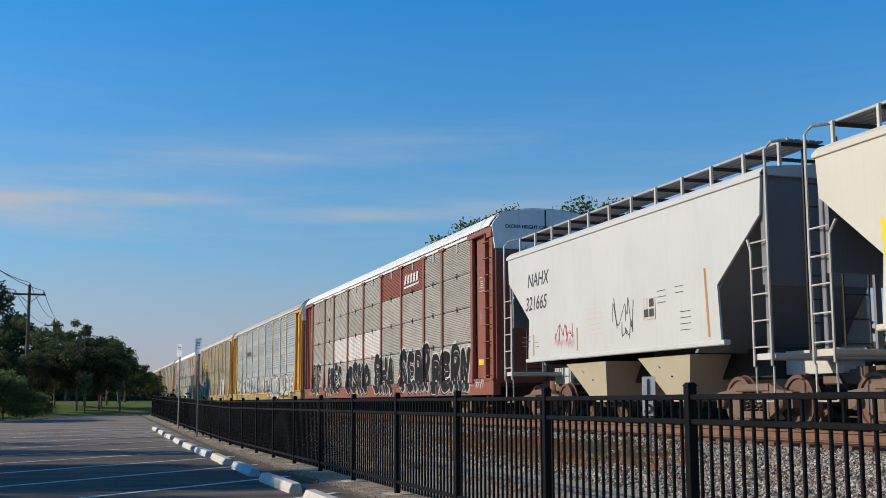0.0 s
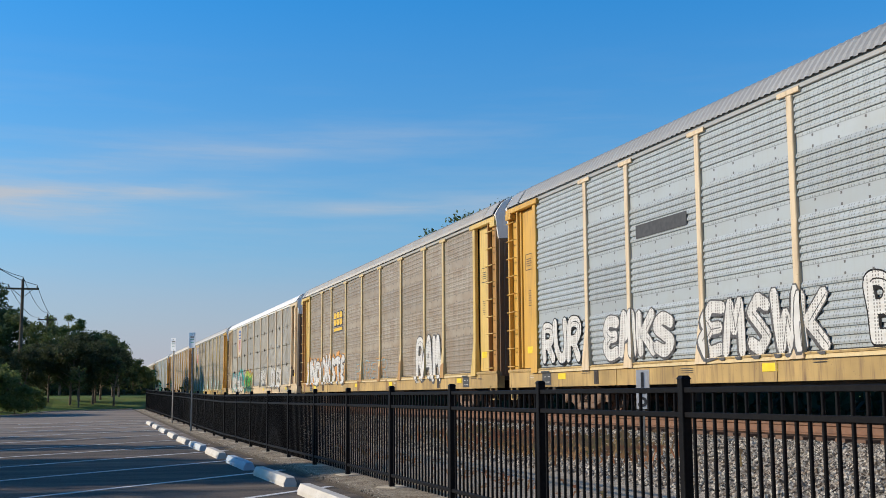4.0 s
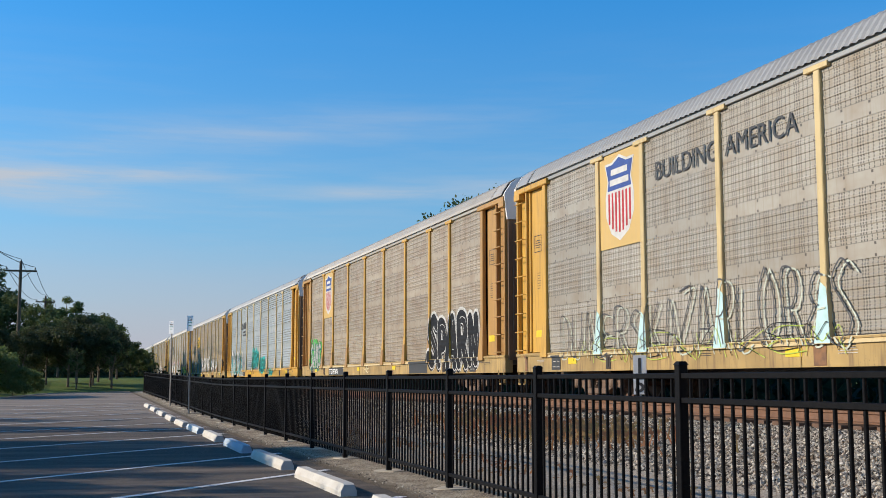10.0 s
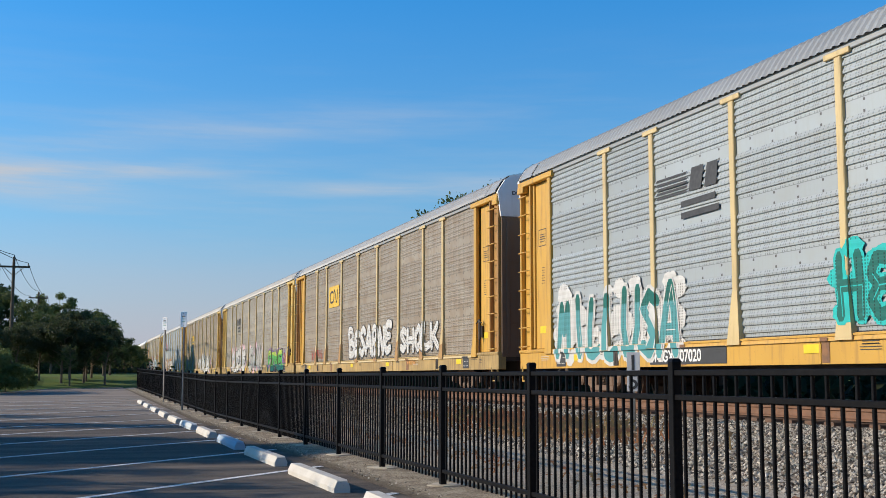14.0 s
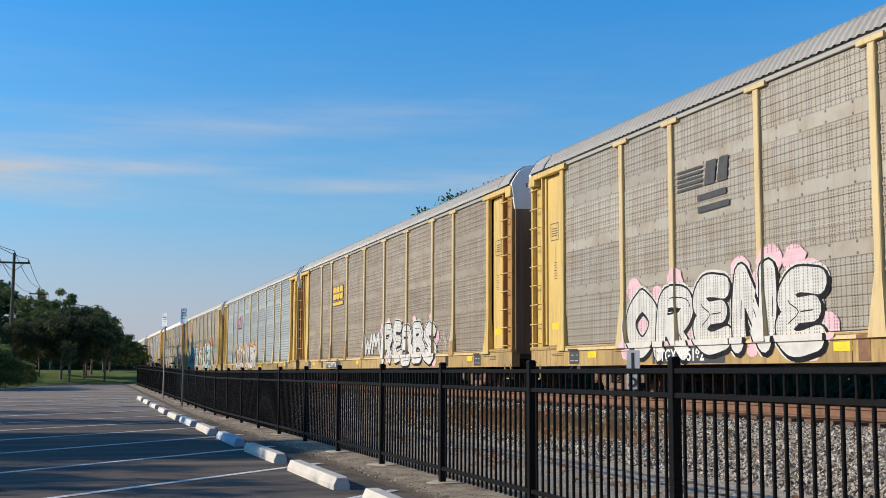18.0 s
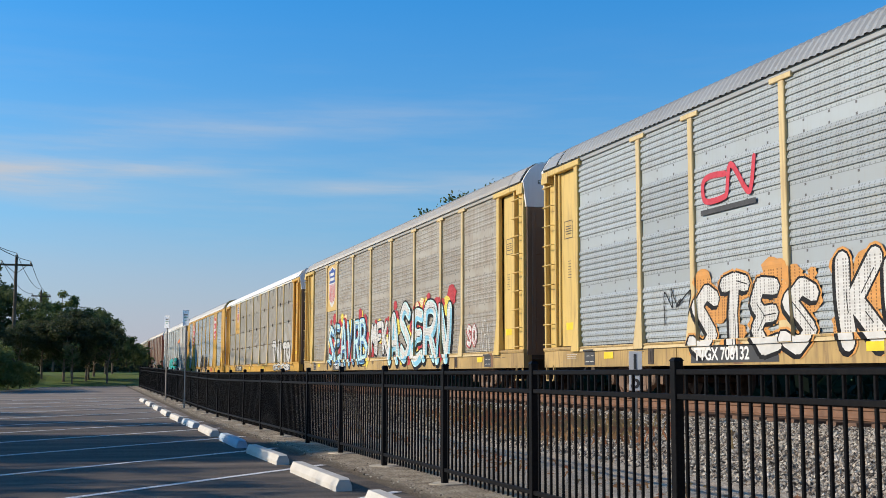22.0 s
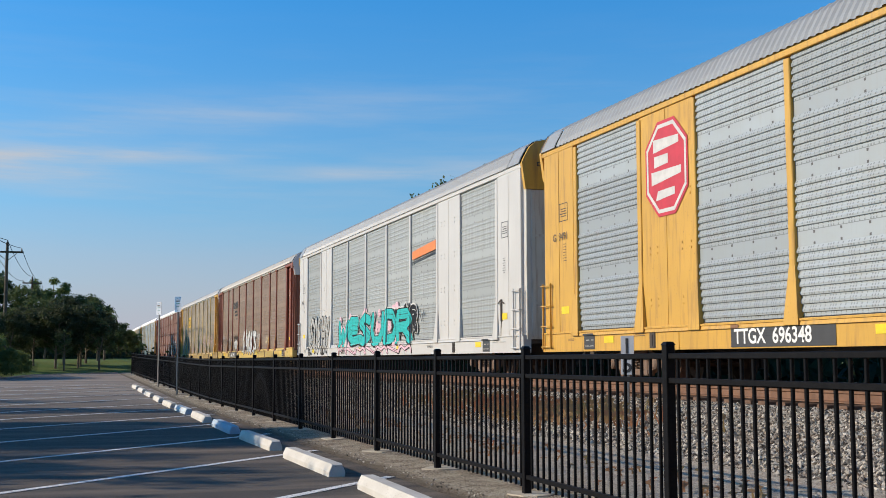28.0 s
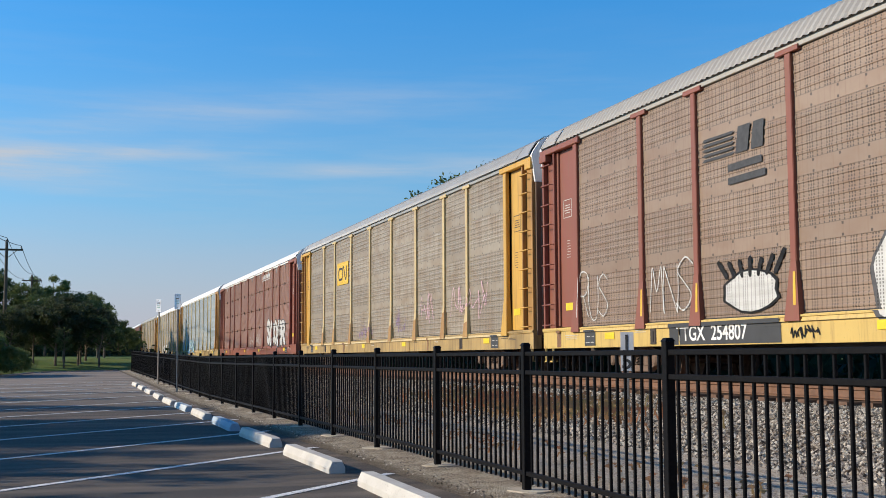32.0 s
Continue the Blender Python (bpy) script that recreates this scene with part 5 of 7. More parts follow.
    # ends: heavy post, recessed sheet, ladder column
    for s in (-1, 1):
        for side in (-1, 1):
            m = pose(0, 0, 0, 0, 0, 0 if side < 0 else 180)
            e = s if side < 0 else -s
            a = lambda u: e * u
            if modern:
                put("end_panel", once(("end_panel_modern", e), lambda: Geo().box(-1.495, -1.40, *sorted((a(12.05), a(13.6))), 1.05, 5.03, 0.01).box(-1.503, -1.49, *sorted((a(12.79), a(12.81))), 1.05, 5.03).box(-1.42, -1.36, *sorted((a(13.6), a(13.72))), 1.0, 5.0)), p, car, m)
                put("end_post", once(("end_post_m", e), lambda: post_mesh(True, False)), p, car, m @ Matrix.Translation((0, a(END_POST), 0)))
                put("ladder", once(("ladder_modern", e), lambda: ladder_mesh(0.75, 2.1, 0.42, 4)), p, car, m @ Matrix.Translation((0, a(13.42), 0)))
                continue
            put("end_post", once(("end_post", e), lambda: Geo().box(-1.505, -1.40, a(END_POST) - 0.09, a(END_POST) + 0.09, 1.85, 4.98, 0.012)
                .prism([(-1.555, a(END_POST) - 0.2, 0.97), (-1.4, a(END_POST) - 0.2, 0.97), (-1.4, a(END_POST) + 0.2, 0.97), (-1.555, a(END_POST) + 0.2, 0.97)], [(-1.505, a(END_POST) - 0.09, 1.85), (-1.4, a(END_POST) - 0.09, 1.85), (-1.4, a(END_POST) + 0.09, 1.85), (-1.505, a(END_POST) + 0.09, 1.85)])), p, car, m)
            put("end_panel", once(("end_panel", e), lambda: Geo().box(-1.35, -1.33, *sorted((a(11.98), a(12.30))), 1.10, 4.95).box(-1.40, -1.36, *sorted((a(12.17), a(13.0))), 1.10, 4.95, 0.01).box(-1.445, -1.38, *sorted((a(12.94), a(13.02))), 1.12, 4.95, 0.012)), p, car, m)
            put("ladder_column", once(("ladder_column", e), lambda: Geo().box(-1.39, -1.30, *sorted((a(13.10), a(13.70))), 1.06, 4.98).box(-1.50, -1.39, *sorted((a(13.64), a(13.72))), 1.06, 4.98, 0.01).box(-1.50, -1.39, *sorted((a(13.06), a(13.12))), 1.06, 4.98, 0.01)), M["rusty_yellow"] if style["sheet"] in ("tan", "brown") and style["paint"] != "red" else p, car, m)
            if side < 0 and not far:
                for i in range(9):
                    put("rung", once(("rung",), rung_mesh), p, car, (0, a(13.38), 1.15 + 0.445 * i))
            else:
                put("ladder", once(("rungs",), rungs_mesh), p, car, m @ Matrix.Translation((0, a(13.38), 0)))
            put("header_beam", once(("header_beam", e), lambda: Geo().box(-1.54, -1.40, *sorted((a(11.7), a(BODY_END + 0.02))), 4.96, 5.09, 0.015).box(-1.55, -1.40, *sorted((a(13.4), a(BODY_END + 0.03))), 4.82, 4.98, 0.01)), p, car, m)
            put("foot_board", once(("foot_board", e), lambda: Geo().box(-1.52, -1.3, *sorted((a(12.2), a(13.75))), 1.0, 1.08, 0.01).box(-1.5, -1.46, *sorted((a(13.2), a(13.24))), 0.35, 0.7).box(-1.5, -1.46, *sorted((a(13.6), a(13.64))), 0.35, 0.7).box(-1.52, -1.40, *sorted((a(13.2), a(13.64))), 0.34, 0.37)), sill, car, m)
        coupler(car, s, BODY_END + 0.1)
        truck(car, s * 10.06, 0.40)
    if far:
        return car
    # data stencils, reflectors and brake gear that all of these cars carry
    ink = M["ink"] if style["paint"] != "red" else M["pale"]
    for s in (-1, 1):
        fy = s * 12.55
        for y0, y1, z0, z1 in ((-0.22, 0.22, 3.84, 3.855), (-0.22, 0.22, 3.46, 3.475), (-0.22, -0.205, 3.46, 3.855), (0.205, 0.22, 3.46, 3.855)):
            put("stencil_frame", painted([[(fy + y0, z0), (fy + y1, z0), (fy + y1, z1), (fy + y0, z1)]], 0.003), ink, car)
        bars(car, s * 12.55, 3.72, 0.34, 4, ink, 0.018, 2.0)
        bars(car, s * 12.5, 2.95, 0.20, 7, ink, 0.012, 4.0)
        patch(car, "yellow_label", s * 12.5, 1.45, 0.40, 0.16, M["label_yellow"])
    for y in (-12.4, -6.4, -3.6, 0.9, 4.8, 12.2):
        bars(car, y, 0.90, R_sill.uniform(0.25, 0.7), R_sill.choice((1, 2, 3)), R_sill.choice((ink, M["pale"], M["ink"])), 0.011, 2.4)
        if R_sill.random() < 0.5:
            patch(car, "stain", y + R_sill.uniform(0.5, 1.2), 0.66, R_sill.uniform(0.1, 0.35), 0.36, M["rust"], 0.0008)
    for y in (-10.6, -3.0, 2.2, 10.4):
        patch(car, "reflector", y, 0.80, 0.42, 0.13, M["label_yellow"])
        bars(car, y - 1.3, 0.94, 0.45, 2, ink, 0.012, 2.0)
    for y in (-11.2, 11.3):
        dp = patch(car, "data_panel", y, 0.68, 0.50, 0.32, M["sill_black"], 0.002)
        for u, w_ in ((-0.12, 0.16), (0.10, 0.18)):
            put("printed_bar", painted([[(y + u - w_ / 2, 0.74), (y + u + w_ / 2, 0.74), (y + u + w_ / 2, 0.755), (y + u - w_ / 2, 0.755)]], 0.004), M["pale"], car)
            put("printed_bar", painted([[(y + u - w_ / 2, 0.86), (y + u + w_ / 2 - 0.05, 0.86), (y + u + w_ / 2 - 0.05, 0.875), (y + u - w_ / 2, 0.875)]], 0.004), M["pale"], car)
    for y in POSTS[::2]:
        put("sill_rib", once(("sill_rib",), lambda: Geo().box(-1.512, -1.49, -0.018, 0.018, 0.645, 1.03)), sill, car, (0, y + 0.6, 0))
    for y in (-8.6, 8.6):
        put("jacking_pad", once(("jacking_pad",), lambda: Geo().box(-1.52, -1.44, -0.11, 0.11, 0.68, 0.98, 0.02).box(-1.535, -1.50, -0.04, 0.04, 0.72, 0.92, 0.01)), M["under"], car, (0, y, 0))
    if style.get("brake"):
        put("hand_brake", Geo().box(-1.49, -1.40, -12.40, -12.24, 1.48, 1.78, 0.03).box(-1.53, -1.48, -12.36, -12.28, 1.42, 1.95, 0.015).tube([(-1.52, -12.52, 1.85), (-1.54, -12.32, 1.92), (-1.52, -12.12, 1.85)], 0.016, 5), M["under"], car)
        put("brake_chain", Geo().tube([(-1.5, -12.3, 1.5), (-1.49, -12.25, 1.1), (-1.46, -12.2, 0.85)], 0.018, 5), M["under"], car)
    put("cap_lettering", letters("EXCESS HEIGHT CAR", 0.13, offset=0.004), M["ink"], car, Matrix.Translation((-1.15, -BODY_END - 0.075, 5.06)) @ END)
    for e in style.get("emblems", ()):
        emblem(car, *e)
    for i, gr in enumerate(style.get("graffiti", ())):
        graffiti(car, *gr, seed=i * 13 + int(abs(gr[0]) * 100))
    for nm, y, z, w, h, mat in style.get("patches", ()):
        patch(car, nm, y, z, w, h, M[mat], 0.002)
    for y in style.get("boots", ()):
        put("reflector", painted([[(y - 0.10, 1.2), (y - 0.03, 1.2), (y - 0.01, 1.7), (y - 0.07, 1.7)]], 0.003), M["emblem_gold"], car)
    if style.get("flares"):      # pale overspray on the feet of the posts
        for i, y in enumerate(POSTS):
            hi = 1.75 + 0.12 * (i % 3)
            put("overspray", painted([[(y - 0.21, 0.98), (y + 0.21, 0.98), (y + 0.075, hi), (y - 0.075, hi - 0.1)]], 0.0012), M["spray_l"], car)
    for i, y in enumerate(POSTS if style["sheet"] in ("brown", "tan") else ()):      # rusty feet
        hi = 1.35 + 0.11 * ((i * 3) % 4)
        put("rusty_foot", painted([[(y - 0.21, 0.98), (y + 0.21, 0.98), (y + 0.14, hi), (y - 0.14, hi + 0.06)]], 0.0006), M["foot_rust"], car)
    for text, y, z, size, mat in style.get("words", ()):
        words(car, text, y, z, size, M[mat], offset=0.007 if mat == "white" else 0.0, x=-1.512 if z < 1.1 or abs(y) > 12 else FACE["sheet"] - 0.006)
    return car


GOLD_PLATE = ("emblem_plate", 8.05, 3.10, 1.85, 1.93, "plate_yellow")
CARS = {
    1: dict(paint="red", sheet="louvre", roof="white", sill="red", door="red", label="brown-red autorack with grey louvred sides, white roof, black graffiti",
            odd=[(4, 1, "white_car"), (5, 1, "white_car"), (6, 1, "white_car")] + [(2, 3, "red"), (3, 3, "red")],
            emblems=[("script", -5.5, 4.15, 1.9, 0.7)],
            graffiti=[(10.84, 0.75, 2.0, 1.45, "Bkw", "RUE"), (6.9, 0.75, 3.0, 1.4, "Bkw", "RUES"), (2.3, 0.70, 4.1, 1.36, "Bkw", "ESKO"), (-1.8, 0.68, 3.0, 1.6, "Bkw", "EHA"), (-5.95, 0.64, 3.7, 1.56, "Bkw", "SERR"), (-9.86, 0.65, 3.95, 1.45, "Bkw", "BERN"), (-12.67, 0.77, 0.76, 0.4, "Tw")]),
    2: dict(post="cream", paint="yellow", sheet="zinc", roof="grey", label="yellow autorack with pale zinc sides and white graffiti",
            graffiti=[(10.5, 1.1, 2.3, 1.05, "Bwk", "RUR"), (6.78, 1.1, 3.1, 1.0, "Bws", "EMKS"), (2.5, 1.0, 3.7, 1.15, "Pws", "EMSWK"), (-1.8, 1.06, 3.3, 1.06, "Bwk", "BOSTR"), (-5.4, 0.67, 3.5, 1.36, "Bwk", "SUOSB"), (-8.75, 0.76, 3.0, 1.2, "Bwk", "KLEB"), (-11.0, 0.9, 1.2, 1.0, "Bwk", "ER")],
            patches=[("printed_bar", 5.7, 3.45, 2.0, 0.26, "ink")]),
    3: dict(paint="pale_yellow", sheet="tan", roof="dusty", label="yellow autorack with dusty tan perforated sides and white graffiti",
            emblems=[("blocks", 5.75, 3.15, 1.7, 0.78)],
            graffiti=[(11.0, 0.86, 3.6, 1.3, "Pwco", "WND"), (6.7, 0.88, 5.0, 1.35, "Pwco", "OKSTE"), (0.83, 0.85, 3.4, 1.0, "Oob", "FARE"), (-1.6, 0.9, 1.8, 1.1, "Obo", "TR"), (-7.4, 0.82, 2.8, 1.5, "Bwc", "RAM")]),
    4: dict(brake=True, paint="cream", sheet="louvre", roof="white", sill="cream", label="cream autorack with grey louvred sides, white roof and green graffiti",
            emblems=[("shield", 8.05, 3.22, 1.32, 1.75)],
            patches=[("emblem_plate", 8.05, 3.10, 1.85, 1.93, "cream")],
            graffiti=[(8.6, 0.72, 5.5, 1.35, "Pwst", "MSHEL"), (3.4, 0.62, 3.9, 1.45, "Bgko", "ERKA"), (0.08, 1.3, 1.2, 0.7, "Tw"), (-2.47, 1.04, 2.1, 1.0, "Bws", "BEN"), (-7.15, 0.83, 3.6, 1.2, "Bws", "CRES"), (-10.97, 1.04, 1.26, 0.86, "Tw")]),
    5: dict(paint="yellow", sheet="grey", roof="grey", label="yellow autorack with weathered grey ribbed sides and thin pale graffiti",
            emblems=[("shield", 8.05, 3.22, 1.32, 1.75)], patches=[GOLD_PLATE], words=[("BUILDING", 6.55, 4.18, 0.50, "ink"), ("AMERICA", 4.05, 4.18, 0.50, "ink")],
            graffiti=[(8.4, 0.75, 5.6, 1.3, "Ofe", "DUNERSKA"), (3.2, 0.75, 5.2, 1.5, "Ofe", "ZARLORES"), (5.6, 0.7, 9.4, 0.75, "Ojk", "MEWENAKEM"), (-3.56, 0.88, 2.9, 1.6, "Owe", "SD"), (-7.29, 0.72, 3.9, 1.3, "Ofe", "RANK"), (-10.6, 0.7, 2.4, 1.0, "Ofe", "SO"), (-0.9, 0.75, 1.6, 1.2, "Ojf", "K"), (-9.9, 0.75, 2.6, 0.7, "Td")], flares=True),
    6: dict(words=[("TTGX 973680", 7.58, 0.70, 0.29, "white")], post="yellow", paint="ochre", sheet="brown", roof="tan", label="ochre autorack with brown-stained perforated sides and large black graffiti",
            emblems=[("shield", 8.05, 3.24, 1.30, 1.70)], patches=[GOLD_PLATE, ("sill_panel", -5.9, 0.66, 2.0, 0.37, "sill_black"), ("sill_panel", 6.28, 0.66, 2.85, 0.29, "sill_black")],
            graffiti=[(-9.3, 0.66, 4.8, 1.74, "Bkw", "SPARN"), (10.7, 0.85, 2.3, 1.35, "Psdg", "SAMS"), (2.3, 1.3, 1.7, 0.9, "Tf", "TR"), (5.6, 1.2, 0.9, 0.8, "Tf", "U"), (0.9, 0.72, 0.8, 0.26, "Tc", "RE")]),
    7: dict(words=[("TTGX 707020", 7.05, 0.73, 0.29, "white")], patches=[("sill_panel", 5.85, 0.68, 2.65, 0.29, "sill_black")], sill="yellow", paint="yellow", sheet="zinc", roof="zinc", label="bright yellow autorack with pale zinc ribbed sides and teal graffiti",
            emblems=[("stripes", 5.8, 3.2, 2.2, 0.9)],
            graffiti=[(8.8, 0.68, 5.6, 1.55, "Paww", "MILLUSA"), (0.35, 1.15, 2.6, 1.1, "Pdtt", "HERO"), (-2.45, 0.8, 1.9, 0.9, "Pdtt", "HER"), (-5.4, 0.69, 1.9, 0.37, "Pdtt", "GAV"), (-4.6, 0.72, 0.9, 0.3, "To")]),
    8: dict(brake=True, paint="yellow", sheet="tan", roof="grey", label="yellow autorack with tan perforated sides and white graffiti",
            emblems=[("worm", 5.7, 3.4, 1.5, 0.62)],
            graffiti=[(-0.22, 1.1, 6.4, 1.25, "Bws", "BESARNE"), (-6.52, 1.15, 4.3, 1.0, "Pws", "SHOLK"), (9.0, 1.1, 2.4, 0.6, "Tr"), (-5.9, 0.8, 0.95, 0.2, "To")]),
    9: dict(words=[("TTGX 985182", 7.66, 0.71, 0.29, "white")], patches=[("sill_panel", 6.54, 0.66, 2.50, 0.29, "sill_black")], brake=True, paint="pale_yellow", sheet="grey", roof="dusty", label="light yellow autorack with grey-tan sides, white and green graffiti",
            emblems=[("stripes", 6.0, 3.2, 1.75, 0.9)],
            graffiti=[(5.75, 0.66, 6.4, 1.58, "Bwkp", "ORENE"), (-1.6, 0.64, 5.2, 1.62, "Pskp", "SHAK"), (-8.5, 0.66, 5.2, 1.22, "Pgkv", "PZNEL"), (-11.2, 0.9, 0.9, 0.8, "Tr")]),
    10: dict(words=[("TTGX 987874", 7.64, 0.71, 0.29, "white")], patches=[("sill_panel", 6.44, 0.66, 2.65, 0.29, "sill_black")], paint="pale_yellow", sheet="tan", roof="dusty", label="light yellow autorack with tan sides and pink-edged white graffiti",
             emblems=[("blocks", 5.9, 3.2, 1.85, 0.75)],
             graffiti=[(-4.4, 0.66, 6.3, 1.5, "Pwkp", "REBBS"), (0.25, 1.05, 2.5, 0.9, "Pws", "WM"), (-1.0, 1.45, 0.5, 0.45, "Tw", "CHE"), (-8.4, 1.0, 1.2, 0.8, "Tw")]),
    11: dict(words=[("TTGX 706132", 7.00, 0.73, 0.29, "white")], patches=[("sill_panel", 5.80, 0.68, 2.65, 0.29, "sill_black")], paint="pale_yellow", sheet="zinc", roof="zinc", label="yellow autorack with pale zinc sides and orange-edged graffiti",
             emblems=[("red_worm", 5.85, 3.2, 1.8, 0.75)],
             graffiti=[(5.3, 0.68, 3.7, 1.42, "Pwko", "STES"), (1.0, 0.68, 4.2, 1.48, "Bwko", "KUBR"), (7.6, 1.2, 1.0, 1.0, "Tk"), (-1.6, 0.75, 0.8, 0.7, "Tk", "MK")]),
    12: dict(words=[("TTGX 985131", 7.36, 0.71, 0.29, "white")], paint="pale_yellow", sheet="grey", roof="dusty", label="yellow autorack with grey-tan sides under large blue and red graffiti",
             emblems=[("shield", 8.05, 3.24, 1.32, 1.72)], patches=[("sill_panel", 6.31, 0.66, 2.35, 0.29, "sill_black"), GOLD_PLATE],
             graffiti=[(5.2, 0.71, 6.9, 2.0, "Pbkr", "SEAVRB"), (0.2, 1.06, 2.5, 1.3, "Pwkr", "MFK"), (-4.6, 0.66, 7.0, 2.15, "Blkr", "ASERN"), (-9.82, 1.19, 0.9, 0.7, "Pwr", "SO"), (-10.88, 1.03, 0.8, 0.85, "Tw", "KEN")]),
    13: dict(sill="yellow", paint="yellow", sheet="dark_louvre", roof="white", label="yellow autorack with grey louvred sides, white roof and white graffiti",
             emblems=[("shield", 8.05, 3.75, 0.9, 1.15)], patches=[("emblem_plate", 8.05, 3.10, 1.85, 1.93, "yellow"), ("sill_panel", 6.75, 0.67, 2.9, 0.36, "sill_black")],
             words=[("BUILDING AMERICA", 8.85, 3.35, 0.17, "ink"), ("TTGX  991091", 8.05, 0.74, 0.36, "white")],
             graffiti=[(-8.45, 0.98, 5.6, 1.32, "Pwk", "TNITO"), (-8.8, 0.66, 5.0, 0.40, "Pwk", "GOGS")]),
    14: dict(post="yellow", sill="yellow", paint="yellow", sheet="zinc", roof="zinc", modern=True, cap="yellow", door="grey_car", label="smooth yellow autorack with zinc sheets and a red octagonal emblem",
             emblems=[("octagon", 8.0, 3.05, 1.55, 1.75), ("octagon", -8.0, 3.05, 1.55, 1.75)],
             patches=[("sill_panel", 4.6, 0.66, 2.7, 0.30, "sill_black"), ("sill_mark", -6.2, 0.70, 0.9, 0.24, "emblem_red")], words=[("TTGX  696348", 5.85, 0.72, 0.33, "white"), ("G  9491", 13.1, 3.05, 0.24, "ink")],
             graffiti=[(-0.93, 0.66, 4.8, 1.4, "Bks", "GIB")]),
    15: dict(brake=True, paint="clean_white", sheet="pale_zinc", roof="zinc", modern=True, cap="yellow", door="pale", label="white autorack with grey perforated sheets and big teal graffiti",
             emblems=[("wedge", -5.72, 3.35, 2.4, 0.62)], words=[("301343", 5.15, 0.72, 0.25, "ink"), ("29443", 13.1, 2.95, 0.24, "ink")],
             graffiti=[(9.25, 0.72, 3.9, 1.6, "Bsk", "SOPHY"), (-3.6, 1.2, 3.0, 1.05, "Bkw", "MMNR"), (0.6, 0.90, 10.4, 1.3, "Ptkp", "WESUDR"), (0.6, 0.66, 10.4, 0.34, "Ppkp", "MNMNMNM"), (-5.46, 1.49, 0.6, 0.6, "Tk")]),
    16: dict(boots=POSTS, paint="red", sheet="rust_brown", roof="tan", sill="pale_yellow", door="red", label="brown-red autorack with rusty tan perforated sides and white graffiti",
             emblems=[("stripes", 5.87, 3.2, 1.85, 0.95)], patches=[("sill_panel", 6.3, 0.66, 3.4, 0.37, "sill_black")], words=[("TTGX  254807", 7.75, 0.73, 0.36, "white")],
             graffiti=[(-0.1, 0.78, 5.3, 1.55, "Pwc", "GAOSS"), (8.0, 1.2, 1.6, 1.0, "Tw", "MNS"), (11.2, 1.2, 1.4, 1.0, "Tw", "RUS"), (5.45, 1.12, 1.6, 1.0, "Dwk"), (-3.4, 1.6, 1.2, 0.35, "Tw", "AMCK"), (-3.4, 1.28, 0.8, 0.28, "Tw", "ATB"), (-3.5, 1.05, 0.9, 0.2, "Tw", "TISK"), (4.0, 0.7, 0.7, 0.22, "Tk"), (-6.5, 1.3, 1.5, 0.6, "Tc")]),
    17: dict(paint="yellow", sheet="tan", roof="grey", label="yellow autorack with tan perforated sides and faint tags",
             emblems=[("worm", 5.7, 3.4, 1.5, 0.62)],
             graffiti=[(-5.3, 1.4, 1.4, 1.0, "Tp"), (-9.1, 1.35, 3.0, 1.1, "Tp"), (-2.5, 1.0, 1.2, 1.2, "Tv"), (2.0, 1.1, 2.0, 0.6, "Tv")]),
    18: dict(paint="red", sheet="red_louvre", roof="white", sill="red", door="red", label="brown-red autorack with a white roof and white graffiti",
             emblems=[("script", -4.9, 4.5, 2.6, 0.5)], graffiti=[(-8.0, 1.0, 5.5, 1.5, "Bws", "SCOER"), (-1.5, 1.0, 4.0, 0.9, "Tw")]),
    19: dict(paint="ochre", sheet="zinc", roof="white", label="yellow autorack with pale zinc sides and blue graffiti", graffiti=[(4.0, 0.8, 6.0, 1.2, "Pbn", "LEAKS")]),
    20: dict(paint="yellow", sheet="grey", roof="white", label="yellow autorack with grey sides", graffiti=[(2.0, 0.8, 6.0, 1.2, "Pwk", "RODEN")]),
}
OFFSET = {1: 0.10, 2: 0.10, 3: -0.15, 4: 0.04, 5: 0.14, 6: -0.17, 8: 0.36, 9: -0.21, 10: -0.09, 11: -0.37, 12: -0.22, 15: 0.06, 16: 0.46, 17: -0.08}
SPEED, FIRST, PITCH = 14.425, 42.69, 28.6
TRAIN = []
for n_, st in CARS.items():
    TRAIN.append((rack_car(st), FIRST + PITCH * (n_ - 1) + OFFSET.get(n_, 0.0)))
far_styles = [dict(paint="ochre", sheet="brown", roof="dusty"), dict(paint="red", sheet="red_louvre", roof="white", sill="red", door="red"), dict(paint="ochre", sheet="tan", roof="grey")]
far_cars = []
for st in far_styles:
    st.update(far=True, label="distant autorack with weathered sides further back in the train")
for i in range(11):
    if i < 3:
        c_ = rack_car(far_styles[i])
        far_cars.append(c_)
    else:
        c_ = copy_thing(far_cars[(i * 2) % 3], Matrix.Identity(4))
    TRAIN.append((c_, FIRST + PITCH * (20 + i)))


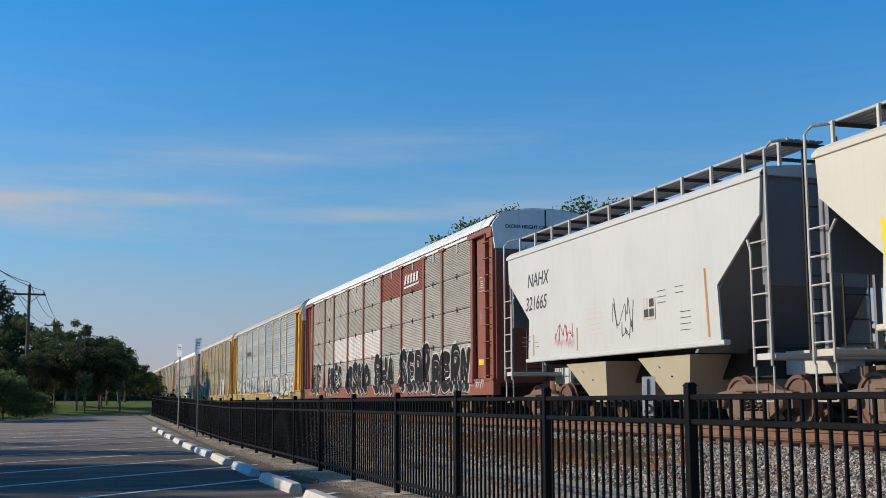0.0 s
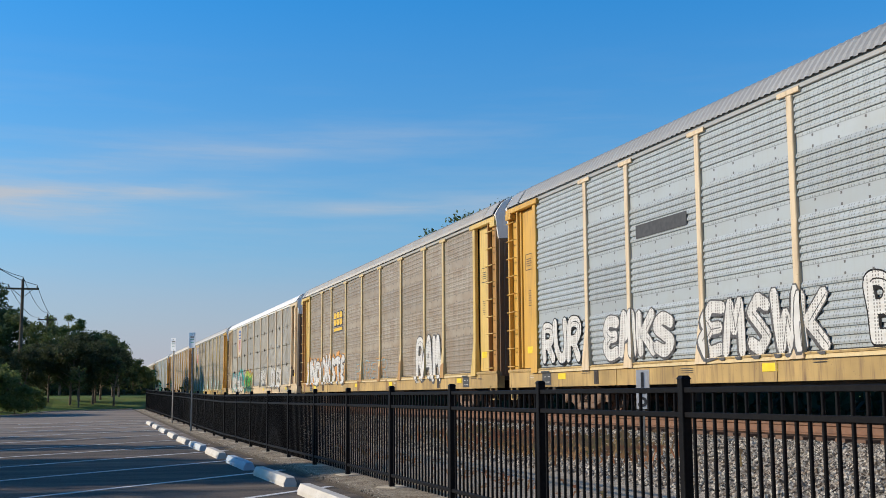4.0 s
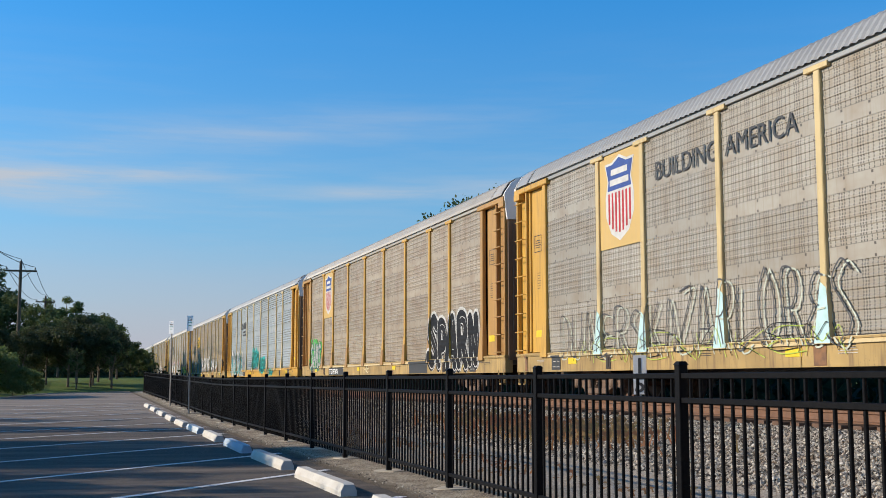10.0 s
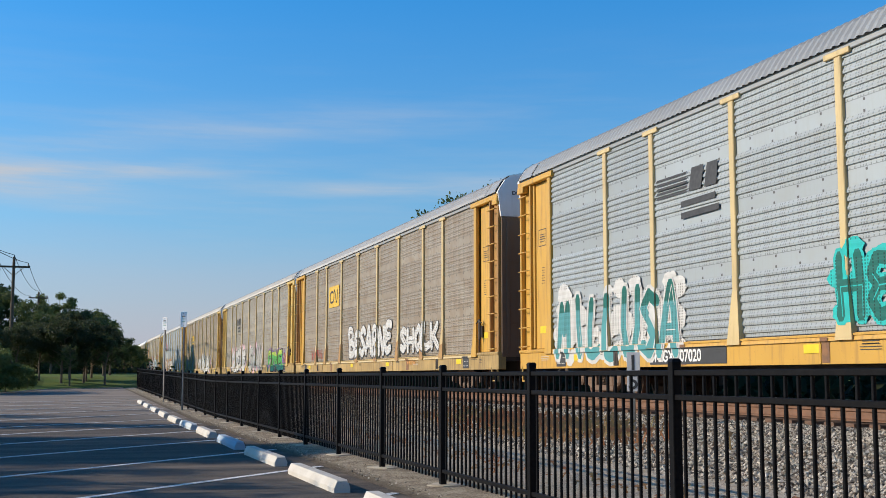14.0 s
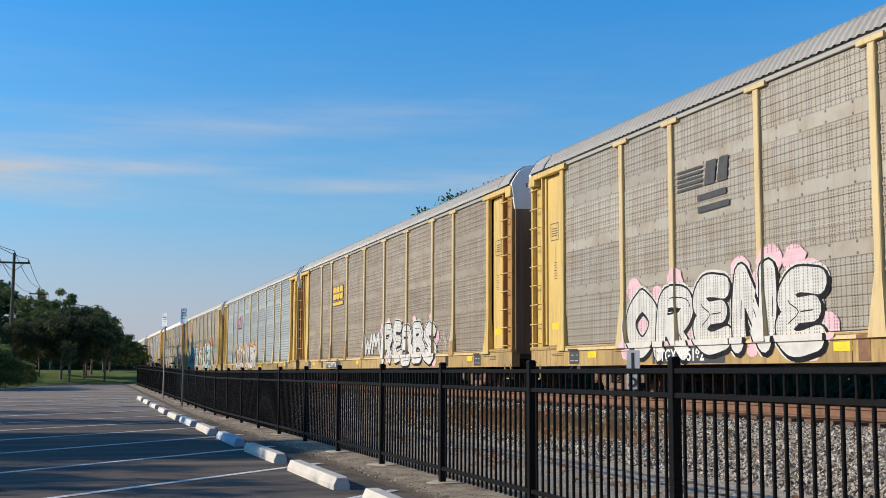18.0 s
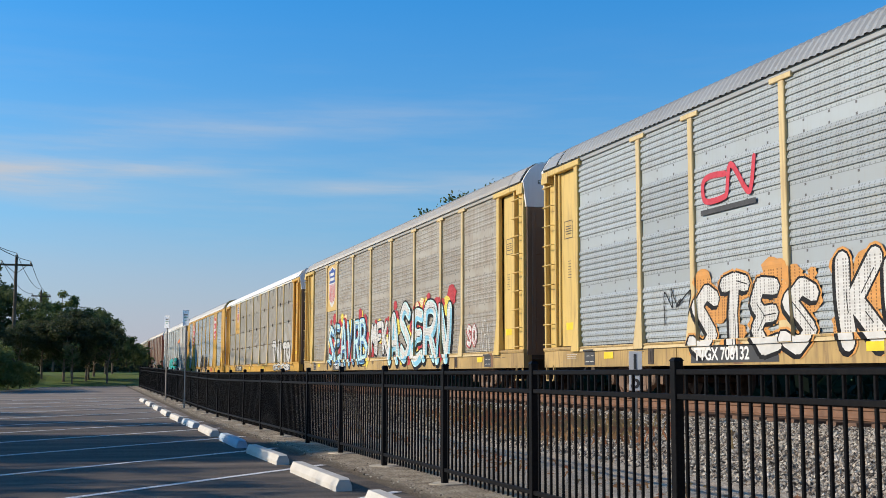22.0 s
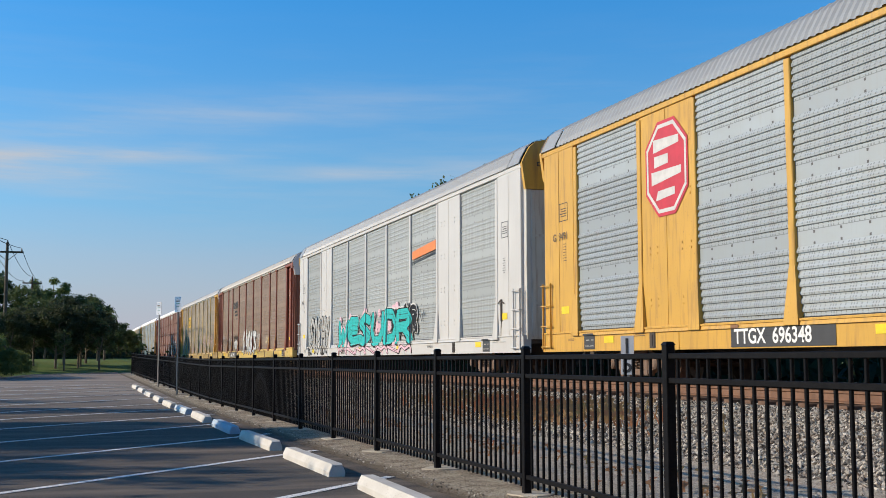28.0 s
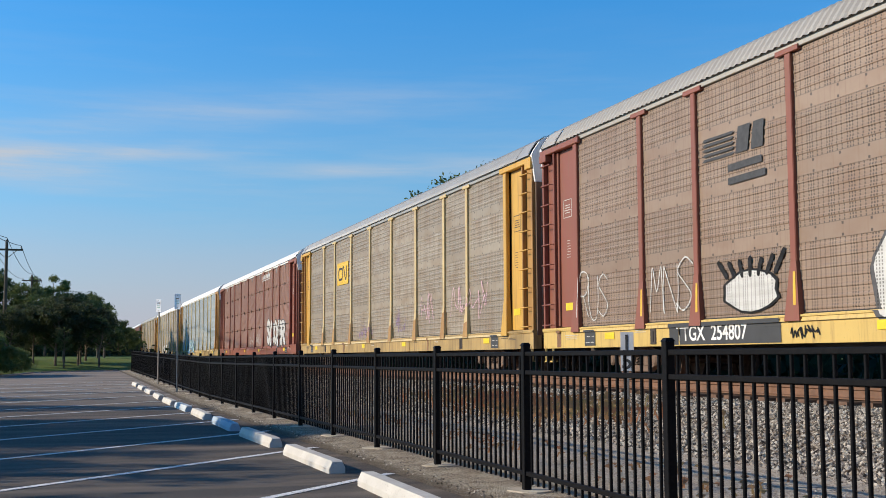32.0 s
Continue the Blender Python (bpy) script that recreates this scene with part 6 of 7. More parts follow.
def hopper(label, paint):
    """A grey three-bay covered hopper car with end ladders and a running board on its roof."""
    p, dk = M[paint], M["under"]
    car = thing("covered_hopper_railcar", label, "railcar", "hopper cars of the train")
    side = [(-5.86, 4.10), (-5.80, 3.42), (-4.42, 2.42), (-4.50, 1.46), (4.50, 1.46), (4.42, 2.42), (5.80, 3.42), (5.86, 4.10)]
    body = Geo()
    for s in (-1, 1):
        body.prism([(s * 1.5, y, z) for y, z in side], [(s * 1.46, y, z) for y, z in side])
    put("side_wall", body, p, car)
    roof = Geo()
    ra = [(-1.51, 4.05), (-1.50, 4.12), (-1.42, 4.19), (-1.0, 4.24), (0, 4.27), (1.0, 4.24), (1.42, 4.19), (1.50, 4.12), (1.51, 4.05)]
    roof.prism([(x, -5.9, z) for x, z in ra], [(x, 5.9, z) for x, z in ra])
    put("roof", roof, p, car)
    put("top_chord", Geo().box(-1.53, -1.46, -5.9, 5.9, 4.02, 4.10, 0.01).box(1.46, 1.53, -5.9, 5.9, 4.02, 4.10, 0.01), p, car)
    put("side_sill", Geo().box(-1.52, -1.40, -4.62, 4.62, 1.39, 1.48, 0.015).box(1.40, 1.52, -4.62, 4.62, 1.39, 1.48, 0.015), p, car)
    for s in (-1, 1):
        # slope sheet and end wall have the end's shade painted into their grey
        put("slope_sheet", Geo().prism([(-1.45, s * 5.75, 4.05), (1.45, s * 5.75, 4.05), (1.45, s * 5.70, 3.95), (-1.45, s * 5.70, 3.95)], [(-1.45, s * 3.6, 1.3), (1.45, s * 3.6, 1.3), (1.45, s * 3.5, 1.3), (-1.45, s * 3.5, 1.3)]), M["shade_grey"], car)
        put("end_frame", Geo().box(-1.5, 1.5, *sorted((s * 5.55, s * 6.10)), 1.10, 1.20, 0.02).box(-0.2, 0.2, *sorted((s * 4.2, s * 6.0)), 0.9, 1.3)
, p, car)
        put("end_wall", Geo().box(-1.42, 1.42, *sorted((s * 5.70, s * 5.80)), 2.3, 4.12).box(-1.45, -1.38, *sorted((s * 5.80, s * 5.90)), 1.2, 4.1, 0.01).box(1.38, 1.45, *sorted((s * 5.80, s * 5.90)), 1.2, 4.1, 0.01).box(-0.6, -0.5, *sorted((s * 5.80, s * 5.86)), 1.2, 4.1), M["shade_grey"], car)
        lad = Geo()
        lad.tube([(-1.53, s * 6.05, 1.0), (-1.53, s * 6.05, 4.42), (-1.40, s * 6.05, 4.56), (-1.08, s * 6.03, 4.62)], 0.026, 6)
        lad.tube([(-1.53, s * 5.55, 1.0), (-1.53, s * 5.55, 2.85), (-1.50, s * 5.42, 3.05)], 0.024, 6)
        for i in range(5):
            lad.tube([(-1.53, s * 5.55, 1.3 + 0.42 * i), (-1.53, s * 6.05, 1.3 + 0.42 * i)], 0.014, 5)
        put("ladder", lad, M["pale"], car)
        el = Geo()
        for x in (-0.9, -0.45):
            el.tube([(x, s * 6.15, 1.2), (x, s * 6.15, 4.45)], 0.02, 6)
        for i in range(9):
            el.tube([(-0.9, s * 6.15, 1.3 + 0.37 * i), (-0.45, s * 6.15, 1.3 + 0.37 * i)], 0.013, 5)
        put("end_ladder", el, dk, car)
        put("step", Geo().tube([(-1.5, s * 5.55, 1.0), (-1.5, s * 5.55, 0.45), (-1.5, s * 6.05, 0.45), (-1.5, s * 6.05, 1.0)], 0.02, 6), M["pale"], car)
        coupler(car, s, 6.2)
        truck(car, s * 4.75, 0.44)
    for x in (-1.10, 0.42):
        for k_ in range(5):
            put("board_slat", once(("board_slat",), lambda: Geo().box(0, 0.115, -6.05, 6.05, 4.60, 4.63)), M["shade_grey"], car, (x + 0.14 * k_, 0, 0))
    rim = Geo().box(-1.125, -1.10, -6.1, 6.1, 4.595, 4.64, 0.008)
    put("board_rim", rim, M["grey_car"], car)
    for i in range(12):
        u = -5.9 + 1.07 * i
        put("board_post", once(("board_post",), lambda: Geo().box(-1.18, -1.13, -0.03, 0.03, 4.2, 4.62, 0.006)), M["pale"], car, (0, u, 0))
        put("board_bracket", once(("board_bracket",), lambda: Geo().box(-1.13, 1.1, -0.02, 0.02, 4.54, 4.60)), dk, car, (0, u, 0))
    for i in range(5):
        put("hatch", Geo().wheel(0, 0, 0, [(0, 0.28), (0.08, 0.28), (0.12, 0.2), (0.13, 0.02)], 14), p, car, Matrix.Translation((0, -4.6 + 2.3 * i, 4.25)) @ pose(0, 0, 0, 0, -90, 0))
    # black mass added between the bays in place of the dark under the car
    put("center_sill", Geo().box(-0.45, 0.45, -4.4, 4.4, 0.85, 1.38, 0.02), M["black"], car)
    for y in (-2.0, 1.6):
        hp = Geo().prism([(-1.30, y - 1.05, 1.30), (1.30, y - 1.05, 1.30), (1.30, y + 1.05, 1.30), (-1.30, y + 1.05, 1.30)], [(-0.95, y - 0.35, 0.45), (0.95, y - 0.35, 0.45), (0.95, y + 0.35, 0.45), (-0.95, y + 0.35, 0.45)])
        hb = put("hopper_bay", hp, M["beige"], car)
        for j in range(3):
            put("graffiti_tag", Geo().tube([(-1.22 + 0.05 * j, y + 0.32 - 0.1 * j, 1.12 - 0.05 * j), (-1.14 + 0.02 * j, y + 0.1, 1.02 - 0.04 * j), (-1.15, y - 0.2 + 0.06 * j, 1.06 - 0.07 * j)], 0.02, 4), M["spray_k"], hb)
        put("outlet_gate", Geo().box(-0.7, 0.7, y - 0.42, y + 0.42, 0.34, 0.45, 0.02), dk, hb)
    return car


def side_words(car, items):
    for text, y, z, size, mat in items:
        lean = Matrix(((1, 0.2, 0, 0), (0, 1, 0, 0), (0, 0, 1, 0), (0, 0, 0, 1)))
        me = letters(text, size, offset=0.004)
        me.transform(lean)
        put("lettering", me, M[mat], car, Matrix.Translation((-1.504, y, z)) @ SIDE)


h1 = hopper("light grey covered hopper car with black lettering", "hopper_grey")
side_words(h1, [("NAHX", 4.50, 3.20, 0.46, "ink"), ("321665", 4.66, 2.64, 0.46, "ink")])
for y, z, w, n in ((4.6, 2.0, 0.6, 3), (0.6, 2.4, 0.7, 6), (-2.4, 2.5, 0.35, 3), (-3.3, 2.05, 0.4, 4), (-3.1, 2.52, 0.35, 2), (3.9, 1.85, 0.25, 2)):
    R_ = random.Random(int(y * 10))
    for i in range(n):
        put("printed_bar", Geo().face([(-1.504, y - w / 2 * R_.uniform(0.7, 1), z - i * 0.11), (-1.504, y + w / 2, z - i * 0.11), (-1.504, y + w / 2, z - i * 0.11 + 0.013), (-1.504, y - w / 2, z - i * 0.11 + 0.013)]), M["ink"] if y != 0.6 else M["spray_p"], h1)
for y, h in ((-4.15, 1.2), (1.5, 0.5), (4.1, 0.5)):
    put("yellow_stripe", Geo().face([(-1.504, y, 1.55), (-1.504, y + 0.07, 1.55), (-1.504, y + 0.07 + (0.1 if h > 1 else 0), 1.55 + h), (-1.504, y + (0.1 if h > 1 else 0), 1.55 + h)]), M["ochre"], h1)
put("data_plate", Geo().box(-1.512, -1.5, -2.15, -1.65, 2.0, 2.42), M["pale"], h1)
for a, b in ((-2.1, 2.05), (-1.88, 2.05), (-2.1, 2.24)):
    put("printed_bar", Geo().box(-1.516, -1.512, a, a + 0.18, b, b + 0.15), M["ink"], h1)


def scribble(car, y, z, w, h, mat, seed):
    R_ = random.Random(seed)
    pts = loops(R_, y + w / 2, z, w, h)
    g = Geo()
    for j, poly in enumerate(ribbon(pts, 0.011, 5)):
        g.face([(-1.503 - 0.00002 * j, a, b) for a, b in poly])
    put("graffiti_tag", g, mat, car)


scribble(h1, -0.75, 1.85, 0.95, 0.75, M["ink"], 3)
scribble(h1, -0.95, 1.65, 0.5, 0.4, M["ink"], 9)
scribble(h1, 2.3, 1.75, 1.0, 0.45, M["spray_r"], 4)
scribble(h1, 2.25, 1.62, 1.2, 0.3, M["spray_p"], 6)
h2 = hopper("cream-white covered hopper car with a yellow stripe", "cream_white")
put("yellow_stripe", Geo().face([(-1.504, 4.15, 1.6), (-1.504, 4.3, 1.6), (-1.504, 4.45, 2.9), (-1.504, 4.3, 2.9)]), M["label_yellow"], h2)
side_words(h2, [("F", 4.05, 3.1, 0.42, "ink"), ("8", 4.05, 2.55, 0.42, "ink")])
TRAIN.append((h1, 22.0))
TRAIN.append((h2, 22.0 - 13.2))


# ---- trees, poles and wires ----
def tree_parts(name, seed, h, spread, leaf, trunk_h=0.3, leaves=2600, size=0.26, bare=0.0):
    """Trunk with limbs and a crown of small leaves in clumps."""
    R_ = random.Random(seed)
    t = new(name)
    g = Geo()
    g.tube([(0, 0, -0.2), (R_.uniform(-0.1, 0.1), R_.uniform(-0.1, 0.1), h * 0.3), (R_.uniform(-0.3, 0.3), R_.uniform(-0.3, 0.3), h * 0.62), (R_.uniform(-0.4, 0.4), R_.uniform(-0.4, 0.4), h * 0.9)], [0.022 * h, 0.017 * h, 0.010 * h, 0.003 * h], 8)
    tips = []
    for i in range(11):
        a = i * 2.4 + R_.uniform(-0.4, 0.4)
        z0 = h * (trunk_h + (0.85 - trunk_h) * i / 11)
        ln = spread * (1.0 - 0.5 * i / 11) * R_.uniform(0.65, 1.1)
        mid = (math.cos(a) * ln * 0.5, math.sin(a) * ln * 0.5, z0 + ln * 0.28)
        tip = (math.cos(a) * ln, math.sin(a) * ln, z0 + ln * R_.uniform(0.35, 0.75))
        g.tube([(0, 0, z0), mid, tip], [0.009 * h, 0.006 * h, 0.002 * h], 5)
        tips += [tip, mid]
        for k in range(2):
            b = a + R_.uniform(-0.9, 0.9)
            tw = (mid[0] + math.cos(b) * ln * 0.5, mid[1] + math.sin(b) * ln * 0.5, mid[2] + ln * R_.uniform(0.1, 0.6))
            g.tube([mid, tw], [0.004 * h, 0.0015 * h], 4)
            tips.append(tw)
    tips.append((0, 0, h * 0.95))
    put("trunk", g, M["bark"], t)
    rng = np.random.default_rng(seed)
    n = int(leaves * (1 - bare))
    c = np.array(tips)[rng.integers(0, len(tips), n)]
    d = rng.normal(size=(n, 3))
    d /= np.linalg.norm(d, axis=1)[:, None]
    c = c + d * (rng.random((n, 1)) ** 0.5) * np.array([0.30, 0.30, 0.22]) * spread * 0.95
    c[:, 2] = np.minimum(np.maximum(c[:, 2], h * trunk_h * 0.75), h * 1.04)
    u = rng.normal(size=(n, 3))
    u /= np.linalg.norm(u, axis=1)[:, None]
    w = np.cross(u, d)
    w /= np.linalg.norm(w, axis=1)[:, None] + 1e-6
    s = size * (0.6 + 0.8 * rng.random((n, 1)))
    v = np.stack([c - u * s, c + w * s * 0.55, c + u * s, c - w * s * 0.55], 1).reshape(-1, 3)
    me = bpy.data.meshes.new("crown")
    me.from_pydata(v.tolist(), [], np.arange(4 * n).reshape(-1, 4).tolist())
    put("crown", me, leaf, t)
    return t


PROTO = {}


def tree(kind, x, y, s, turn, label, z=None):
    spec = {"broad": (3, 9.0, 3.4, M["leaf"], 0.12, 9500, 0.14), "tall": (5, 12.0, 3.0, M["leaf_lit"], 0.12, 9500, 0.165), "bush": (7, 3.4, 2.2, M["leaf_lit"], 0.02, 6500, 0.10), "dark": (17, 7.0, 3.1, M["leaf_shade"], 0.20, 9000, 0.125),
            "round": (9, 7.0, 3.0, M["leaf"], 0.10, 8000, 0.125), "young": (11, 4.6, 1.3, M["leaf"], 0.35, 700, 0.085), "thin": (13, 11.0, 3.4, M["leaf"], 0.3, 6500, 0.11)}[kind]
    m = pose(x, y, ground_z(x, y) if z is None else z, 0, 0, turn) @ Matrix.Scale(s, 4)
    if kind not in PROTO:
        ob = tree_parts("tree" if kind != "bush" else "bush", spec[0], spec[1], spec[2], spec[3], spec[4], spec[5], spec[6])
        ob.matrix_basis = m
        PROTO[kind] = ob
    else:
        src = PROTO[kind]
        ob = copy_thing(src, Matrix.Identity(4))
        ob.matrix_basis = m
    return tagged(ob, label, "bush" if kind == "bush" else "tree", "trees beyond the lot")


DARK = "dark green broadleaf tree seen against the light"
for kind, x, y, s, turn in (("broad", -5.6, 108, 0.80, 10), ("tall", -1.4, 175, 0.97, 40), ("tall", -3.9, 172, 0.93, 140), ("round", -3.4, 106, 0.86, 80), ("broad", 0.3, 114, 0.66, 200), ("round", 1.0, 110, 0.80, 20),
                            ("broad", 2.4, 115, 0.66, 120), ("round", 3.9, 118, 0.66, 270), ("round", 5.4, 124, 0.52, 60), ("broad", -9.9, 112, 1.36, 300), ("round", -7.2, 109, 0.92, 150), ("round", -1.4, 103, 0.72, 33), ("round", 2.2, 122, 0.85, 99), ("round", 7.0, 140, 0.5, 11), ("tall", -10.8, 116, 1.08, 200)):
    tree(kind, x, y, s, turn, DARK)
# smaller trees along the lot's far edge, trunks bare at the foot; shade is in their leaf colour
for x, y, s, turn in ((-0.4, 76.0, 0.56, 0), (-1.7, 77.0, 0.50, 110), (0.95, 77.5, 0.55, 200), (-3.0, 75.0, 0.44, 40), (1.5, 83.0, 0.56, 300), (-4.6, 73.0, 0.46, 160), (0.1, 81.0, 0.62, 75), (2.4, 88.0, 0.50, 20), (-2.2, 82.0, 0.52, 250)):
    tree("dark", x, y, s, turn, "tree with bare trunk on the grass, shade painted into its leaves")
for x, y, s, turn in ((2.2, 76.5, 0.72, 0), (0.1, 74.2, 0.55, 90), (1.1, 79.0, 0.8, 200), (3.0, 92.0, 0.9, 45)):
    tree("young", x, y, s, turn, "slim young tree with few leaves on the grass")
for x, y, s, turn in ((-3.7, 61.2, 0.62, 0), (-4.9, 60.6, 0.70, 120), (-2.95, 62.6, 0.42, 60), (-4.2, 63.4, 0.68, 200), (-2.5, 65.2, 0.38, 20), (-5.8, 59.4, 0.70, 300), (-2.1, 67.8, 0.32, 170)):
    tree("bush", x, y, s, turn, "dense green bush beside the lot, sunlight painted into its leaves")
for x, y, s, turn in ((23.0, 70.6, 1.14, 70), (24.0, 70.0, 1.155, 130), (25.2, 69.6, 1.205, 200), (26.1, 69.8, 1.24, 20), (29.2, 65.8, 1.25, 160), (31.5, 66, 1.25, 220), (27.0, 74, 1.09, 300)):
    tree("thin", x, y, s, turn, "leafy tree behind the railway", 0.0)
# trees along the lot's western side: their long shadows lie over the asphalt
for kind, x, y, s, turn in (("broad", -13.0, 24.0, 0.92, 0), ("round", -13.5, 25.0, 1.15, 60), ("round", -12.0, 22.6, 1.0, 10), ("round", -6.5, 30.8, 0.60, 130), ("round", -14.0, 20.6, 0.85, 20), ("round", -15.0, 22.0, 1.05, 100), ("broad", -15.5, 18.8, 0.82, 45), ("young", -9.0, 15.5, 1.25, 290), ("young", -11.0, 13.0, 1.4, 20), ("young", -11.0, 38, 1.3, 75)):
    tree(kind, x, y, s, turn, "broadleaf tree at the western side of the lot")


def woods(name, seed, pts, h, n, size, label, leaf="leaf"):
    """A far belt of trees as one mass of leaf clumps with an uneven top."""
    rng = np.random.default_rng(seed)
    a = rng.random(n) * (len(pts) - 1)
    i = a.astype(int)
    f = (a - i)[:, None]
    p = np.array(pts)[i] * (1 - f) + np.array(pts)[np.minimum(i + 1, len(pts) - 1)] * f
    top = h * (0.62 + 0.38 * np.sin(a * 9.1) * np.sin(a * 23.7 + 1.0))
    c = np.c_[p[:, 0] + rng.normal(size=n) * 1.6, p[:, 1] + rng.normal(size=n) * 1.6, rng.random(n) ** 0.8 * top]
    u = rng.normal(size=(n, 3))
    u /= np.linalg.norm(u, axis=1)[:, None]
    w = np.cross(u, rng.normal(size=(n, 3)))
    w /= np.linalg.norm(w, axis=1)[:, None]
    s = size * (0.6 + 0.8 * rng.random((n, 1)))
    v = np.stack([c - u * s, c + w * s * 0.6, c + u * s, c - w * s * 0.6], 1).reshape(-1, 3)
    me = bpy.data.meshes.new(name)
    me.from_pydata(v.tolist(), [], np.arange(4 * n).reshape(-1, 4).tolist())
    return tagged(put(name, me, M[leaf]), label, "woods", kind="stuff")


woods("far_woods", 1, [(-60, 120), (-25, 118), (-9, 122), (0, 135), (9, 170), (11, 230)], 6.0, 15000, 0.42, "dark far belt of trees beyond the grass")
# unseen leaf mass added behind the track as a dark backdrop beneath the cars
woods("hedge", 2, [(20, 0), (20.5, 30), (21, 60), (22, 100), (24, 180), (40, 330)], 3.6, 16000, 0.32, "added leafy backdrop behind the railway, darkened for the gap under cars", "leaf_shade")
woods("undergrowth", 3, [(-14, 98), (-7, 104), (-2.5, 106), (1.5, 108.5), (4.5, 114), (7, 122)], 2.6, 5000, 0.24, "undergrowth beneath the trees, shade painted into its leaves", "leaf_shade")


def utility_pole(x, y, h):
    t = thing("utility_pole", "weathered wooden utility pole with a crossarm", "utility pole", "utility poles", at=(x, y, ground_z(x, y)))
    put("shaft", Geo().tube([(0, 0, -0.3), (0, 0, h)], [0.17, 0.11], 10), M["pole"], t)
    put("crossarm", Geo().box(-1.25, 1.25, -0.07, 0.07, h - 0.85, h - 0.70, 0.015), M["pole"], t)
    for s in (-1, 1):
        put("brace", Geo().tube([(s * 0.75, 0.05, h - 0.85), (0, 0.1, h - 1.5)], 0.025, 5), M["pole"], t)
        put("insulator", Geo().tube([(s * 1.1, 0, h - 0.70), (s * 1.1, 0, h - 0.58), (s * 1.1, 0, h - 0.45)], [0.03, 0.06, 0.03], 6), M["galv"], t)
    put("insulator", Geo().tube([(0, 0, h), (0, 0, h + 0.18)], [0.05, 0.03], 6), M["galv"], t)


POLES = [(-8.0, 42.0, 9.6), (-4.47, 100.0, 9.4), (-4.1, 165.0, 10.9), (-3.6, 230.0, 11.0)]
for q in POLES:
    utility_pole(*q)
for (x0, y0, h0), (x1, y1, h1_) in zip(POLES[:-1], POLES[1:]):
    for off in (-1.1, 0.0, 1.1):
        z0, z1 = ground_z(x0, y0) + h0 - (0.45 if off else -0.18), ground_z(x1, y1) + h1_ - (0.45 if off else -0.18)
        pts = [(x0 + off + (x1 - x0) * f, y0 + (y1 - y0) * f, z0 + (z1 - z0) * f - 3.2 * f * (1 - f)) for f in [k / 10 for k in range(11)]]
        tagged(put("overhead_wire", Geo().tube(pts, 0.024, 4), M["wire"]), "thin black overhead wire between the poles", "wire", "overhead wires")


# ---- small ground cover ----
def stones(seed, n, xr, yr, size):
    rng = np.random.default_rng(seed)
    x = rng.uniform(*xr, n)
    y = yr[0] + (yr[1] - yr[0]) * rng.random(n) ** 1.5
    z = np.array([bed_z(q) for q in x])
    o = np.array([(1, 0, 0), (0, 1, 0), (-1, 0, 0), (0, -1, 0), (0, 0, 1), (0, 0, -1)], float)
    f = np.array([(0, 1, 4), (1, 2, 4), (2, 3, 4), (3, 0, 4), (1, 0, 5), (2, 1, 5), (3, 2, 5), (0, 3, 5)])
    s = size * rng.uniform(0.6, 1.35, (n, 1, 1)) * rng.uniform(0.6, 1.2, (n, 6, 1))
    ang = rng.random(n) * 6.28
    v = o[None] * s
    c, d = np.cos(ang)[:, None], np.sin(ang)[:, None]
    tilt = rng.normal(size=(n, 1)) * 0.5
    v = np.stack([v[:, :, 0] * c - v[:, :, 1] * d, v[:, :, 0] * d + v[:, :, 1] * c, v[:, :, 2] * 0.8 + v[:, :, 0] * tilt], 2)
    v += np.stack([x, y, z + size * 0.3], 1)[:, None, :]
    me = bpy.data.meshes.new("stones")
    me.from_pydata(v.reshape(-1, 3).tolist(), [], (f[None] + 6 * np.arange(n)[:, None, None]).reshape(-1, 3).tolist())
    return me


put("pebbles", stones(6, 3500, (3.2, 4.6), (4.0, 30.0), 0.012), M["stone"], BED)
tagged([c for c in BED.children if c.name.startswith("pebbles")][0], kind="stuff")
put("loose_stones", stones(5, 60000, (5.7, 11.0), (5.0, 34.0), 0.028), M["stone"], BED)
tagged([c for c in BED.children if c.name.startswith("loose_stones")][0], kind="stuff")
put("shoulder_stones", stones(9, 30000, (8.6, 11.0), (7.0, 48.0), 0.030), M["stone"], BED)
tagged([c for c in BED.children if c.name.startswith("shoulder")][0], kind="stuff")
one = [stones(40 + i, 1, (0, 0.001), (0, 0.001), 0.033) for i in range(5)]
R2 = random.Random(8)
for i in range(300):
    x, y = R2.uniform(5.3, 9.8), R2.uniform(6.0, 17.0)
    put("stone", one[i % 5], M["loose_stone"], BED, pose(x, y, bed_z(x) + 0.0, 0, 0, R2.uniform(0, 360)))


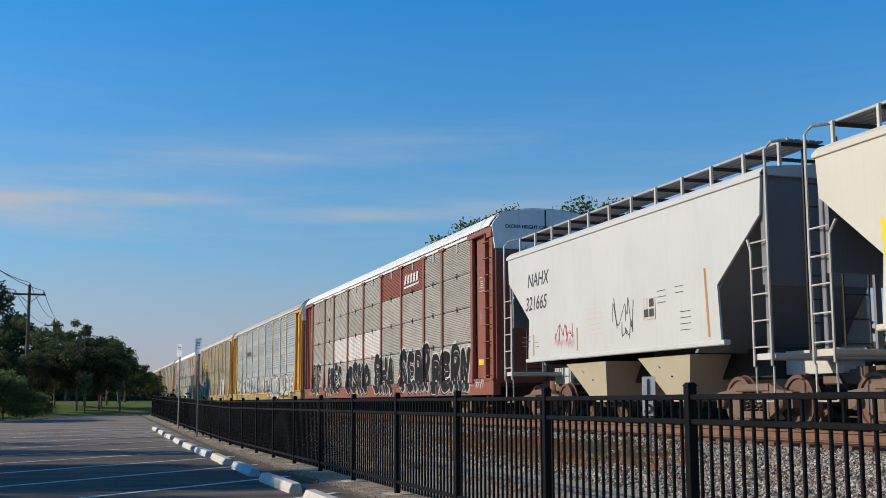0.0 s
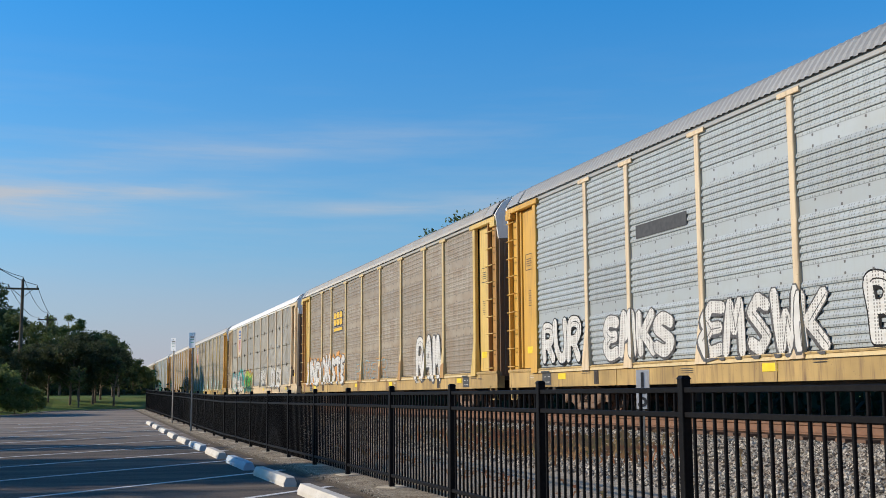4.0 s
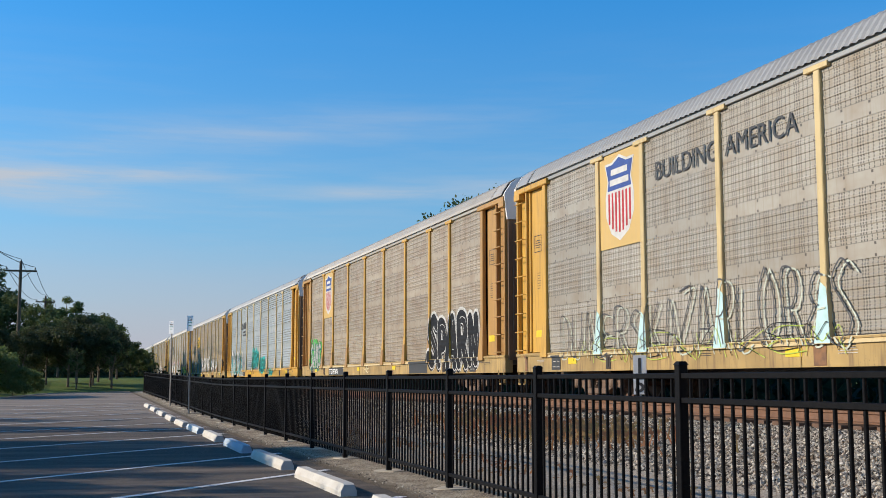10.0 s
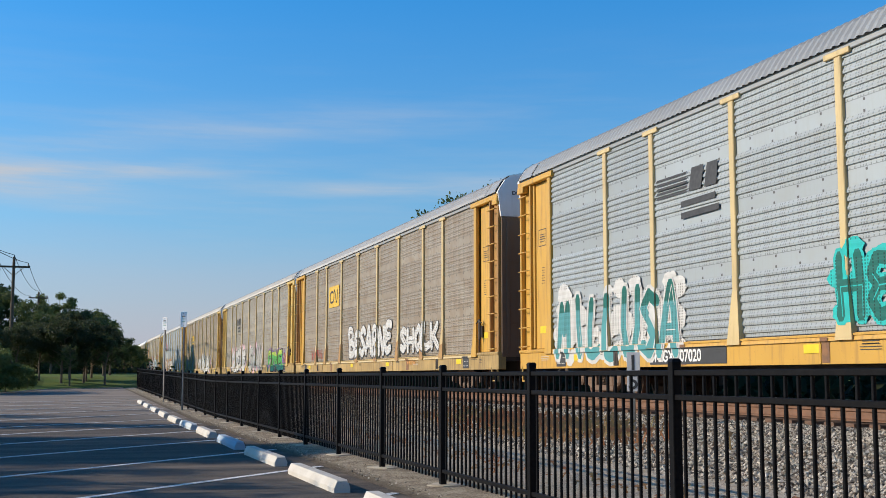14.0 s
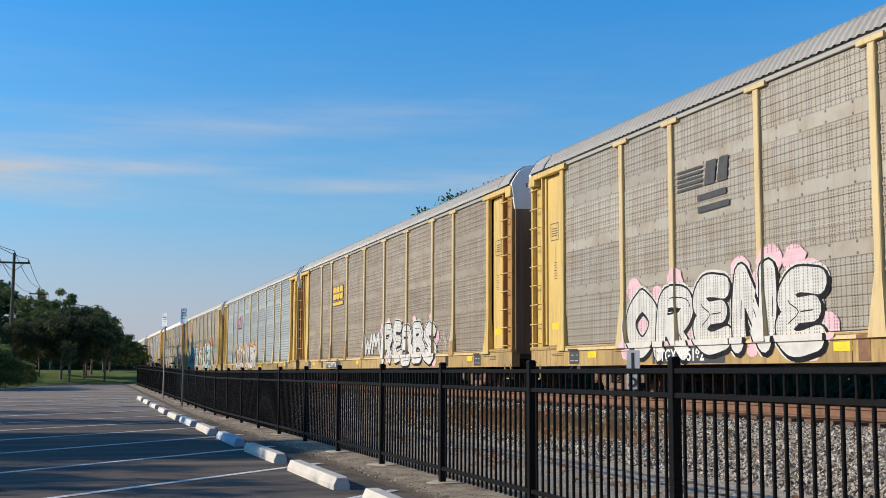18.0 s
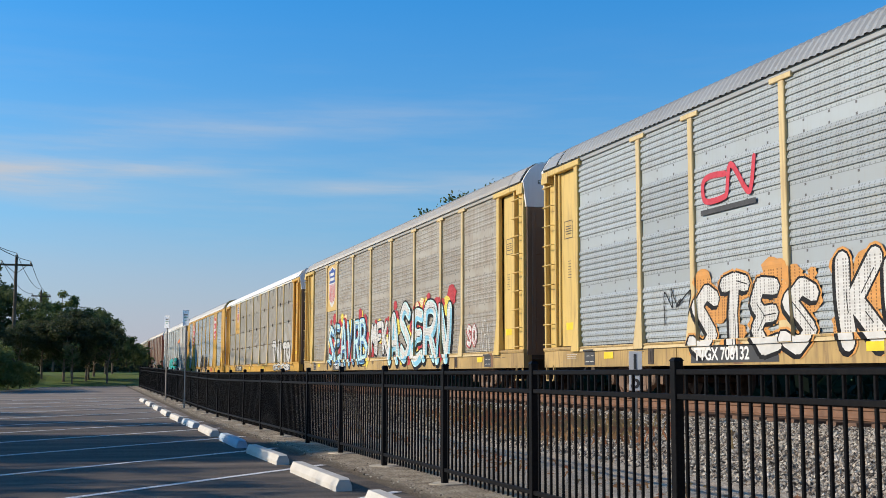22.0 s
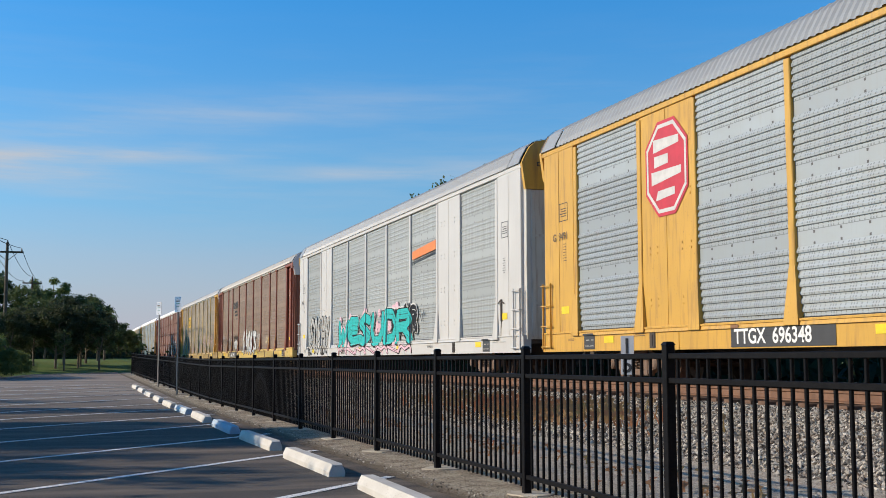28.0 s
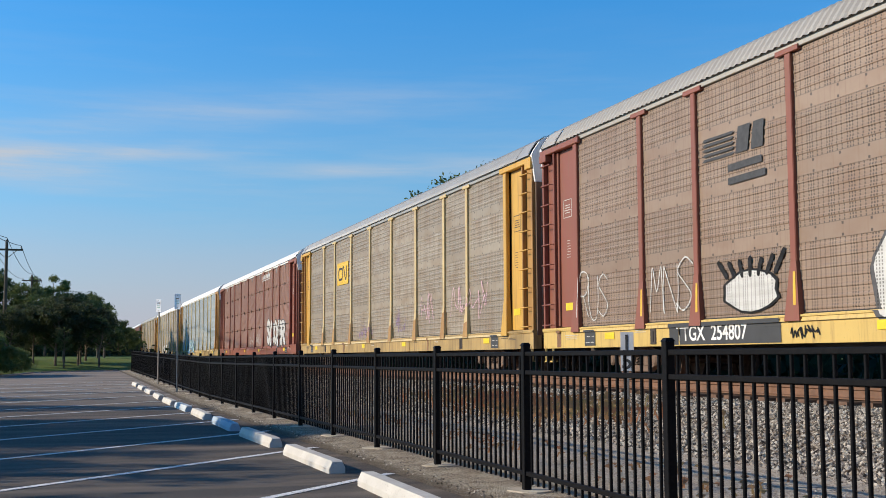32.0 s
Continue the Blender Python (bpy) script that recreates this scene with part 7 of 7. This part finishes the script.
def weeds(seed, n, x, y, rx, ry, h, label):
    """A patch of dry weeds."""
    rng = np.random.default_rng(seed)
    px, py = x + rng.normal(size=n) * rx, y + rng.normal(size=n) * ry
    hh = h * rng.uniform(0.4, 1.0, n)
    lean = rng.normal(size=(n, 2)) * 0.35
    w = 0.012
    g = Geo()
    for i in range(n):
        z = bed_z(px[i])
        tx, ty = px[i] + lean[i, 0] * hh[i], py[i] + lean[i, 1] * hh[i]
        g.face([(px[i] - w, py[i] + w, z), (px[i] + w, py[i] - w, z), (tx, ty, z + hh[i])])
        g.face([(tx - 0.05, ty, z + hh[i] * 0.7), (tx, ty - 0.03, z + hh[i] * 0.6), (tx + 0.05, ty, z + hh[i] * 0.75), (tx, ty + 0.03, z + hh[i] * 0.85)])
    return tagged(put("weeds", g, M["weed"]), label, "weeds", kind="stuff")


weeds(1, 450, 7.9, 18.5, 0.5, 1.5, 0.32, "reddish dry weeds on the ballast slope")
weeds(2, 300, 8.1, 22.5, 0.4, 2.0, 0.34, "yellowing weeds beside the track")
weeds(3, 220, 5.2, 14.0, 0.3, 8.0, 0.14, "sparse dry grass along the fence")


# ---- movement ----
def rolled(s):
    x, y, a = on_track(s)
    return pose(x, y, RAIL_Z, 0, 0, -math.degrees(a))


def motions():
    """The train rolls past at one speed."""
    times = [k * 1.0 for k in range(33)]
    start = {}
    for car, s0 in TRAIN:
        start[car] = s0
        walk(car, [(t, rolled(s0 - SPEED * t)) for t in times])
    # wheels turn with the rails under them while their car is near
    for ws, car, r, w in WHEELS:
        s0 = start.get(car)
        if s0 is None:
            continue
        t0, t1 = max(0.0, (s0 - 62.0) / SPEED), min(32.0, (s0 + 2.0) / SPEED)
        if t1 - t0 < 0.3:
            continue
        k0, k1 = math.ceil(t0 * 30), math.floor(t1 * 30)
        keys = ([0.0] if k0 > 0 else []) + [k / 30 for k in range(k0, k1 + 1)] + ([32.0] if k1 < 960 else [])
        rows = []
        for t in keys:
            turn = math.degrees(SPEED * (min(max(t, k0 / 30), k1 / 30) - k0 / 30) / r)
            rows.append((t, pose(0, w, r, turn)))
        walk(ws, rows)


motions()
